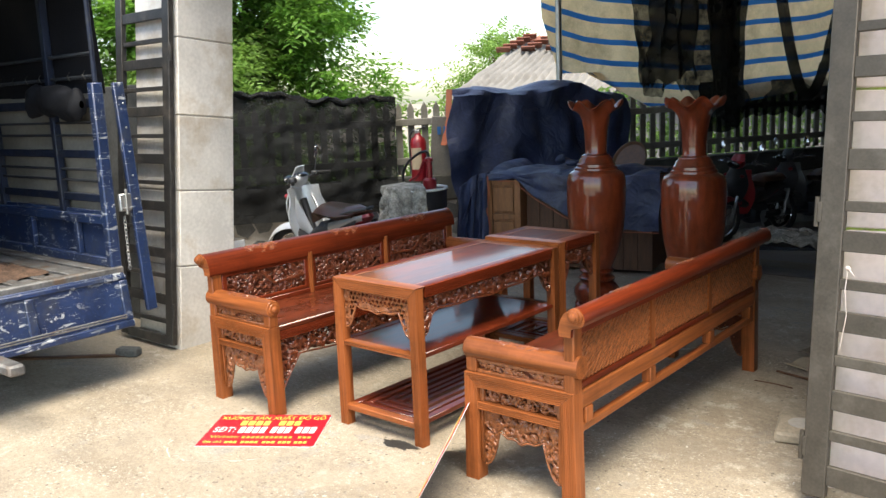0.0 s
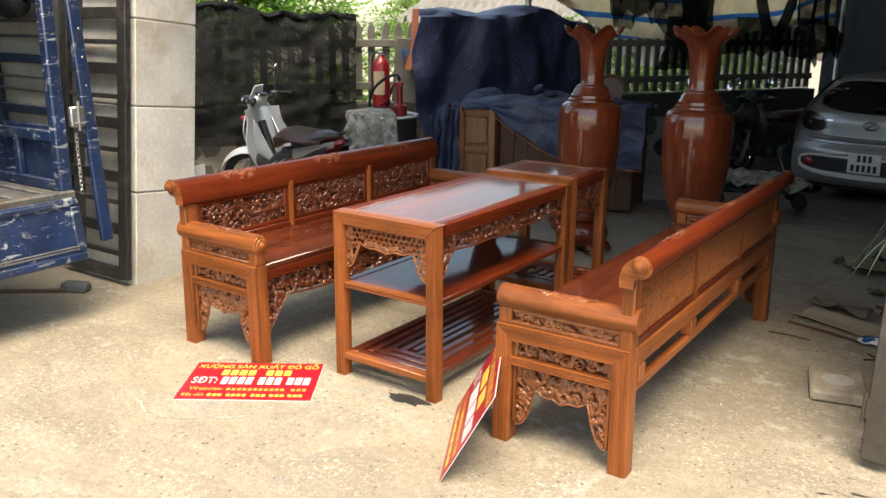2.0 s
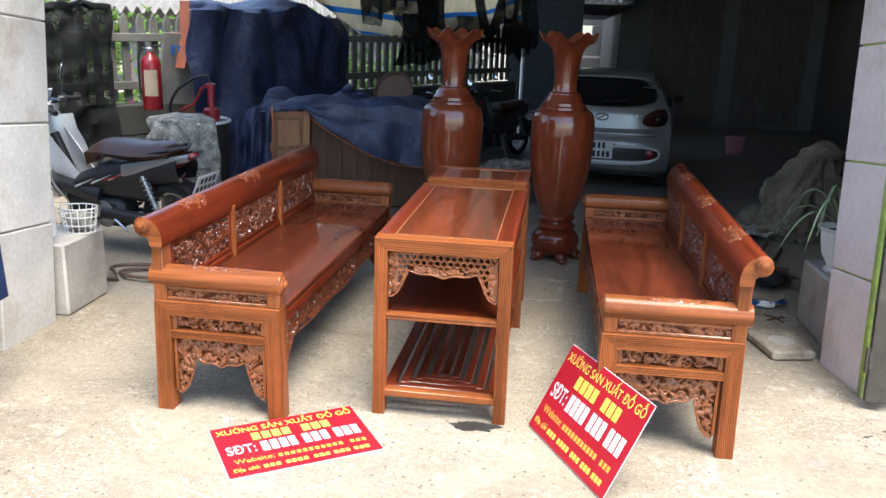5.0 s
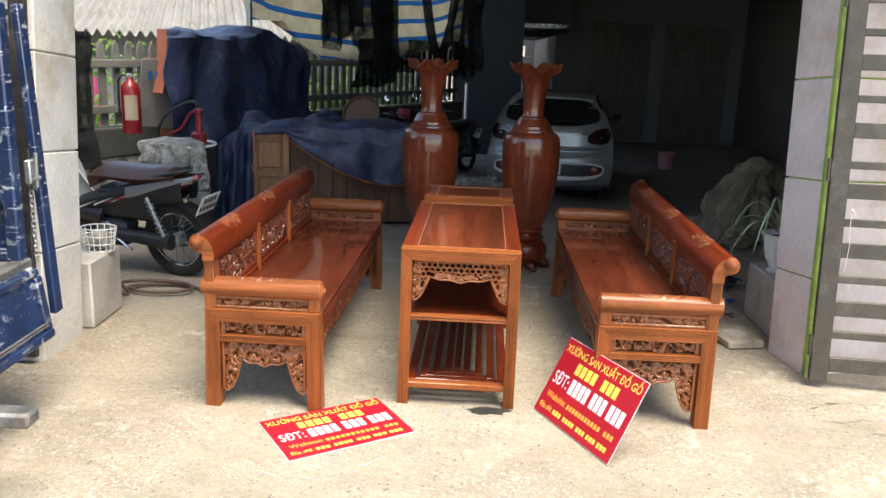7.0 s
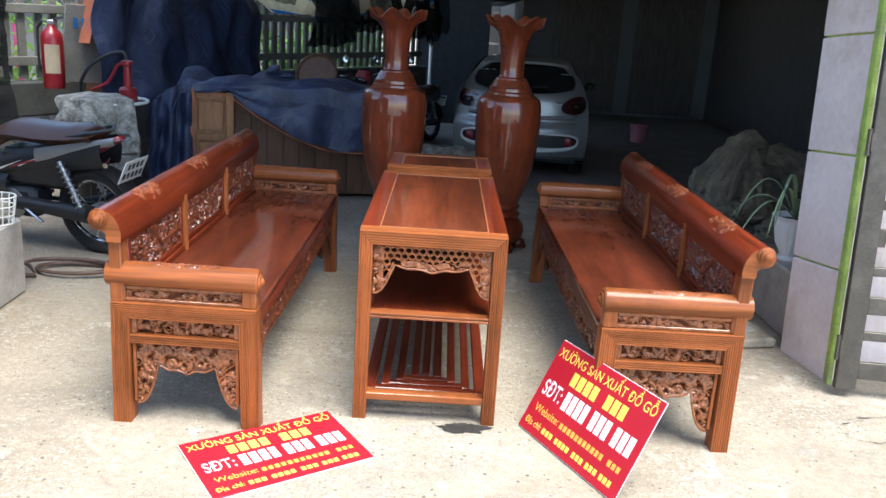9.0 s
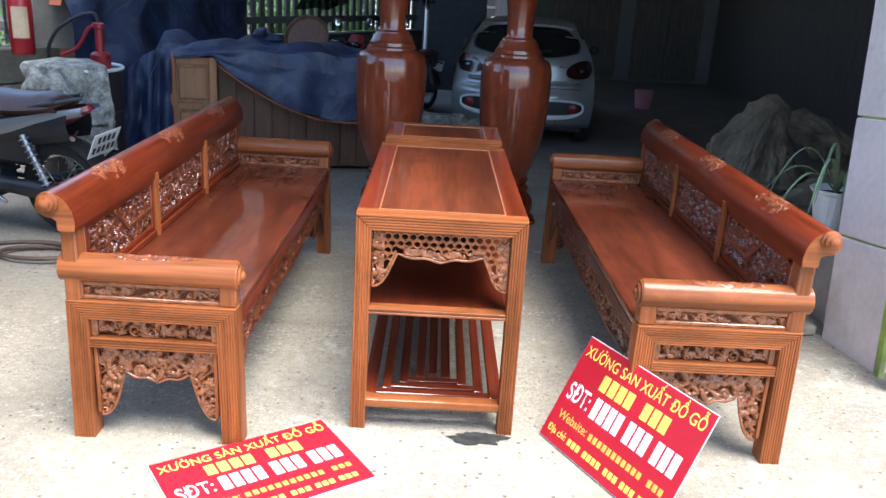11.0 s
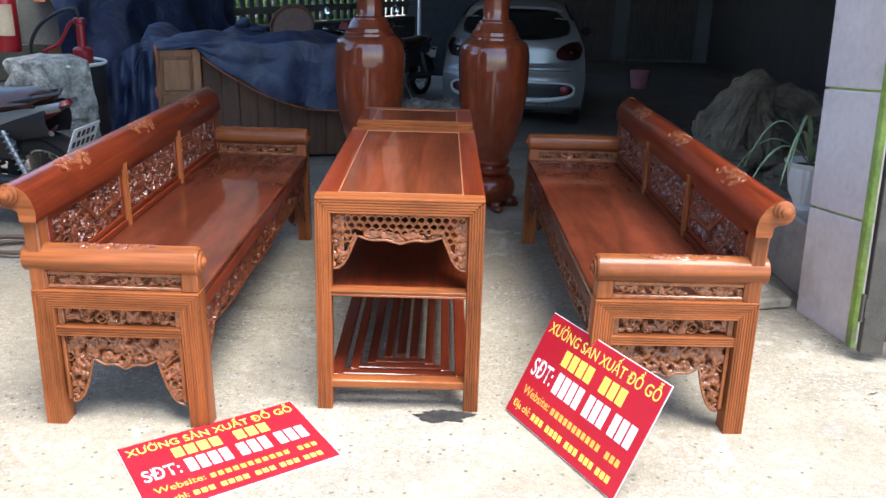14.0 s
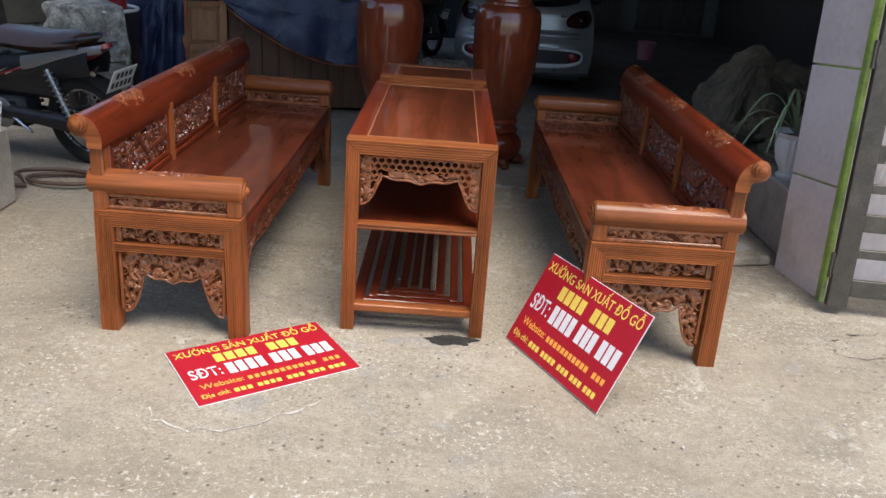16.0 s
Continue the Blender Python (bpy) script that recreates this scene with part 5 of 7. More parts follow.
# ---- cargo truck ----
def truck():
    t = thing("cargo_truck", pose(-3.75, 4.0, 0), "blue cargo truck with scratched paint, tailgate hanging open", "truck")
    L, Wd = 3.4, 1.7
    part("bed_frame", M().box(-L, 0.0, -Wd, 0.0, 0.62, 0.70, 0.006), truck_blue, t)
    bed = part("bed_floor", M().box(-L + 0.02, -0.055, -Wd + 0.03, -0.03, 0.698, 0.706, 0.002), bed_steel, t, "worn ribbed steel bed floor")
    k = 0
    while k * 0.085 < Wd - 0.1:
        y = -0.05 - k * 0.085
        part("bed_rib", M().box(-L + 0.02, -0.055, y - 0.075, y, 0.7065, 0.716 if k % 2 else 0.728, 0.004), bed_steel, bed)
        k += 1
    part("bed_sill", M().box(-0.05, 0.02, -Wd, 0.01, 0.66, 0.735, 0.008), bed_steel, t)
    # lowered tailgate
    tilt = Euler((0, radians(-8), 0)).to_matrix()
    gate_t = part("tailgate", M().box(0.035, 0.06, -Wd + 0.02, -0.005, 0.36, 0.70, 0.006, tilt), truck_blue, t, "lowered blue tailgate, paint scraped off")
    part("tailgate_lip", M().box(0.055, 0.11, -Wd + 0.02, -0.002, 0.355, 0.40, 0.008, tilt), truck_blue, gate_t)
    part("tailgate_lip", M().box(0.02, 0.055, -Wd + 0.02, -0.002, 0.655, 0.69, 0.008, tilt), truck_blue, gate_t)
    for y in (-0.03, -0.62, -1.25):
        part("tailgate_rib", M().box(0.05, 0.085, y - 0.03, y + 0.025, 0.40, 0.655, 0.006, tilt), truck_blue, gate_t)
    m = M()
    for z in (0.425, 0.44):
        m.tube([(0.1, -Wd + 0.05, z), (0.1, -0.05, z)], 0.005, 6)
    part("tailgate_bead", m, bed_steel, gate_t)
    # side walls
    for y in (0.0, -Wd):
        s = 1 if y == 0.0 else -1
        side = part("side_board", M().box(-L, -0.06, y - 0.012, y + 0.012, 0.73, 1.08, 0.004), truck_blue, t)
        for z in (0.76, 1.03):
            part("side_rib", M().box(-L, -0.06, y - s * 0.035 - 0.02, y - s * 0.035 + 0.02, z - 0.03, z + 0.03, 0.006), truck_blue, side)
        for x in (-0.42, -1.05, -1.7, -2.4, -3.1):
            part("side_rib", M().box(x - 0.022, x + 0.022, y - s * 0.034 - 0.018, y - s * 0.034 + 0.018, 0.735, 1.06, 0.005), truck_blue, side)
        for z, h in ((1.16, 0.05), (1.27, 0.016), (1.34, 0.016), (1.44, 0.05), (1.56, 0.016), (1.64, 0.016), (1.76, 0.055), (1.92, 0.02), (2.06, 0.02)):
            part("side_rail", M().box(-L, -0.06, y - 0.014, y + 0.014, z - h / 2, z + h / 2, 0.004), truck_blue_dim if h > 0.03 else truck_dark, t)
        for x in (-0.62, -1.5, -2.4, -3.3):
            part("side_post", M().box(x - 0.025, x + 0.025, y - 0.03, y + 0.02, 1.06, 2.5, 0.005), truck_blue_dim, t)
        part("rear_post", M().box(-0.062, 0.0, y - 0.06, y + 0.012, 0.70, 1.88, 0.008), truck_blue, t)
        m = M().tube([(-0.03, y - 0.02, 1.86), (-0.03, y - 0.02, 2.55)], 0.016, 8)
        part("hoop_pole", m, truck_blue_dim, t)
        def sheet(u, v, y=y, s=s):
            return (-L + u * (L - 0.08), y + s * (0.03 + 0.012 * math.sin(u * 31 + v * 5) + 0.008 * math.sin(v * 23)), 1.06 + v * 0.76)
        part("side_cover", M().grid(sheet, 40, 10, 0.003), tarp_grey, t, "grey weathered tarpaulin behind the rails")
        def upper(u, v, y=y, s=s):
            return (-L + u * (L - 0.05), y + s * (0.036 + 0.015 * math.sin(u * 27 + v * 4)), 1.815 + v * 0.785)
        part("canopy_side", M().grid(upper, 40, 8, 0.003), tarp_black, t)
    part("front_wall", M().box(-L - 0.05, -L, -Wd, 0.0, 0.7, 2.55, 0.006), truck_dark, t)
    def top(u, v):
        return (-L + u * (L - 0.05), -Wd - 0.03 + v * (Wd + 0.06), 2.56 + 0.09 * math.sin(v * math.pi) + 0.01 * math.sin(u * 40))
    part("canopy_top", M().grid(top, 30, 12, 0.004), tarp_black, t)
    # loose rear door leaf hanging at the corner
    q = Euler((radians(2.2), radians(-1.5), 0)).to_matrix()
    leaf = part("corner_bar", M().box(0.0, 0.035, 0.1, 0.17, 0.42, 1.88, 0.005, q), truck_blue, t, "blue riveted steel bar")
    for i in range(9):
        z = 0.55 + i * 0.15
        part("rivet", M().blob((0.037, 0.135 + (1.15 - z) * 0.038, z), (0.004, 0.007, 0.007), None, 8, 5), steel, leaf)
    m = M()
    m.box(0.01, 0.04, 0.02, 0.10, 1.08, 1.19, 0.006)
    m.tube([(0.045, 0.06, 1.06), (0.05, 0.06, 1.22)], 0.009, 8)
    m.tube([(0.045, 0.03, 1.10), (0.05, 0.09, 1.10)], 0.007, 8)
    part("latch", m, steel, t)
    for k in range(14):
        z = 0.72 + k * 0.024
        m = M()
        q = Euler((0, radians(90), radians(90 * (k % 2)))).to_matrix()
        pts = [Vector((0.02, 0.05, z)) + q @ Vector((0.016 * math.cos(a), 0.009 * math.sin(a), 0)) for a in [i * math.pi / 4 for i in range(8)]]
        m.tube(pts, 0.003, 5, closed=True)
        part("chain_link", m, steel, t)
    for i in range(9):
        part("tarp_tie", M().tube([(-0.12 - i * 0.19, -0.03, 1.90), (-0.13 - i * 0.19, -0.04, 1.93), (-0.12 - i * 0.19, -0.03, 1.955)], 0.004, 5), rubber, t)
    def clod(u, v):
        a = 2 * math.pi * u
        r = v * (1 + 0.5 * noise.noise(Vector((math.cos(a) * 2, math.sin(a) * 2, 1))))
        return (-0.62 + 0.42 * r * math.cos(a), -0.62 + 0.30 * r * math.sin(a), 0.73 + 0.05 * (1 - v) + 0.03 * noise.noise(Vector((u * 20, v * 9, 2))))
    part("bed_litter", M().grid(clod, 40, 10), litter_m, bed, "brown sacking litter on the bed floor")
    # under the bed
    for y in (-0.5, -1.2):
        part("chassis_rail", M().box(-L, -0.1, y - 0.04, y + 0.04, 0.48, 0.62, 0.006), truck_dark, t)
    part("cross_member", M().box(-0.32, -0.18, -1.5, -0.12, 0.45, 0.57, 0.008), truck_dark, t)
    for y in (-0.22, -1.48):
        wheel = part("wheel", M().lathe([(0.2, -0.09), (0.31, -0.09), (0.335, -0.06), (0.335, 0.06), (0.31, 0.09), (0.2, 0.09)], (-1.25, y, 0.335), 36, rot(90, 0, 0)), rubber, t)
        part("rim", M().lathe([(0.05, -0.06), (0.18, -0.085), (0.205, -0.08), (0.205, 0.08), (0.18, 0.085), (0.05, 0.06)], (-1.25, y, 0.335), 24, rot(90, 0, 0)), steel, wheel)
    part("axle", M().tube([(-1.25, -1.48, 0.335), (-1.25, -0.22, 0.335)], 0.05, 10), truck_dark, t)
    part("muffler", M().lathe([(0.05, 0), (0.085, 0.01), (0.085, 0.36), (0.05, 0.38)], (-0.6, -0.42, 0.38), 16, rot(0, 90, 12)), truck_dark, t)
    part("exhaust_pipe", M().tube([(-0.25, -0.33, 0.39), (-0.12, -0.30, 0.385), (0.0, -0.25, 0.37)], 0.042, 12), truck_dark, t)
    spare = part("spare_wheel", M().lathe([(0.2, -0.1), (0.33, -0.1), (0.36, -0.06), (0.36, 0.06), (0.33, 0.1), (0.2, 0.1)], (-0.78, -0.86, 0.37), 32), rubber, t)
    part("spare_rim", M().lathe([(0.04, -0.06), (0.17, -0.08), (0.2, -0.07), (0.2, 0.07), (0.04, 0.05)], (-0.78, -0.86, 0.37), 20), truck_dark, spare)
    m = M().box(-0.12, -0.06, -0.66, -0.28, 0.36, 0.47, 0.006)
    for i in range(11):
        m.box(-0.11, -0.07, -0.65 + i * 0.034, -0.63 + i * 0.034, 0.325, 0.36, 0.003)
    part("step_bracket", m, truck_dark, t, "dark toothed steel bracket under the bed")
    part("mud_flap", M().box(-0.52, -0.50, -0.62, -0.12, 0.2, 0.52, 0.004), rubber, t)
    part("bumper", M().box(-0.5, 0.47, -0.95, -0.86, 0.35, 0.41, 0.012), bed_steel, t, "short grey steel bar under the tailgate")
    part("tail_lamp", M().box(-0.02, 0.012, -0.42, -0.18, 0.50, 0.57, 0.01), tail_red, t)
    return t


truck()
def bundle(u, v):
    a = 2 * math.pi * v
    r = 0.085 * min(1.0, (9 * u) ** 0.5 + 0.25, (9 * (1 - u)) ** 0.5 + 0.25) * (1 + 0.25 * noise.noise(Vector((u * 6, math.cos(a) * 1.5, math.sin(a) * 1.5))))
    return (-4.48 + 0.66 * u, 3.90 + 0.7 * r * math.cos(a), 1.77 + 1.15 * r * math.sin(a) + 0.02 * math.sin(u * 5))
single("rolled_tarp", M().grid(bundle, 40, 20), tarp_black, "black plastic tarp rolled up and tied to the truck rails", "tarp roll")


# ---- hatchback car ----
def car(place):
    t = thing("hatchback_car", place, "silver hatchback car parked under the carport, seen from behind", "car")
    prof = [(0.10, 0.22), (0.02, 0.27), (0.0, 0.36), (0.0, 0.50), (0.015, 0.60), (0.05, 0.66), (0.075, 0.80), (0.09, 0.92), (0.12, 1.0), (0.17, 1.06), (0.28, 1.22), (0.40, 1.38), (0.50, 1.465), (0.75, 1.50), (1.2, 1.515), (1.7, 1.48), (2.1, 1.33), (2.55, 1.06), (2.75, 0.98), (3.2, 0.88), (3.5, 0.74), (3.62, 0.5), (3.58, 0.25)]
    prof = [(y, z if z < 1.0 else 1.0 + (z - 1.0) * 0.8) for y, z in prof]
    def hw(z):
        if z < 0.9:
            return 0.80 + 0.03 * math.sin(max(0, min(1, (z - 0.2) / 0.7)) * math.pi)
        k = (z - 0.9) / 0.51
        return 0.80 - 0.26 * k ** 1.25
    def pt(y, z, x, off=0.0):
        k = abs(x)
        d = 1 if y < 1.5 else -1
        yy = y + d * (0.16 * k ** 3.2) * (1.0 if y < 0.35 or y > 3.0 else 0.25) - off
        return (x * hw(z), yy, z - (0.05 * k ** 4 if z > 1.25 else 0))
    def shell(u, v):
        f = u * (len(prof) - 1)
        i = min(len(prof) - 2, int(f))
        w = f - i
        y = prof[i][0] * (1 - w) + prof[i + 1][0] * w
        z = prof[i][1] * (1 - w) + prof[i + 1][1] * w
        return pt(y, z, 2 * v - 1)
    m = M().grid(shell, 66, 24)
    body = part("body", m, silver, t)
    for s in (-1, 1):
        def flank(u, v, s=s):
            y = 0.16 + u * 3.3
            lo = 0.22
            hi = np.interp(y, [p[0] for p in prof[3:21]], [p[1] for p in prof[3:21]]) - 0.05
            z = lo + v * (hi - lo)
            return (s * hw(z) * 0.998, y, z)
        part("flank", M().grid(flank, 30, 16), silver, body)
        def window(u, v, s=s):
            y = 0.45 + u * 1.75
            hi = np.interp(y, [p[0] for p in prof[3:21]], [p[1] for p in prof[3:21]]) - 0.11
            z = 0.97 + v * max(0.02, hi - 0.98)
            return (s * (hw(z) + 0.006), y, z)
        part("side_window", M().grid(window, 14, 6), dark_glass, t)
    def patch(x0, x1, z0, z1, off, shape=None, round_=0.0):
        def fn(u, v):
            a, b = 2 * u - 1, 2 * v - 1
            x = (x0 + x1) / 2 + a * math.sqrt(1 - round_ * b * b) * (x1 - x0) / 2
            z = (z0 + z1) / 2 + b * math.sqrt(1 - round_ * a * a) * (z1 - z0) / 2
            if shape:
                x, z = shape(u, v, x, z)
            y = np.interp(z, [p[1] for p in prof[:14]], [p[0] for p in prof[:14]])
            return pt(y, z, x, off)
        return M().grid(fn, 24, 12)
    glass = part("rear_window", patch(-0.90, 0.90, 1.01, 1.345, 0.012, lambda u, v, x, z: (x * (1 - 0.06 * v), z + 0.045 * abs(2 * u - 1) ** 3 * (1 - v)), 0.24), dark_glass, t)
    part("window_seal", patch(-0.925, 0.925, 1.0, 1.352, 0.008, lambda u, v, x, z: (x * (1 - 0.06 * v), z + 0.045 * abs(2 * u - 1) ** 3 * (1 - v)), 0.22), black_plastic, glass)
    part("spoiler", M().grid(lambda u, v: ((2 * u - 1) * 0.52, 0.37 + v * 0.2 + 0.09 * (2 * u - 1) ** 2, 1.362 + 0.036 * v - 0.035 * (2 * u - 1) ** 4), 16, 5, 0.03), silver, t)
    for s in (-1, 1):
        lamp = part("tail_lamp", patch(s * 0.62, s * 0.99, 0.80, 0.965, 0.016, lambda u, v, x, z: (x - s * 0.04 * (1 - v), z + (v - 0.5) * 0.06 * u + 0.03 * u - 0.012), 0.42), tail_red, t)
        part("lamp_lens", patch(s * 0.74, s * 0.93, 0.845, 0.925, 0.022, None, 0.45), dark_glass, lamp)
        part("lamp_bulb", patch(s * 0.79, s * 0.85, 0.865, 0.895, 0.028, None, 0.45), chrome, lamp)
        part("reflector", M().lathe([(0.0, 0.0), (0.05, 0.0), (0.055, 0.012), (0.04, 0.022), (0.0, 0.024)], (s * 0.60, 0.035, 0.46), 16, rot(90, 0, 0)), red_paint, t)
        part("door_mirror", M().blob((s * 0.86, 2.15, 0.98), (0.075, 0.05, 0.06), None, 12, 8), black_plastic, t)
    part("bumper_insert", patch(-0.84, 0.84, 0.38, 0.56, 0.012, lambda u, v, x, z: (x, 0.47 + (z - 0.47) * (1 - 0.5 * abs(2 * u - 1) ** 6))), black_plastic, t)
    m = M()
    pts = []
    for i in range(44):
        a = 2 * math.pi * i / 44
        x = 0.86 * math.copysign(abs(math.cos(a)) ** 0.45, math.cos(a))
        z = 0.46 + 0.10 * math.copysign(abs(math.sin(a)) ** 0.7, math.sin(a)) - 0.02 * (1 - abs(math.cos(a)))
        pts.append(pt(0.0, z, x, 0.014))
    m.tube(pts, 0.017, 6, closed=True, rs=[0.014 + 0.014 * max(0.0, -math.sin(2 * math.pi * i / 44)) for i in range(44)])
    part("bumper_trim", m, white_paint, t, "pale chrome trim round the bumper insert")
    part("tailgate_crease", patch(-0.80, 0.80, 0.668, 0.676, 0.010), black_plastic, t)
    part("tailgate_ridge", M().grid(lambda u, v: pt(0.045 - 0.03 * math.sin(v * math.pi), 0.70 + 0.05 * v + 0.02 * (2 * u - 1) ** 2, 0.78 * (2 * u - 1), 0.012), 24, 6), silver, t)
    for s in (-1, 1):
        part("model_badge", patch(s * 0.60, s * 0.50, 0.905, 0.925, 0.012), chrome, t)
    plate = part("number_plate", M().box(-0.165, 0.165, -0.035, -0.022, 0.39, 0.60, 0.003), white_paint, t)
    for z, n_ in ((0.548, 3), (0.445, 5)):
        for i in range(n_):
            x = (i - (n_ - 1) / 2) * 0.056
            part("writing_bar", M().box(x - 0.017, x + 0.017, -0.038, -0.0345, z - 0.036, z + 0.036, 0.001), black_plastic, plate)
    m = M()
    m.tube([(0.075 * math.cos(a), 0.055 - 0.02, 0.885 + 0.04 * math.sin(a)) for a in [2 * math.pi * i / 20 for i in range(20)]], 0.007, 6, closed=True)
    m.tube([(-0.04, 0.037, 0.86), (0.04, 0.037, 0.91)], 0.006, 6)
    part("badge", m, chrome, t)
    part("wiper", M().tube([(0.0, 0.13, 1.065), (0.3, 0.15, 1.09)], 0.008, 6), black_plastic, t)
    for s in (-1, 1):
        for y in (0.62, 3.0):
            w = part("wheel", M().lathe([(0.18, -0.08), (0.26, -0.085), (0.285, -0.06), (0.285, 0.06), (0.26, 0.085), (0.18, 0.08)], (s * 0.72, y, 0.285), 32, rot(0, 90, 0)), rubber, t)
            part("rim", M().lathe([(0.03, -0.05), (0.17, -0.075), (0.185, -0.07), (0.185, 0.07), (0.17, 0.075), (0.03, 0.05)], (s * 0.72, y, 0.285), 20, rot(0, 90, 0)), steel, w)
    part("underbody", M().box(-0.72, 0.72, 0.2, 3.4, 0.16, 0.3, 0.02), black_plastic, t)
    return t


car(pose(-0.64, 11.13, -0.24, 0, 0, -9))


# ---- motorbikes ----
def motorbike(place, label, shell, trim, seat=None, steer=0.0, one_mirror=False, cowl=None):
    """Front wheel towards -x, standing along x; the front end turned by steer degrees."""
    t = thing("motorbike", place, label, "motorbike", "parked motorbikes")
    for x, nm in ((-0.62, "front_wheel"), (0.62, "rear_wheel")):
        pts = [(x + 0.245 * math.cos(a), 0, 0.285 + 0.245 * math.sin(a)) for a in [2 * math.pi * i / 28 for i in range(28)]]
        w = part(nm, M().tube(pts, 0.042, 10, closed=True), rubber, t)
        pts = [(x + 0.205 * math.cos(a), 0, 0.285 + 0.205 * math.sin(a)) for a in [2 * math.pi * i / 28 for i in range(28)]]
        part("rim", M().tube(pts, 0.016, 8, closed=True), chrome, w)
        m = M()
        for i in range(18):
            a = 2 * math.pi * i / 18
            m.tube([(x + 0.03 * math.cos(a + 0.5), 0.03 * (-1) ** i, 0.285 + 0.03 * math.sin(a + 0.5)), (x + 0.2 * math.cos(a), 0, 0.285 + 0.2 * math.sin(a))], 0.0022, 4)
        part("spokes", m, chrome, w)
        part("hub", M().lathe([(0.03, -0.06), (0.05, -0.05), (0.05, 0.05), (0.03, 0.06)], (x, 0, 0.285), 14, rot(90, 0, 0)), steel, w)
    # front end
    for s in (-1, 1):
        part("fork_leg", M().tube([(-0.62, s * 0.075, 0.285), (-0.52, s * 0.07, 0.6), (-0.46, s * 0.06, 0.8)], 0.02, 8), steel, t)
    def fender(u, v):
        a = radians(20 + 150 * u)
        r = 0.31
        return (-0.62 + r * math.cos(a), (v - 0.5) * 0.13, 0.285 + r * math.sin(a) - 0.05 * (2 * v - 1) ** 2)
    part("front_fender", M().grid(fender, 16, 8, 0.006), shell, t)
    def shield(u, v):
        w = 0.085 + 0.12 * math.sin(min(1, v * 1.25) * math.pi * 0.8)
        x = -0.40 - 0.10 * v + 0.10 * (2 * u - 1) ** 2
        return (x, (2 * u - 1) * w, 0.36 + v * 0.58)
    part("leg_shield", M().grid(shield, 14, 14, 0.012), shell, t)
    part("front_cowl", M().grid(lambda u, v: (-0.46 - 0.19 * math.sin(u * math.pi) * math.sin(v * math.pi * 0.9), (2 * u - 1) * (0.08 + 0.09 * math.sin(v * math.pi)), 0.52 + v * 0.45), 12, 10, 0.01), cowl or shell, t)
    head = part("handlebar_cover", M().blob((-0.47, 0, 1.0), (0.095, 0.10, 0.062), rot(0, -25, 0), 18, 11), shell, t)
    part("headlamp", M().blob((-0.565, 0, 1.0), (0.035, 0.095, 0.055), rot(0, -25, 0), 12, 7), dark_glass, head)
    part("visor", M().grid(lambda u, v: (-0.50 + 0.03 * (2 * u - 1) ** 2 + 0.04 * v, (2 * u - 1) * (0.10 - 0.03 * v), 1.04 + 0.085 * v), 10, 5, 0.01), shell, head)
    for s in (-1, 1):
        part("switch_box", M().box(-0.44, -0.37, s * 0.205 - 0.03, s * 0.205 + 0.03, 1.0, 1.055, 0.012), black_plastic, head)
    part("instrument", M().blob((-0.42, 0, 1.055), (0.05, 0.075, 0.02), rot(0, 15, 0), 10, 6), dark_glass, head)
    for s in (-1, 1):
        part("handlebar", M().tube([(-0.45, s * 0.09, 1.0), (-0.40, s * 0.22, 1.03), (-0.34, s * 0.30, 1.02)], 0.012, 8), black_plastic, t)
        part("grip", M().tube([(-0.39, s * 0.235, 1.03), (-0.32, s * 0.34, 1.015)], 0.019, 10), rubber, t)
        part("brake_lever", M().tube([(-0.42, s * 0.23, 1.02), (-0.40, s * 0.34, 1.01)], 0.006, 6), chrome, t)
        part("indicator", M().blob((-0.53, s * 0.12, 0.86), (0.03, 0.03, 0.022), None, 8, 5), trim, t)
        # body sides
        def side(u, v, s=s):
            x = -0.22 + u * 0.98
            lo = 0.42 + 0.18 * u
            hi = 0.52 + 0.26 * u ** 0.6
            return (x, s * (0.075 + 0.055 * math.sin(v * math.pi) * (1 - 0.4 * u)), lo + v * (hi - lo))
        fair = part("side_fairing", M().grid(side, 14, 6, 0.006), black_plastic, t)
        part("fairing_stripe", M().grid(lambda u, v, s=s: (0.10 + u * 0.22 + v * 0.04, s * (0.139 - 0.02 * u), 0.545 + 0.07 * u + v * 0.022), 6, 2, 0.003), trim, fair)
        for k in range(3 if seat else 0):
            part("fairing_flash", M().grid(lambda u, v, s=s, k=k: (-0.16 + k * 0.16 + u * 0.2, s * (0.137 - 0.006 * k), 0.475 + k * 0.04 + 0.09 * u + v * 0.016 * (1 - u)), 6, 2, 0.003), white_paint, fair)
        part("tail_fairing", M().grid(lambda u, v, s=s: (0.30 + u * 0.55, s * (0.125 - 0.055 * u + 0.012 * math.sin(v * math.pi)), 0.60 + 0.15 * u + v * 0.085 * (1 - 0.45 * u)), 10, 6, 0.006), silver if seat else black_plastic, fair)
        part("shock_absorber", M().tube([(0.60, s * 0.12, 0.31), (0.47, s * 0.12, 0.62)], 0.016, 8), steel, t)
        m = M()
        for i in range(9):
            q = Vector((0.585, s * 0.12, 0.345)) + Vector((-0.105, 0, 0.25)) * (i / 8)
            m.tube([q + Vector((0.026 * math.cos(a) * 0.92, 0.026 * math.sin(a), 0.026 * math.cos(a) * 0.38)) for a in [2 * math.pi * j / 10 for j in range(10)]], 0.005, 4, closed=True)
        part("spring", m, steel, t)
        part("swing_arm", M().tube([(0.1, s * 0.08, 0.30), (0.62, s * 0.09, 0.285)], 0.017, 8), black_plastic, t)
        part("foot_peg", M().tube([(0.05, s * 0.1, 0.28), (0.05, s * 0.26, 0.28)], 0.014, 8), rubber, t)
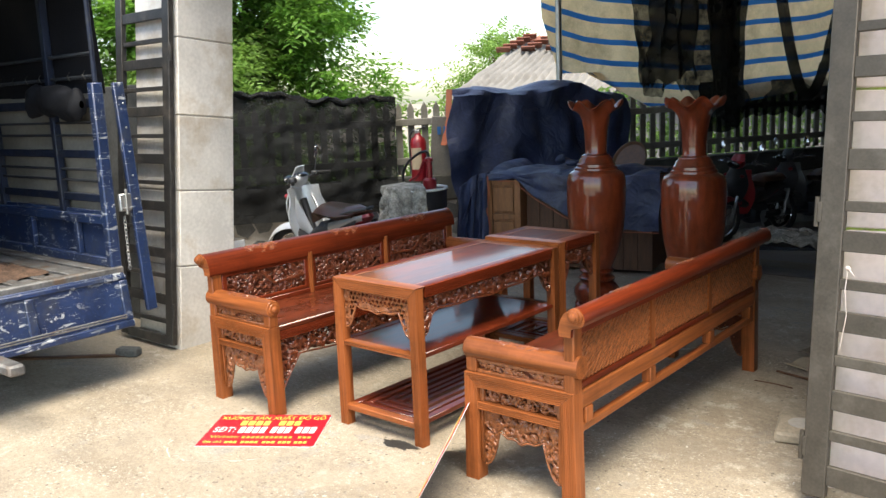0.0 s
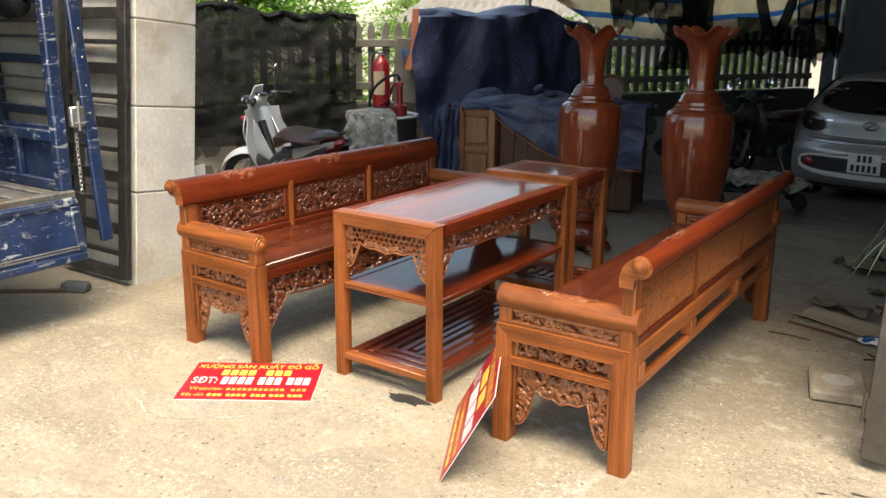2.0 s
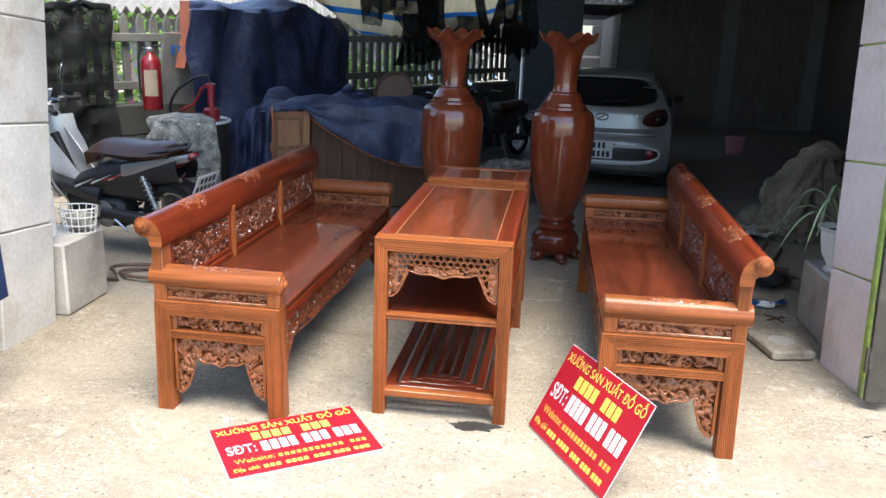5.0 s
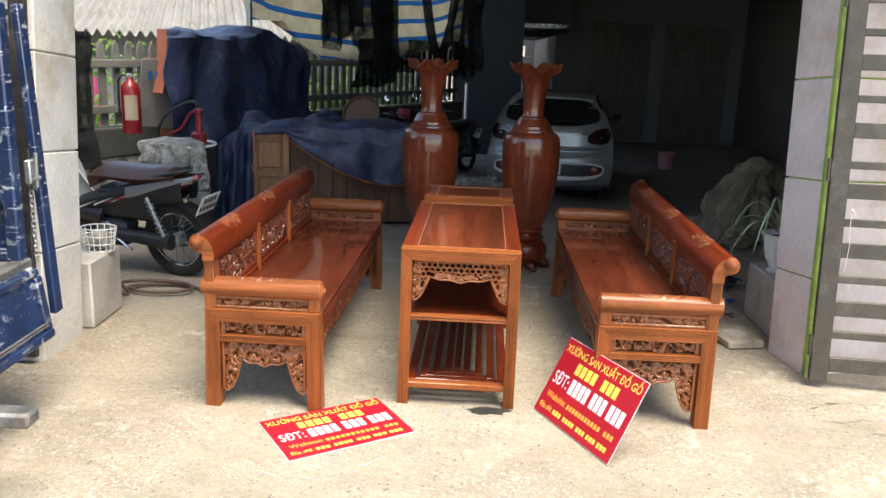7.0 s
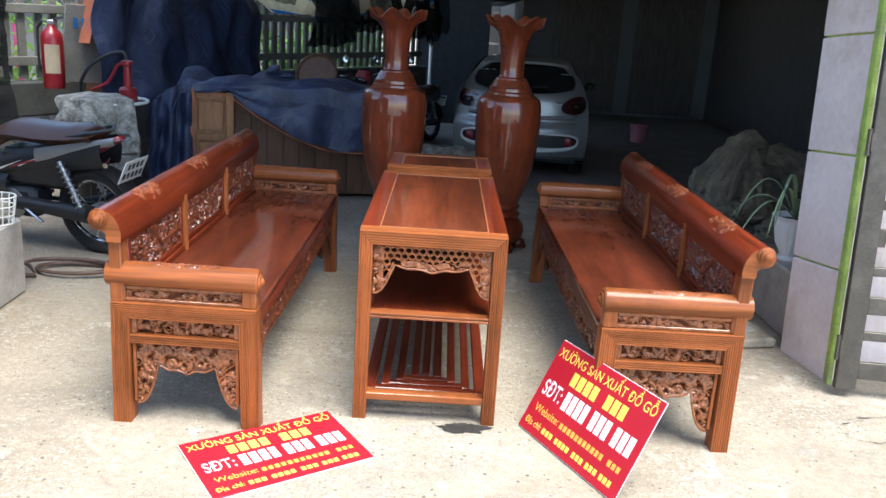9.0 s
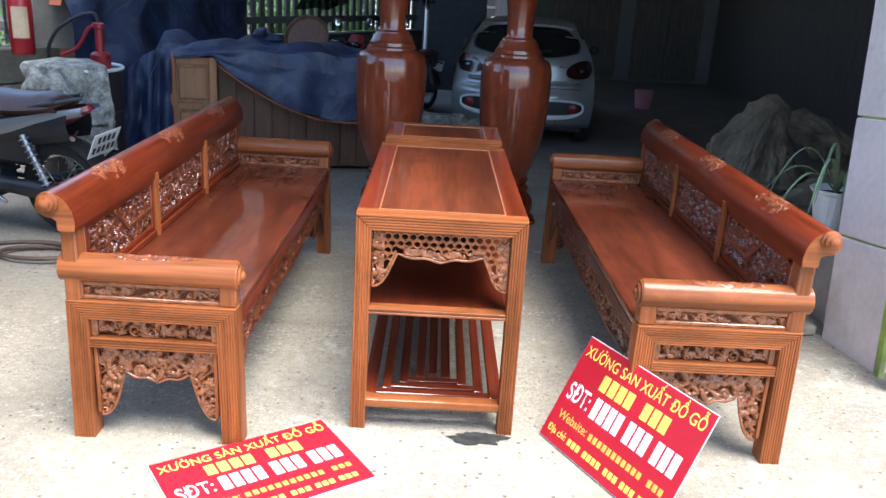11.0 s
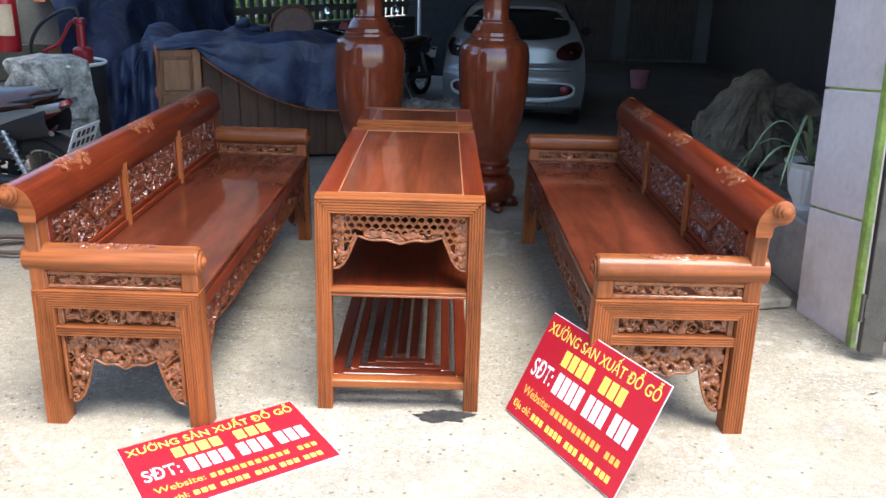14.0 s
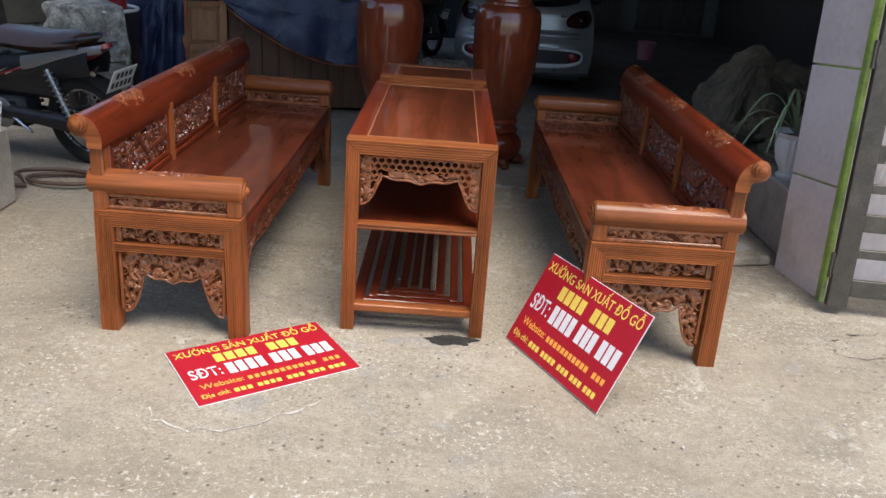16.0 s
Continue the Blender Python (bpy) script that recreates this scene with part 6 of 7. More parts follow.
        part("lower_cowl", M().grid(lambda u, v, s=s: (-0.50 + 0.55 * u, s * (0.10 + 0.045 * math.sin(v * math.pi)), 0.47 - 0.13 * u + v * (0.10 + 0.05 * u)), 12, 6, 0.008), black_plastic, t)
        part("inner_panel", M().grid(lambda u, v, s=s: (-0.43 + 0.33 * u, s * (0.085 - 0.02 * u + 0.02 * math.sin(v * math.pi)), 0.52 - 0.10 * u + v * (0.34 - 0.28 * u)), 10, 8, 0.008), shell, t)
        if one_mirror and s < 0:
            continue
        mir = part("mirror_stalk", M().tube([(-0.41, s * 0.2, 1.04), (-0.40, s * 0.24, 1.14), (-0.41, s * 0.27, 1.2)], 0.006, 6), black_plastic, t)
        part("mirror", M().blob((-0.41, s * 0.28, 1.225), (0.014, 0.045, 0.062), rot(0, 15, 10), 14, 9), chrome, mir)
    part("main_tube", M().tube([(-0.44, 0, 0.82), (-0.3, 0, 0.52), (0.0, 0, 0.42), (0.4, 0, 0.6)], 0.035, 10), black_plastic, t)
    part("engine", M().box(-0.18, 0.22, -0.10, 0.10, 0.2, 0.42, 0.04), truck_dark, t)
    part("gear_cover", M().lathe([(0.0, -0.012), (0.085, -0.012), (0.1, 0.0), (0.085, 0.012), (0.0, 0.014)], (0.06, -0.11, 0.3), 20, rot(90, 0, 0)), steel, t)
    part("tool_box", M().box(0.0, 0.5, -0.10, 0.10, 0.42, 0.66, 0.03), black_plastic, t)
    part("kick_lever", M().tube([(0.15, -0.13, 0.3), (0.3, -0.15, 0.22), (0.36, -0.2, 0.24)], 0.01, 6), chrome, t)
    part("cylinder", M().box(-0.34, -0.16, -0.06, 0.06, 0.28, 0.40, 0.02), truck_dark, t)
    part("exhaust", M().tube([(-0.2, 0.11, 0.25), (0.2, 0.13, 0.22), (0.75, 0.15, 0.36)], 0.04, 10, rs=[0.02, 0.03, 0.045]), truck_dark, t)
    part("chain_case", M().tube([(0.06, -0.10, 0.31), (0.3, -0.10, 0.30), (0.64, -0.10, 0.29)], 0.05, 12, rs=[0.05, 0.045, 0.06]), black_plastic, t)
    def saddle(u, v):
        x = -0.04 + u * 0.74
        w = 0.12 + 0.03 * math.sin(u * math.pi)
        h = 0.765 + 0.05 * u + 0.010 * math.sin(u * math.pi * 2 + 0.5)
        a = (2 * v - 1)
        return (x, a * w, h - 0.03 + 0.075 * (1 - abs(a) ** 3.5) * min(1, (6 * u) ** 0.5, (6 * (1 - u)) ** 0.5))
    part("seat", M().grid(saddle, 24, 14, 0.09), seat_brown, t, "dark brown vinyl seat")
    part("grab_rail", M().tube([(0.45, 0.12, 0.76), (0.72, 0.11, 0.82), (0.80, 0, 0.83), (0.72, -0.11, 0.82), (0.45, -0.12, 0.76)], 0.012, 8), black_plastic, t)
    tail = part("tail_lamp", M().grid(lambda u, v: (0.70 + 0.17 * v - 0.05 * (2 * u - 1) ** 2, (2 * u - 1) * (0.085 - 0.02 * v), 0.665 + 0.10 * v + 0.01 * math.sin(u * math.pi)), 12, 8, 0.03), red_paint, t, "red tail lamp lens")
    for s in (-1, 1):
        part("rear_indicator", M().tube([(0.80, s * 0.06, 0.66), (0.83, s * 0.15, 0.64)], 0.012, 8, rs=[0.006, 0.017]), chrome, tail)
    def guard(u, v):
        a = radians(120 - 110 * u)
        return (0.62 + 0.32 * math.cos(a), (2 * v - 1) * 0.07, 0.285 + 0.32 * math.sin(a) - 0.02 * (2 * v - 1) ** 2)
    part("rear_fender", M().grid(guard, 12, 6, 0.006), black_plastic, t)
    q = rot(0, 28, 0)
    plate = part("number_plate", M().box(0.91, 0.916, -0.11, 0.11, 0.51, 0.67, 0.002, q), white_paint, t)
    for r_, z in ((0, 0.62), (1, 0.56)):
        for i in range(4 + r_):
            y = (i - (3 + r_) / 2) * 0.04
            part("writing_bar", M().box(0.914 + (z - 0.59) * 0.53, 0.92 + (z - 0.59) * 0.53, y - 0.011, y + 0.011, z - 0.02, z + 0.02, 0.001, q), black_plastic, plate)
    part("side_stand", M().tube([(0.0, -0.1, 0.26), (-0.02, -0.24, 0.0)], 0.011, 6), steel, t)
    turn = Matrix.Translation((-0.46, 0, 0)) @ Matrix.Rotation(radians(steer), 4, 'Z') @ Matrix.Translation((0.46, 0, 0))
    for q in t.children:
        if q.name.split(".")[0] in ("front_wheel", "fork_leg", "front_fender", "handlebar_cover", "handlebar", "grip", "brake_lever", "mirror_stalk"):
            q.matrix_basis = turn
    return t


bike_ang = math.degrees(math.atan2(6.28 - 6.62, -3.82 - -4.9))
b1 = motorbike(pose(-4.42, 6.48, 0, 5, 0, bike_ang), "black and white motorbike with a brown seat, parked by the fence", striped_grey, sign_red, seat=True, steer=34, one_mirror=True)
b2 = motorbike(pose(-2.55, 12.3, -0.26, 4, 0, 75), "red motorbike parked in the shade under the carport", red_paint, red_paint, cowl=black_plastic)
b3 = motorbike(pose(-2.0, 13.2, -0.26, -4, 0, 60), "dark motorbike parked beside another under the carport", black_plastic, red_paint)


# ---- covered stacks of furniture ----
def wob(x, y, z, s, a):
    return a * noise.noise(Vector((x * s, y * s, z * s)))


A0, B0 = Vector((-4.74, 8.74, 0)), Vector((-3.85, 11.2, 0))
AB = B0 - A0
ABn = Vector((AB.y, -AB.x, 0)).normalized()
t = thing("covered_stack", pose(0, 0, 0), "tall stack of furniture under a dark blue tarpaulin by the fence", "covered furniture")
def tall(u, v):
    # over the top and down the yard side
    top = 1.74 + 0.07 * math.exp(-((u - 0.62) / 0.14) ** 2) - 0.62 * max(0.0, u - 0.72) ** 1.4 + 0.012 * math.sin(u * 11)
    p = A0 + AB * u
    if v < 0.35:
        k = v / 0.35
        q = p - ABn * (0.75 * min(1.0, 0.12 + 3 * u) * (1 - k))
        z = top + 0.05 * math.sin(k * 3) + wob(q.x, q.y, k, 3, 0.05)
    else:
        k = (v - 0.35) / 0.65
        fold = 0.05 * math.sin(u * 21 + 2 * math.sin(k * 3)) * k
        q = p + ABn * (0.03 + 0.28 * k ** 1.5 + fold + wob(u * 5, k * 3, 0, 1.3, 0.10))
        q = q - AB.normalized() * (0.17 * math.sin(min(1.0, k * 1.25) * math.pi) * math.exp(-u * 7))
        z = top * (1 - k) - 0.1 * k
    q = q + ABn * wob(u * 14, v * 9, 2, 1.0, 0.035)
    return (q.x, q.y, z)
part("tarpaulin", M().grid(tall, 110, 64, 0.004), tarp_blue, t)
def hem(u, v):
    p = A0 + ABn * (0.02 - 0.12 * v) - AB.normalized() * (0.012 + 0.004 * math.sin(u * 7) + 0.10 * u * u)
    return (p.x, p.y, 1.80 - 0.62 * u)
part("orange_hem", M().grid(hem, 10, 4, 0.004), tarp_orange, t, "orange inner side of the tarpaulin")
for u in (0.32, 0.76):
    p = A0 + AB * u - ABn * 0.38
    part("stacked_cabinet", M().box(-0.30, 0.30, -0.5, 0.5, 0, 1.5, 0.01).mesh("stacked_cabinet", old_wood), old_wood, t).matrix_world = pose(p.x, p.y, 0, 0, 0, math.degrees(math.atan2(AB.y, AB.x)) - 90)

C0, C1 = Vector((-3.72, 7.93, 0)), Vector((-2.15, 8.3, 0))
CD = (C1 - C0)
CN = Vector((CD.y, -CD.x, 0)).normalized()
cang = math.degrees(math.atan2(CD.y, CD.x))
t = thing("old_cabinet", pose(C0.x, C0.y, 0, 0, 0, cang), "brown wooden cabinet lying under a blue tarpaulin", "cabinet")
ln = CD.length
part("carcass", M().box(0.02, 0.355, 0.02, 0.75, 0.02, 0.88, 0.008), cabinet_wood, t)
part("carcass", M().box(0.358, ln, 0.17, 0.75, 0.02, 0.88, 0.008), old_wood, t)
for a, b in ((0.0, 0.06), (0.30, 0.36)):
    part("stile", M().box(a, b, -0.012, 0.024, 0.02, 0.9, 0.004), cabinet_wood, t)
for z in (0.02, 0.5, 0.84):
    part("rail", M().box(0.062, 0.298, -0.008, 0.022, z, z + 0.055, 0.003), cabinet_wood, t)
for z, h in ((0.08, 0.40), (0.56, 0.26)):
    part("panel", M().box(0.078, 0.282, -0.002, 0.02, z + 0.02, z + h, 0.012), cabinet_wood, t)
for i in range(9):
    a = 0.366 + i * (ln - 0.37) / 9
    part("plank", M().box(a, a + (ln - 0.37) / 9 - 0.004, 0.150 + 0.004 * (i % 2), 0.172, 0.02, 0.88, 0.003), old_wood, t)
def low_cover(u, v):
    p = C0 + CD * (-0.14 + 1.2 * u)
    k = max(0.0, min(1.0, (u - 0.28) / 0.5))
    front = 0.045 + 0.46 * (1 - (1 - k) ** 1.7)
    if v < 0.6:
        k = v / 0.6
        q = p - CN * (0.9 * (1 - k))
        z = 0.955 + wob(q.x, q.y, 0, 2.7, 0.09) + 0.03 * math.sin(u * 17 + k * 4) - (0.8 * max(0, 0.09 - u) / 0.09) * 0.5
    else:
        k = (v - 0.6) / 0.4
        fold = 0.02 * math.sin(u * 33) * k
        q = p + CN * (0.035 + 0.03 * k + fold)
        z = 0.95 + wob(p.x, p.y, 0, 2.7, 0.06) - k * front - (0.8 * max(0, 0.09 - u) / 0.09) * 0.5
    return (q.x, q.y + wob(u * 9, v * 6, 4, 1.0, 0.03), z + wob(u * 9, v * 7, 9, 1.0, 0.022) + 0.012 * abs(noise.noise(Vector((u * 15, v * 9, 2)))))
low_tarp = thing("blue_tarpaulin", pose(0, 0, 0), "creased dark blue tarpaulin thrown over the cabinet", "tarpaulin")
part("sheet", M().grid(low_cover, 110, 70, 0.004), tarp_blue, low_tarp)
def corner_fall(u, v):
    p = C0 + CD.normalized() * (-0.27 + 0.30 * u - 0.05 * v * (1 - u)) + CN * (0.05 + 0.03 * math.sin(u * 15 + v * 2) * (0.4 + v) + wob(u * 5, v * 5, 3, 1.0, 0.04))
    return (p.x, p.y, 0.955 * (1 - v) + 0.01 - 0.16 * (1 - u) ** 2 * (1 - v))
single("tarpaulin_fall", M().grid(corner_fall, 34, 40, 0.004), tarp_blue, "dark blue tarpaulin bunched at the cabinet's corner", "tarpaulin")
single("orange_hem", M().grid(lambda u, v: tuple(C0 + CD.normalized() * (0.028 + 0.016 * u + 0.01 * math.sin(v * 9)) + CN * (0.045 + 0.012 * math.sin(v * 14)) + Vector((0, 0, 0.93 - 0.62 * v))), 2, 24, 0.003), tarp_orange, "orange inner hem of the tarpaulin beside the cabinet", "tarpaulin")
def left_fall(u, v):
    p = C0 - CD.normalized() * (0.06 + 0.10 * v + 0.03 * math.sin(u * 12) * v) + CN * (0.1 - 0.9 * u)
    return (p.x, p.y, 0.93 * (1 - v) + 0.02)
single("tarpaulin_fall", M().grid(left_fall, 16, 18, 0.004), tarp_blue, "dark blue tarpaulin hanging to the floor beside the cabinet", "tarpaulin")
m = M()
m.grid(lambda u, v: (C0.x + CD.x * (0.1 + 0.96 * u) + CN.x * (0.085 + 0.01 * math.sin(u * 33)), C0.y + CD.y * (0.1 + 0.96 * u) + CN.y * (0.085 + 0.01 * math.sin(u * 33)), 0.945 - 0.05 - 0.46 * (1 - (1 - max(0.0, min(1.0, (u * 0.8 - 0.08) / 0.5))) ** 1.7) + v * 0.010 - 0.012), 60, 1, 0.003)
part("hem", m, tarp_orange, low_tarp, "orange hem along the lower edge")
m = M()
for i in range(5):
    a = i * 0.9
    m.blob((-3.05 + 0.06 * math.cos(a), 8.35 + 0.05 * math.sin(a), 1.03 + 0.012 * i), (0.075, 0.04, 0.026), rot(10 * i, 8 * i, 40 * i), 10, 6)
single("crumpled_cloth", m, tarp_blue, "crumpled dark blue cloth lying on the tarpaulin", "cloth")
single("woven_tray", M().lathe([(0.0, 0.0), (0.19, 0.0), (0.21, 0.03), (0.2, 0.035), (0.18, 0.012), (0.0, 0.012)], (0, 0, 0), 28), old_wood, "tan woven tray leaning behind the tarpaulin", "tray", place=pose(-2.86, 9.35, 0.98, 62, 0, -10))
tk = thing("tray_stand", pose(-3.0, 9.6, -0.1), "wooden crate in the shade behind the cabinet", "crate")
part("crate_body", M().box(-0.4, 0.4, -0.2, 0.3, -0.1, 0.98, 0.01), old_wood, tk)


# ---- drum, pump and extinguisher ----
t = thing("oil_drum", pose(-4.18, 7.42, 0), "black steel oil drum with a white rim beside the motorbike", "drum")
part("drum_body", M().lathe([(0.0, 0.0), (0.285, 0.0), (0.29, 0.02), (0.285, 0.04), (0.283, 0.27), (0.292, 0.285), (0.283, 0.3), (0.283, 0.55), (0.292, 0.565), (0.283, 0.58), (0.285, 0.83), (0.24, 0.835), (0.0, 0.83)], n=36), black_plastic, t)
part("drum_rim", M().tube([(0.29 * math.cos(a), 0.29 * math.sin(a), 0.845) for a in [2 * math.pi * i / 36 for i in range(36)]], 0.012, 8, closed=True), white_paint, t)
def bag(u, v):
    a = radians(-148 + 112 * u)
    r = 0.325 + 0.03 * math.sin(u * 15) * v + wob(u * 6, v * 5, 0, 1.1, 0.05) + wob(u * 17, v * 14, 3, 1.0, 0.025)
    if v < 0.25:
        k = v / 0.25
        r = 0.12 + (r - 0.12) * k
        z = 0.875 + 0.03 * (1 - k)
    else:
        k = (v - 0.25) / 0.75
        z = 0.875 - k * (0.53 + 0.06 * math.sin(u * 9) + 0.03 * math.sin(u * 25))
        r += 0.05 * k
    return (-4.18 + r * math.cos(a), 7.42 + r * math.sin(a), z)
single("cement_sack", M().grid(bag, 64, 50, 0.008), cement_bag, "dusty grey paper sack draped over the drum", "sack")
t = thing("hand_pump", pose(-4.02, 7.42, 0.835), "red hand pump with a black hose on the drum", "pump")
part("pump_body", M().lathe([(0.0, 0.0), (0.06, 0.0), (0.065, 0.02), (0.065, 0.1), (0.05, 0.115), (0.03, 0.12), (0.028, 0.27), (0.04, 0.28), (0.04, 0.31), (0.0, 0.32)], n=20), red_paint, t)
part("pump_handle", M().tube(curve([(0, 0, 0.3), (-0.07, 0, 0.27), (-0.16, 0.02, 0.14), (-0.28, 0.03, 0.08)]), 0.013, 8), red_paint, t)
part("hose", M().tube(curve([(0.0, 0.0, 0.32), (-0.03, 0, 0.37), (-0.14, 0, 0.345), (-0.28, 0.0, 0.25), (-0.36, 0.02, 0.12), (-0.35, 0.04, 0.04), (-0.26, 0.04, 0.03)]), 0.013, 8), black_plastic, t)
t = thing("fire_extinguisher", pose(-5.0, 8.42, 0.80), "red fire extinguisher standing on the fence wall", "extinguisher")
part("cylinder", M().lathe([(0.0, 0.0), (0.085, 0.0), (0.09, 0.02), (0.09, 0.42), (0.075, 0.47), (0.04, 0.5), (0.03, 0.53), (0.0, 0.53)], n=28), red_paint, t)
part("paper_label", M().grid(lambda u, v: (0.0925 * math.cos(radians(-110 + 80 * u)), 0.0925 * math.sin(radians(-110 + 80 * u)), 0.13 + 0.24 * v), 10, 2), cardboard, t, "pale paper label")
part("valve", M().box(-0.03, 0.03, -0.02, 0.02, 0.53, 0.57, 0.006), steel, t)
part("lever", M().box(-0.02, 0.11, -0.012, 0.012, 0.575, 0.59, 0.004, rot(0, -14, 0)), black_plastic, t)
part("hose", M().tube([(-0.03, 0, 0.55), (-0.075, 0, 0.56), (-0.115, 0, 0.5), (-0.12, 0, 0.4), (-0.115, -0.01, 0.15)], 0.011, 8), black_plastic, t)
t = thing("leaning_signboard", pose(-4.99, 8.66, 0.82, 0, 0, 40), "pale board with faded blue script leaning on the fence", "sign")
part("board", M().box(-0.02, 0.36, -0.01, 0.01, 0.0, 0.68, 0.004, rot(8, 4, 0)), faded_board, t)
for i in range(3):
    part("writing_bar", M().box(0.06 + i * 0.07, 0.10 + i * 0.07, -0.062, -0.054, 0.48, 0.57, 0.002), stripe_blue, t)
single("pink_tube", M().tube([(0, 0, -0.1), (0.01, 0, 0.6), (0, 0, 1.24)], 0.036, 10), pink_m, "bright pink plastic tube standing behind the fence", "tube", place=pose(-6.22, 10.36, 0))


# ---- nets and striped sheet ----
def net_material():
    m = mat("black_shade_net", (0.012, 0.013, 0.014), 0.8, 0, 0.3, 6, 60, 0)
    nt = m.node_tree
    b = nt.nodes["Principled BSDF"]
    tc = nt.nodes.new("ShaderNodeTexCoord")
    v = nt.nodes.new("ShaderNodeTexNoise")
    v.inputs["Scale"].default_value, v.inputs["Detail"].default_value, v.inputs["Roughness"].default_value = 4.0, 12, 0.72
    mr = nt.nodes.new("ShaderNodeMapRange")
    mr.inputs[1].default_value, mr.inputs[2].default_value, mr.inputs[3].default_value, mr.inputs[4].default_value = 0.35, 0.6, 0.86, 0.985
    nt.links.new(tc.outputs["Object"], v.inputs[0])
    nt.links.new(v.outputs[0], mr.inputs[0])
    nt.links.new(mr.outputs[0], b.inputs["Alpha"])
    b.inputs["Specular IOR Level"].default_value = 0.1
    return m


net = net_material()
torn_net = net_material()
for q in torn_net.node_tree.nodes:
    if q.type == 'MAP_RANGE' and abs(q.inputs[3].default_value - 0.86) < 1e-4:
        q.inputs[3].default_value, q.inputs[4].default_value = 0.70, 0.98
loose_net = net_material()
for q in loose_net.node_tree.nodes:
    if q.type == 'MAP_RANGE' and abs(q.inputs[3].default_value - 0.86) < 1e-4:
        q.inputs[3].default_value, q.inputs[4].default_value = 0.55, 0.92
def fence_net(u, v):
    s = 0.2 + u * 5.3
    top = 1.79 + 0.10 * math.exp(-((u - 0.70) / 0.09) ** 2) - 0.05 * u + wob(u * 9, 0, 3, 1.0, 0.07) + wob(u * 31, 0, 3, 1.0, 0.05)
    z = 0.42 + v * (top - 0.42)
    o = 0.13 + 0.08 * (1 - v) + wob(u * 16, v * 1.2, 0, 1.0, 0.10) + wob(u * 40, v * 5, 0, 1.0, 0.04) + 0.05 * abs(noise.noise(Vector((u * 9 + v * 4, v * 7 - u * 6, 3)))) + 0.03 * abs(noise.noise(Vector((u * 24 - v * 9, v * 14, 8))))
    return fence_place(s, o, z)
single("shade_net", M().grid(fence_net, 200, 40), net, "black shade net hung over the fence", "net")
def net_roll(u, v):
    s = 0.2 + u * 5.3
    top = 1.76 + 0.10 * math.exp(-((u - 0.70) / 0.09) ** 2) - 0.05 * u + wob(u * 9, 0, 3, 1.0, 0.07) + wob(u * 31, 0, 3, 1.0, 0.05)
    a = v * 2 * math.pi
    r = 0.035 + 0.025 * noise.noise(Vector((u * 60, 2, math.cos(a)))) + 0.02 * noise.noise(Vector((u * 25, math.sin(a) * 2, 5)))
    return fence_place(s, 0.10 + 1.6 * r * math.cos(a), top + r * math.sin(a))
single("rolled_net", M().grid(net_roll, 160, 10), net, "black shade net rolled along the top of the fence", "net")

S0 = (10.25 - F0.y) / FD.y
t = thing("striped_sheet", pose(0, 0, 0), "cream plastic sheet with blue stripes hung from the roof edge", "sheet")
def sheet_low(u):
    """Height of the sheet's lower edge along the fence."""
    if u < 0.42:
        return 1.95 - 0.45 * max(0.0, min(1.0, (u - 0.10) / 0.17))
    return 1.50 + 0.15 * min(1.0, (u - 0.42) / 0.5) + 0.05 * math.sin(u * 9)


for k in range(10):
    z1 = 3.50 - k * 0.26
    for blue in (0, 1):
        a, b = (z1 - 0.192, z1) if not blue else (z1 - 0.26, z1 - 0.192)
        def strip(u, v, a=a, b=b):
            z = a + v * (b - a)
            s = S0 + 0.02 + u * 5.3 + 0.30 * max(0.0, 2.6 - z) * (1 - u) ** 6
            sag = -0.34 * math.sin(min(1.0, u * 1.1) * math.pi * 0.9) + 0.16 * u - 0.03 * math.sin(u * 17)
            o = 0.085 + 0.03 * math.sin(u * 19 + z * 1.5) + wob(u * 22, z * 2, 1, 1.0, 0.05)
            return fence_place(s, o, max(sheet_low(u), z + sag + 0.03 * math.sin(u * 12 + 2)))
        part("blue_stripe" if blue else "cream_band", M().grid(strip, 90, 3), stripe_blue if blue else stripe_m, t)
def hung(u0, u1, z0, z1, off, seed):
    def fn(u, v):
        s = S0 + (u0 + u * (u1 - u0)) * 4.7
        z = z0 + v * (z1 - z0) + 0.12 * math.sin(u * 5 + seed) * (1 - v)
        s += 0.25 * (1 - v) * (0.5 - u) * math.sin(seed) + wob(v * 4, u * 2, seed, 1.0, 0.10)
        z += (wob(u * 5, seed, 2, 1.0, 0.22) + wob(u * 19, seed, 2, 1.0, 0.08)) * (1 - v)
        return fence_place(s, off + 0.09 * math.sin(u * 18 + seed + v) + 0.05 * math.sin(v * 6 + seed), z)
    return M().grid(fn, 60, 40)
single("shade_net", hung(0.23, 0.60, 1.68, 3.5, 0.30, 1.0), torn_net, "black shade net hanging in front of the striped sheet", "net")
single("shade_net", hung(0.47, 0.60, 1.3, 3.5, 0.38, 2.0), net, "black shade net hanging doubled below the roof", "net")
single("shade_net", hung(0.30, 0.42, 1.75, 3.5, 0.40, 4.0), loose_net, "black shade net hanging doubled below the roof", "net")
single("shade_net", hung(0.92, 1.08, 1.3, 3.5, 0.42, 3.0), loose_net, "black shade net hanging beside the striped sheet", "net")
single("shade_net", hung(0.50, 1.16, 1.22, 1.78, 0.14, 5.0), net, "black shade net tied along the fence top", "net")
m = M().tube([fence_place(S0 + 4.7 * (0.70 + 0.22 * u), 0.45, 2.9 - 1.35 * math.sin(u * math.pi)) for u in [i / 16 for i in range(17)]], 0.07, 8)
single("net_swag", m, loose_net, "twisted swag of black shade net", "net")
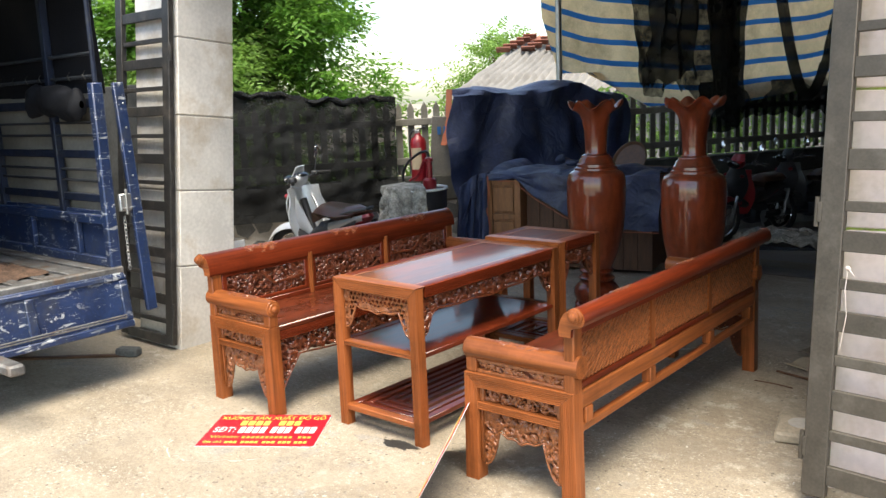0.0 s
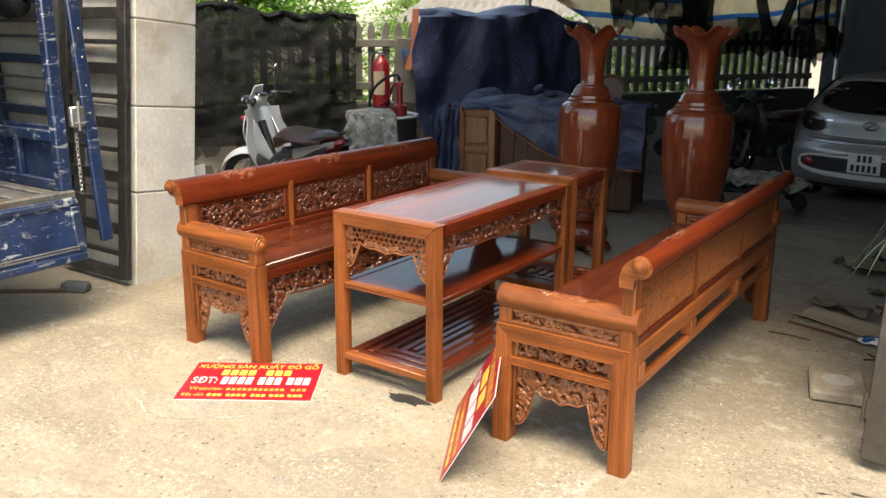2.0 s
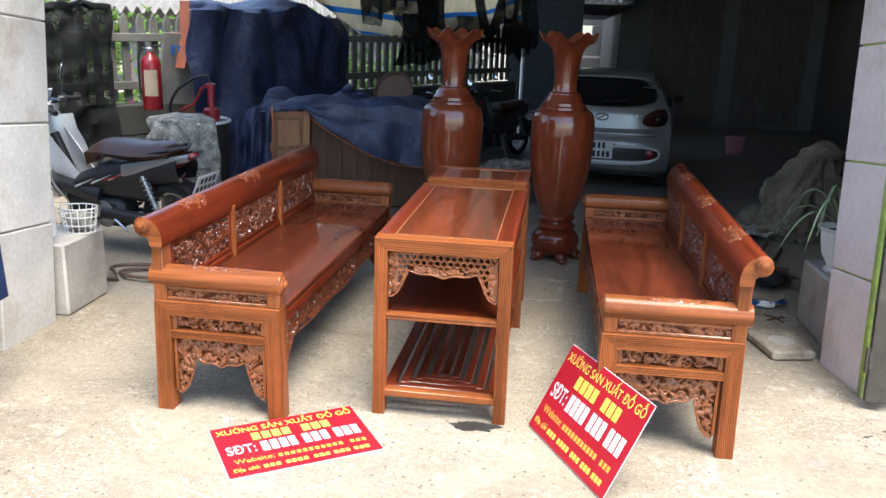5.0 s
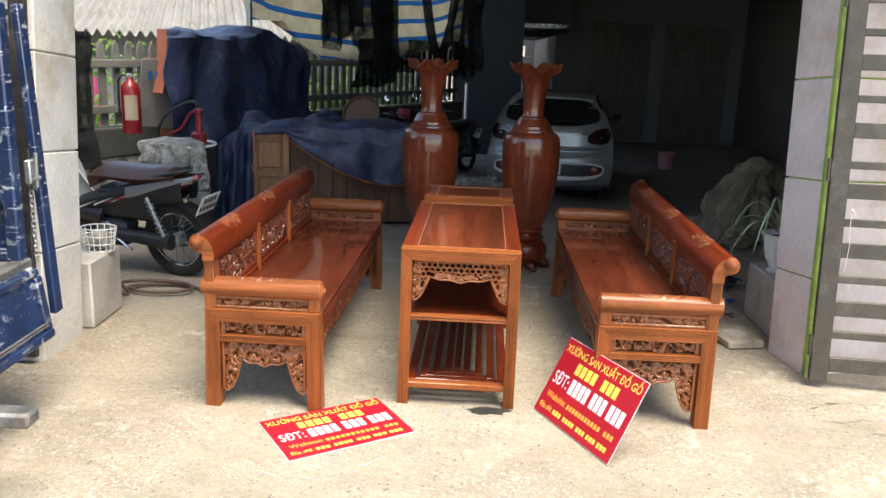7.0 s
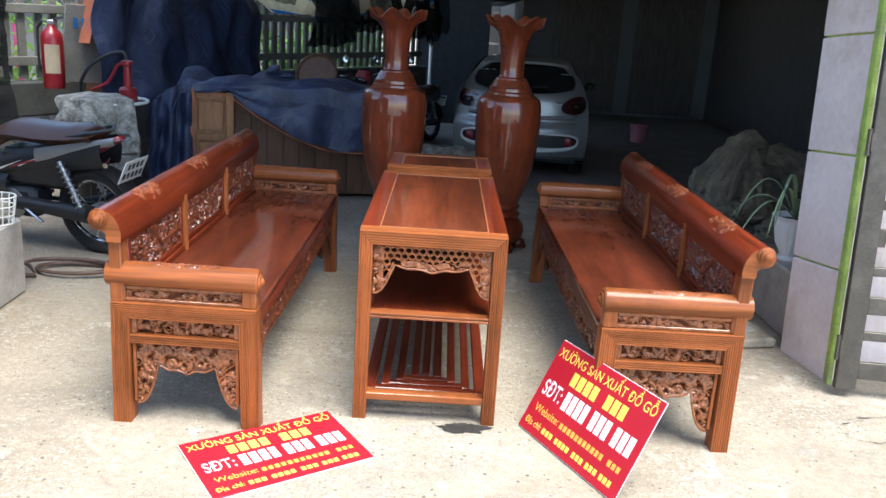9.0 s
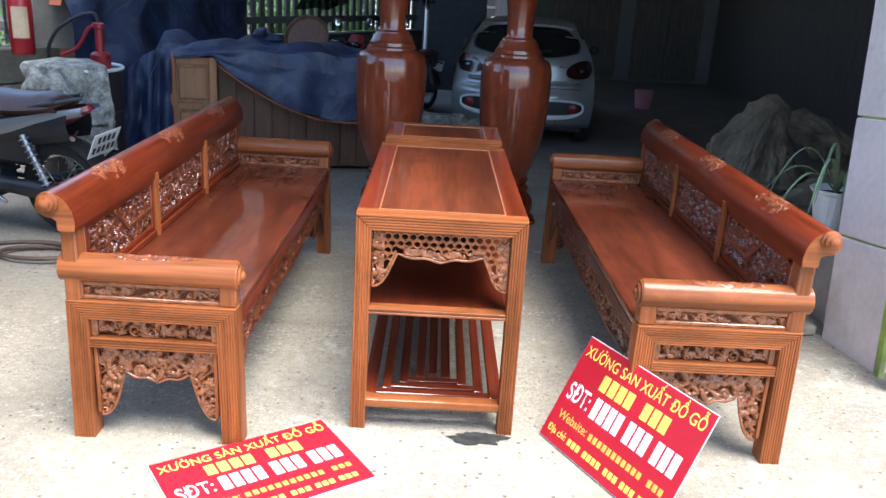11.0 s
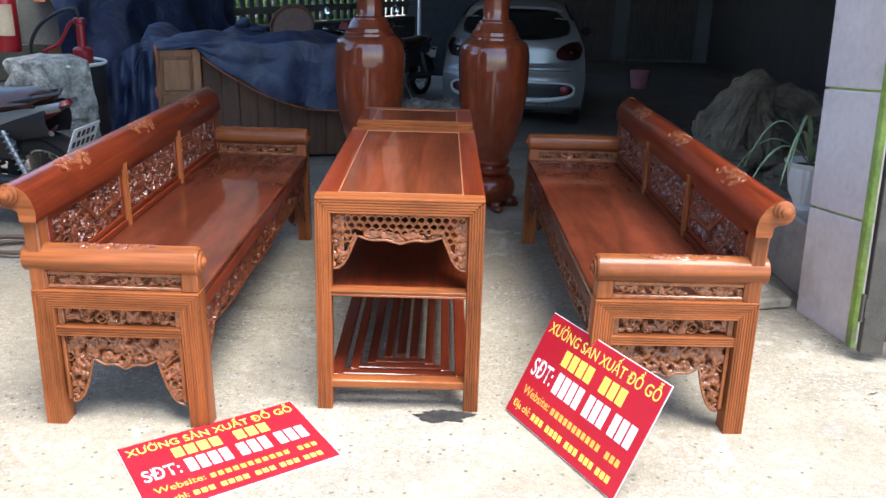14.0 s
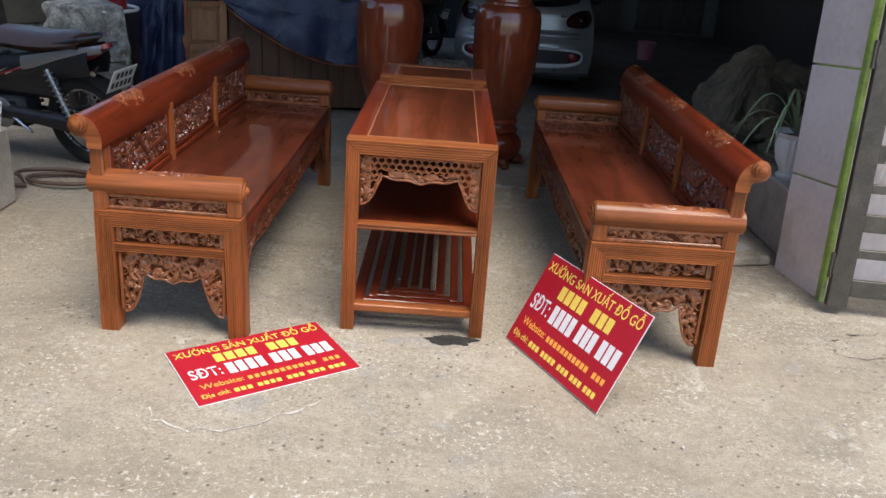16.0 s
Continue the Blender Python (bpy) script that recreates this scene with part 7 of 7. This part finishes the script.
single("roof_post", M().tube([(-4.33, 10.38, -0.2), (-4.33, 10.38, 3.45)], 0.038, 14), steel, "grey steel post carrying the carport roof", "post", kind="structure")
single("roof_post", M().tube([(-1.75, 15.7, -0.2), (-1.75, 15.7, 3.6)], 0.03, 12), white_paint, "pale steel post at the back of the carport", "post", kind="structure")
single("roof_beam", M().box(-4.4, 4.2, 10.35, 10.45, 3.3, 3.42, 0.01), truck_dark, "dark steel beam under the carport roof", "beam", kind="structure")


# ---- back of the carport ----
for i, x in enumerate((0.9, 2.6)):
    d = thing("door_%d" % (i + 1), pose(x, 18.99, -0.2), "dark brown panelled double door of the house", "door", kind="structure")
    part("door_frame", M().box(-0.1, 1.3, -0.04, 0.0, 0, 2.5, 0.01), door_and_shaded_wall, d)
    for k in range(2):
        leaf = part("door_leaf", M().box(0.0 + k * 0.605, 0.595 + k * 0.605, -0.07, -0.03, 0.02, 2.4, 0.006), door_and_shaded_wall, d)
        for z in (0.15, 0.95, 1.6):
            part("door_panel", M().box(0.08 + k * 0.605, 0.515 + k * 0.605, -0.082, -0.066, z, z + 0.6, 0.012), door_and_shaded_wall, leaf)
single("pink_bucket", M().lathe([(0.0, 0.0), (0.12, 0.0), (0.15, 0.28), (0.158, 0.285), (0.145, 0.28), (0.115, 0.02), (0.0, 0.02)], n=24), pale_pink, "faded pink plastic bucket on the carport floor", "bucket", place=pose(1.8, 14.95, -0.25))
t = thing("hand_trolley", pose(-1.55, 10.35, -0.15, 0, 0, 20), "low wheeled trolley with a crumpled pale cloth on it", "trolley")
part("deck", M().box(-0.5, 0.5, -0.3, 0.3, 0.16, 0.2, 0.006), truck_dark, t)
for x in (-0.4, 0.4):
    for y in (-0.24, 0.24):
        part("wheel", M().lathe([(0.02, -0.022), (0.07, -0.025), (0.078, -0.015), (0.078, 0.015), (0.07, 0.025), (0.02, 0.022)], (x, y, 0.08), 18, rot(90, 0, 0)), rubber, t)
def rag(u, v):
    r = 0.10 + 0.38 * v
    a = u * 2 * math.pi
    return (-1.55 + r * math.cos(a) * 1.15, 10.33 + r * 0.75 * math.sin(a), 0.075 + 0.10 * (1 - v) + wob(math.cos(a) * v * 4, math.sin(a) * v * 4, 1, 1.2, 0.09) + 0.01)
single("pale_cloth", M().grid(rag, 40, 14, 0.006), cement_bag, "crumpled pale cloth thrown on the trolley", "cloth")


# ---- sacks, pot plant and litter by the east pillar ----
def mound(c, rx, ry, h, seed, nm="jute_sack", label="limp grey-brown jute sack heaped in the shade"):
    def fn(u, v):
        a = u * 2 * math.pi
        k = v
        x = rx * (1 - k ** 2.2) * math.cos(a)
        y = ry * (1 - k ** 2.2) * math.sin(a)
        f = 1 + 0.35 * noise.noise(Vector((math.cos(a) * 1.6 + seed, math.sin(a) * 1.6, k * 2.5))) + 0.22 * noise.noise(Vector((math.cos(a) * 4 + seed, math.sin(a) * 4, k * 4))) - 0.30 * abs(noise.noise(Vector((math.cos(a) * 3 + seed, math.sin(a) * 3, k * 5)))) - 0.14 * abs(noise.noise(Vector((math.cos(a) * 8 + seed, math.sin(a) * 8, k * 9))))
        return (c[0] + x * f, c[1] + y * f, c[2] + h * k * (0.9 + 0.25 * noise.noise(Vector((seed, k * 3, a)))))
    single(nm, M().grid(fn, 72, 40), sackcloth, label, "sack", "heap of sacks")


mound((1.15, 8.55, 0), 0.45, 0.36, 0.44, 1.0)
mound((0.72, 8.45, 0), 0.36, 0.28, 0.26, 4.0)
mound((1.35, 7.6, 0), 0.34, 0.32, 0.42, 7.0)


def folded_sack(path, radii, seed, label):
    """A limp sack: a flattened, creased bag bent along a path."""
    pts = [Vector(p) for p in path]
    def fn(u, v):
        f = v * (len(pts) - 1)
        i = min(len(pts) - 2, int(f))
        w = f - i
        w2 = w * w * (3 - 2 * w)
        p = pts[i].lerp(pts[i + 1], w)
        r = radii[i] * (1 - w2) + radii[i + 1] * w2
        d = (pts[i + 1] - pts[i]).normalized()
        e1 = d.cross(Vector((0.2, -0.9, 0.4))).normalized()
        e2 = d.cross(e1)
        a = 2 * math.pi * u
        c = Vector((math.cos(a), math.sin(a), v * 5))
        crease = -0.42 * abs(noise.noise(Vector((c.x * 1.7 + seed, c.y * 1.7, v * 3.2)))) - 0.30 * abs(noise.noise(Vector((c.x * 3.2, c.y * 3.2 + seed, v * 8)))) - 0.12 * abs(noise.noise(Vector((c.x * 8, c.y * 8, v * 20 + seed))))
        k = 1.2 + crease + 0.3 * noise.noise(c * 1.3 + Vector((seed, 0, 0))) + 0.28 * noise.noise(Vector((c.x * 3.5, c.y * 3.5, v * 6 + seed))) + 0.10 * math.sin(5 * a + seed + v * 4)
        end = min(1.0, (8 * v) ** 0.5 + 0.05, (8 * (1 - v)) ** 0.5 + 0.05)
        return p + (e1 * math.cos(a) * 1.25 + e2 * math.sin(a) * 0.75) * (r * k * end)
    single("jute_sack", M().grid(fn, 110, 90), sackcloth, label, "sack", "heap of sacks")


folded_sack([(1.24, 8.32, 0.70), (1.05, 8.25, 0.66), (0.86, 8.2, 0.52), (0.68, 8.15, 0.36), (0.58, 8.1, 0.24)], [0.07, 0.12, 0.12, 0.12, 0.06], 1.0, "limp brown jute sack folded over the heap")
folded_sack([(1.08, 8.2, 0.68), (1.04, 8.12, 0.52), (1.08, 8.08, 0.32), (1.08, 8.06, 0.12), (1.06, 8.05, 0.05)], [0.06, 0.10, 0.12, 0.15, 0.10], 3.0, "limp brown jute sack hanging down from the heap")
folded_sack([(1.18, 8.36, 0.62), (1.4, 8.36, 0.56), (1.6, 8.34, 0.46), (1.8, 8.3, 0.3)], [0.05, 0.10, 0.12, 0.10], 5.0, "brown jute sack thrown across the heap")
folded_sack([(0.5, 8.0, 0.10), (0.66, 7.98, 0.16), (0.86, 7.96, 0.14), (1.0, 7.95, 0.08)], [0.07, 0.11, 0.10, 0.06], 7.0, "crumpled grey-brown sack lying on the floor")
folded_sack([(0.98, 8.1, 0.72), (0.86, 8.02, 0.55), (0.78, 7.98, 0.36), (0.74, 7.96, 0.18), (0.72, 7.95, 0.06)], [0.05, 0.075, 0.085, 0.08, 0.05], 11.0, "narrow fold of grey-brown sacking hanging from the heap")
t = thing("plant_pot", pose(0.375, 5.70, 0.375), "white fluted plant pot with a strap-leaved plant, on the plinth", "potted plant")
def flute(r, z, a):
    return r * 1.1 * (1 + 0.075 * abs(math.sin(9 * a))), z
part("pot", M().lathe([(0.0, 0.0), (0.055, 0.0), (0.06, 0.012), (0.045, 0.03), (0.05, 0.05), (0.075, 0.1), (0.088, 0.18), (0.092, 0.235), (0.108, 0.25), (0.11, 0.262), (0.098, 0.262), (0.082, 0.235), (0.0, 0.225)], n=42, wave=flute), white_paint, t)
part("soil", M().lathe([(0.0, 0.226), (0.084, 0.236), (0.0, 0.245)], n=16), soil, t)
lr = random.Random(3)
for i in range(9):
    a = lr.uniform(0, 6.28) if i > 4 else radians(150 + i * 25)
    ln_ = lr.uniform(0.28, 0.46)
    hgt = lr.uniform(0.12, 0.34)
    def blade(u, v, a=a, ln_=ln_, hgt=hgt):
        w = 0.013 * (1 - u) ** 0.5 * (0.5 + min(1, u * 4) * 0.5)
        r = ln_ * u
        z = 0.24 + hgt * math.sin(u * math.pi * 0.85) - 0.16 * u ** 3
        return (r * math.cos(a) - (2 * v - 1) * w * math.sin(a), r * math.sin(a) + (2 * v - 1) * w * math.cos(a), z + 0.004 * abs(2 * v - 1))
    part("leaf", M().grid(blade, 14, 2, 0.0012), plant_m, t)
t = thing("paving_slab", pose(0.03, 5.36, 0.0, 0, 0, 12), "square pale concrete paver with a round mark, on the floor", "paver")
part("slab", M().box(-0.12, 0.12, -0.16, 0.16, 0.0, 0.055, 0.02), slab_m, t)
part("round_mark", M().lathe([(0.0, 0.0545), (0.07, 0.0545), (0.07, 0.058), (0.0, 0.058)], n=24), plinth_m, t)
def flat(nm, c, sx, sy, rz, material, label, cat, seed, h=0.03):
    def fn(u, v):
        x, y = (u - 0.5) * sx, (v - 0.5) * sy
        e = 1 + 0.18 * noise.noise(Vector((u * 3 + seed, v * 3, 0)))
        return (x * e, y * e, 0.012 + h * (0.5 + noise.noise(Vector((u * 2.5 + seed, v * 2.5, 1)))) )
    single(nm, M().grid(fn, 14, 10, 0.006), material, label, cat, place=pose(*c, 0, 0, rz))


flat("cardboard_sheet", (-0.02, 6.34, 0), 0.62, 0.26, -24, cardboard, "torn brown cardboard sheet on the floor", "cardboard", 1)
flat("dark_rag", (-0.16, 6.62, 0), 0.34, 0.16, -14, sackcloth, "grey-brown rag lying on the floor", "rag", 4, 0.05)
flat("black_bag", (0.26, 6.62, 0), 0.30, 0.30, 30, black_plastic, "crumpled black plastic bag on the floor", "bag", 2, 0.10)
flat("paper_scrap", (0.15, 6.14, 0), 0.22, 0.09, 14, stripe_blue, "blue and white plastic packet on the floor", "packet", 6, 0.035)
flat("paper_scrap", (0.10, 6.09, 0), 0.16, 0.05, -10, white_paint, "crumpled white paper scrap on the floor", "paper", 9, 0.03)
flat("tan_cloth", (0.0, 7.72, 0), 0.66, 0.30, 32, sackcloth, "crumpled tan sacking on the floor", "cloth", 3, 0.11)
flat("grey_cloth", (0.46, 8.0, 0), 0.46, 0.30, 4, cement_bag, "crumpled grey cloth on the floor", "cloth", 13, 0.12)
flat("dark_rag", (0.06, 7.06, 0), 0.24, 0.12, 20, sackcloth, "brown sacking scrap on the floor", "rag", 5, 0.06)
flat("dark_rag", (-0.16, 7.9, 0), 0.22, 0.12, 50, black_plastic, "dark rag lying on the floor", "rag", 15, 0.05)
flat("dark_rag", (0.36, 6.95, 0), 0.26, 0.10, -30, old_wood, "splintered wood scrap on the floor", "scrap", 25, 0.03)
for (x0, y0), (x1, y1), w in (((-0.36, 6.22), (0.06, 6.08), 0.008), ((0.34, 7.31), (0.55, 7.78), 0.014), ((0.46, 7.22), (0.62, 7.65), 0.016), ((0.09, 5.94), (0.17, 5.82), 0.005), ((0.08, 5.84), (0.2, 5.92), 0.005), ((-0.42, 6.0), (-0.2, 5.98), 0.004), ((0.02, 6.8), (0.34, 6.72), 0.009)):
    single("stick", M().tube([(x0, y0, w), ((x0 + x1) / 2 + 0.01, (y0 + y1) / 2, w + 0.004), (x1, y1, w)], w, 6), old_wood, "thin broken stick on the floor", "stick", "litter of sticks")


def streak(path, width, material, nm, label, cat, seed, jag=0.02):
    """A thin mark lying on the floor along a jagged path."""
    def fn(u, v):
        f = u * (len(path) - 1)
        i = min(len(path) - 2, int(f))
        w = f - i
        x = path[i][0] * (1 - w) + path[i + 1][0] * w + wob(u * 14, 0, seed, 1.0, jag)
        y = path[i][1] * (1 - w) + path[i + 1][1] * w + wob(u * 14, 4, seed, 1.0, jag)
        h = width * max(0.05, 0.6 + 1.3 * noise.noise(Vector((u * 23, seed, 0)))) * min(1.0, u * 8, (1 - u) * 8)
        return (x, y + (v - 0.5) * h, 0.0022 + 0.0005 * seed)
    single(nm, M().grid(fn, 90, 1), material, label, cat, smooth=0)


streak([(-2.62, 3.56), (-2.55, 3.46), (-2.44, 3.41), (-2.28, 3.43), (-2.11, 3.55), (-1.97, 3.70)], 0.014, chalk, "chalky_scuff", "pale chalky scuff curving across the concrete", "scuff", 1.0, 0.03)
streak([(0.02, 4.30), (0.19, 4.19), (0.36, 4.24), (0.48, 4.12)], 0.0055, oil, "floor_crack", "dark crack in the concrete by the gate", "crack", 4.0, 0.05)
streak([(0.06, 4.28), (0.22, 4.42), (0.42, 4.45), (0.66, 4.40)], 0.0055, oil, "floor_crack", "dark crack in the concrete beside the gate", "crack", 5.0, 0.05)
streak([(0.30, 4.18), (0.42, 3.98), (0.70, 3.86), (0.95, 3.62), (1.05, 3.4)], 0.0055, oil, "floor_crack", "jagged crack running over the concrete", "crack", 6.0, 0.06)
def stain(u, v):
    a = u * 2 * math.pi
    r = 1 + 0.35 * noise.noise(Vector((math.cos(a) * 2, math.sin(a) * 2, 0.3))) + 0.25 * noise.noise(Vector((math.cos(a) * 6, math.sin(a) * 6, 5.3)))
    return (-1.56 + 0.105 * r * v * math.cos(a), 4.15 + 0.042 * r * v * math.sin(a), 0.0035)
single("oil_stain", M().grid(stain, 60, 3), oil, "dark oily stain on the concrete by the table leg", "stain", smooth=0)
m = M().tube([(-3.78 + 0.24 * math.cos(a) - 0.06 * a / 6, 5.86 + 0.12 * math.sin(a), 0.014 + 0.004 * a) for a in [i * 0.35 for i in range(30)]] + [(-4.0, 5.72, 0.02), (-4.25, 5.7, 0.015)], 0.012, 8)
single("rubber_hose", m, hose_m, "brown rubber hose coiled on the floor", "hose")
t = thing("wire_basket", pose(-4.02, 5.36, 0.42), "white plastic-coated wire basket with rags on the plinth", "basket")
for z in (0.005, 0.05, 0.1, 0.15):
    k = 0.8 + z * 1.3
    part("wire_ring", M().tube([(0.11 * k * math.cos(a), 0.09 * k * math.sin(a), z) for a in [2 * math.pi * i / 20 for i in range(20)]], 0.004, 5, closed=True), white_paint, t)
for i in range(16):
    a = 2 * math.pi * i / 16
    part("wire", M().tube([(0.088 * math.cos(a), 0.072 * math.sin(a), 0.005), (0.11 * math.cos(a), 0.09 * math.sin(a), 0.15)], 0.003, 5), white_paint, t)
single("rag_bundle", M().blob((-4.02, 5.36, 0.49), (0.08, 0.06, 0.06), None, 12, 8), cement_bag, "pale rag bundled in the basket", "rag")
t = thing("carton", pose(-4.15, 5.185, 0.42), "white carton with a red printed band, on the plinth", "carton")
part("carton_body", M().box(-0.065, 0.065, -0.05, 0.05, 0.0, 0.27, 0.008), white_paint, t)
part("carton_flap", M().box(-0.06, 0.06, -0.045, 0.045, 0.27, 0.274, 0.001), cardboard, t)
part("writing_bar", M().box(-0.045, 0.05, -0.0525, -0.0495, 0.20, 0.225, 0.001), red_paint, t)
part("writing_bar", M().box(0.0, 0.04, -0.0525, -0.0495, 0.06, 0.10, 0.001), stripe_blue, t)
single("brick", M().box(-0.085, 0.085, -0.045, 0.045, 0.0, 0.06, 0.014), stone_m, "grey broken brick by the gate", "brick", place=pose(-4.2, 4.24, 0, 0, 0, 25))
single("plank", M().box(-0.5, 0.5, -0.02, 0.02, 0.0, 0.018, 0.004), old_wood, "thin grey plank lying under the truck", "plank", place=pose(-4.55, 3.95, 0, 0, 0, 38))
m = M().tube([(0.345, 4.72, 1.0), (0.34, 4.705, 0.9), (0.35, 4.70, 0.8), (0.335, 4.68, 0.66)], 0.0018, 5)
m.blob((0.345, 4.715, 0.985), (0.012, 0.005, 0.009), rot(0, 20, 0), 8, 5)
m.tube([(0.345, 4.715, 0.985), (0.37, 4.712, 0.955)], 0.0025, 5)
single("pink_ribbon", m, pinkwall, "pale pink ribbon tied to the gate bar", "ribbon")
pr = random.Random(11)
pebble = [M().blob((0, 0, 0), (1, 0.8, 0.6), rot(20 * i, 30 * i, 0), 7, 5).mesh("pebble", plinth_m) for i in range(3)]
for i in range(60):
    s = pr.uniform(0.004, 0.011)
    o = single("pebble", pebble[i % 3], plinth_m, "small grey stone chip on the concrete", "pebble", "scattered stone chips")
    o.matrix_world = pose(pr.uniform(-3.8, 1.2) if i % 3 else pr.uniform(-0.3, 1.0), pr.uniform(2.2, 5.2) if i % 3 else pr.uniform(3.2, 4.5), s * 0.4, 0, 0, pr.uniform(0, 360)) @ Matrix.Scale(s, 4)


# ---- trees, hedge and the neighbour's roof ----
def tree(place, label, height, spread, n_leaf, material, seed, size=0.16):
    t = thing("tree", place, label, "tree")
    r = random.Random(seed)
    trunk = M().tube([(0, 0, -0.4), (0.06, 0.03, height * 0.25), (-0.05, 0.08, height * 0.5), (0.05, 0, height * 0.8)], 0.12, 10, rs=[0.14, 0.11, 0.08, 0.03])
    lobes = []
    for i in range(46):
        a = r.uniform(0, 6.28)
        h = height * r.uniform(0.10, 0.97)
        q = spread * r.uniform(0.3, 0.95) * (1.05 - 0.55 * (h / height))
        p = Vector((q * math.cos(a), q * math.sin(a), h))
        lobes.append((p, spread * r.uniform(0.2, 0.42)))
        b = Vector((0, 0, h * 0.55))
        trunk.tube([b, (b + p) / 2 + Vector((0, 0, 0.1)), p], 0.03, 6, rs=[0.045, 0.03, 0.012])
    part("trunk", trunk, bark, t)
    m = M()
    for i in range(n_leaf):
        p, q = r.choice(lobes)
        d = Vector((r.gauss(0, 1), r.gauss(0, 1), r.gauss(0, 0.6))).normalized() * q * r.uniform(0.2, 1.0) ** 0.5
        d.z *= 0.75
        c = p + d
        out = Vector((c.x, c.y, 0.35 * height * r.uniform(-0.2, 0.5))).normalized() + Vector((r.gauss(0, 0.5), r.gauss(0, 0.5), r.gauss(0, 0.35)))
        out.normalize()
        sd = out.cross(Vector((r.gauss(0, 0.3), r.gauss(0, 0.3), 1))).normalized()
        dn = sd.cross(out)
        for k in range(7):
            q = c + out * (size * 0.42 * k) - Vector((0, 0, size * 0.018 * k * k))
            sgn = (1, -1)[k % 2]
            f = (out * 0.55 + sd * sgn - dn * 0.15).normalized() if k < 6 else out
            s = size * r.uniform(0.75, 1.1)
            g = f.cross(dn).normalized() * (s * 0.22)
            m.add([q, q + f * s * 0.45 + g, q + f * s - Vector((0, 0, s * 0.2)), q + f * s * 0.45 - g], [(0, 1, 2, 3)])
    part("crown", m, material, t, smooth=0)
    return t


tree(pose(-10.75, 10.3, 0), "leafy green tree behind the fence", 5.3, 2.6, 9500, leaf_m, 1, 0.15)
tree(pose(-9.75, 9.15, 0), "bright green leafy tree behind the fence", 2.7, 1.7, 3600, leaf2_m, 2, 0.13)
tree(pose(-12.5, 7.9, 0), "dense green tree behind the boundary wall", 5.0, 2.2, 2600, leaf_m, 3, 0.15)
tree(pose(-14.8, 24.0, 0), "distant pale green tree beyond the roofs", 3.6, 2.4, 2200, leaf2_m, 4, 0.17)
tree(pose(-9.9, 27.5, 0), "tall feathery tree beyond the roofs", 8.2, 1.6, 1500, leaf2_m, 5, 0.17)
hm = M()
hr = random.Random(9)
for i in range(7600):
    s = hr.uniform(0.0, 12.6) if i % 3 else hr.uniform(8.0, 12.6)
    o = -hr.uniform(0.35, 1.3)
    z = hr.uniform(0.05, 1.75) * (0.8 + 0.2 * math.sin(s * 2.3))
    c = Vector(fence_place(s, o, z))
    e = Euler((hr.uniform(-1, 1), hr.uniform(-1, 1), hr.uniform(0, 6.28))).to_matrix()
    q = hr.uniform(0.06, 0.15)
    hm.add([c + e @ Vector(v) for v in ((0, 0, 0), (q * 0.5, q * 0.3, 0.01), (q, 0, -0.02), (q * 0.5, -q * 0.3, 0.01))], [(0, 1, 2, 3)])
single("hedge", hm, leaf2_m, "tangle of bright green shrubs behind the fence", "shrubs", kind="stuff", smooth=0)

E0, E1, R0, R1 = Vector((-9.4, 14.5, 1.72)), Vector((-3.0, 18.9, 1.72)), Vector((-10.1, 18.3, 2.95)), Vector((-4.6, 22.2, 2.95))
t = thing("neighbour_house", pose(0, 0, 0), "low house with a pale corrugated roof beyond the fence", "house")
def corr(u, v):
    p = (E0 * (1 - u) + E1 * u) * (1 - v) + (R0 * (1 - u) + R1 * u) * v
    return (p.x, p.y, p.z + 0.06 * math.sin(u * 42 * 2 * math.pi) - 0.05 * ((v * 3) % 1))
part("roof", M().grid(corr, 336, 12, 0.01), fibro, t, "pale corrugated fibre-cement roof")
ridge = M()
for i in range(24):
    p = R0 * (1 - i / 24) + R1 * (i / 24)
    q = R0 * (1 - (i + 1) / 24) + R1 * ((i + 1) / 24)
    ridge.tube([p + Vector((0, 0, 0.02)), q + Vector((0, 0, 0.03))], 0.1, 8)
part("ridge", ridge, tile_m, t)
m = M()
for i in range(7):
    for j in range(5):
        a = R0 * (1 - i / 12) + R1 * (i / 12) + Vector((0.25 - 0.02 * j, -0.25 * j, 0.10 - 0.08 * j))
        m.box(a.x - 0.16, a.x + 0.16, a.y - 0.14, a.y + 0.14, a.z, a.z + 0.03, 0.008, rot(-18, 0, 33))
part("ridge_tiles", m, tile_m, t)
w0 = [(E0.x + 0.5, E0.y + 0.9), (E1.x + 0.2, E1.y + 0.6), (R1.x, R1.y + 1.5), (R0.x, R0.y + 1.5)]
m = M().add([(x, y, -0.4) for x, y in w0] + [(x, y, 1.75) for x, y in w0], [(0, 1, 5, 4), (1, 2, 6, 5), (2, 3, 7, 6), (3, 0, 4, 7)])
part("wall", m, dark_wall, t, smooth=0)
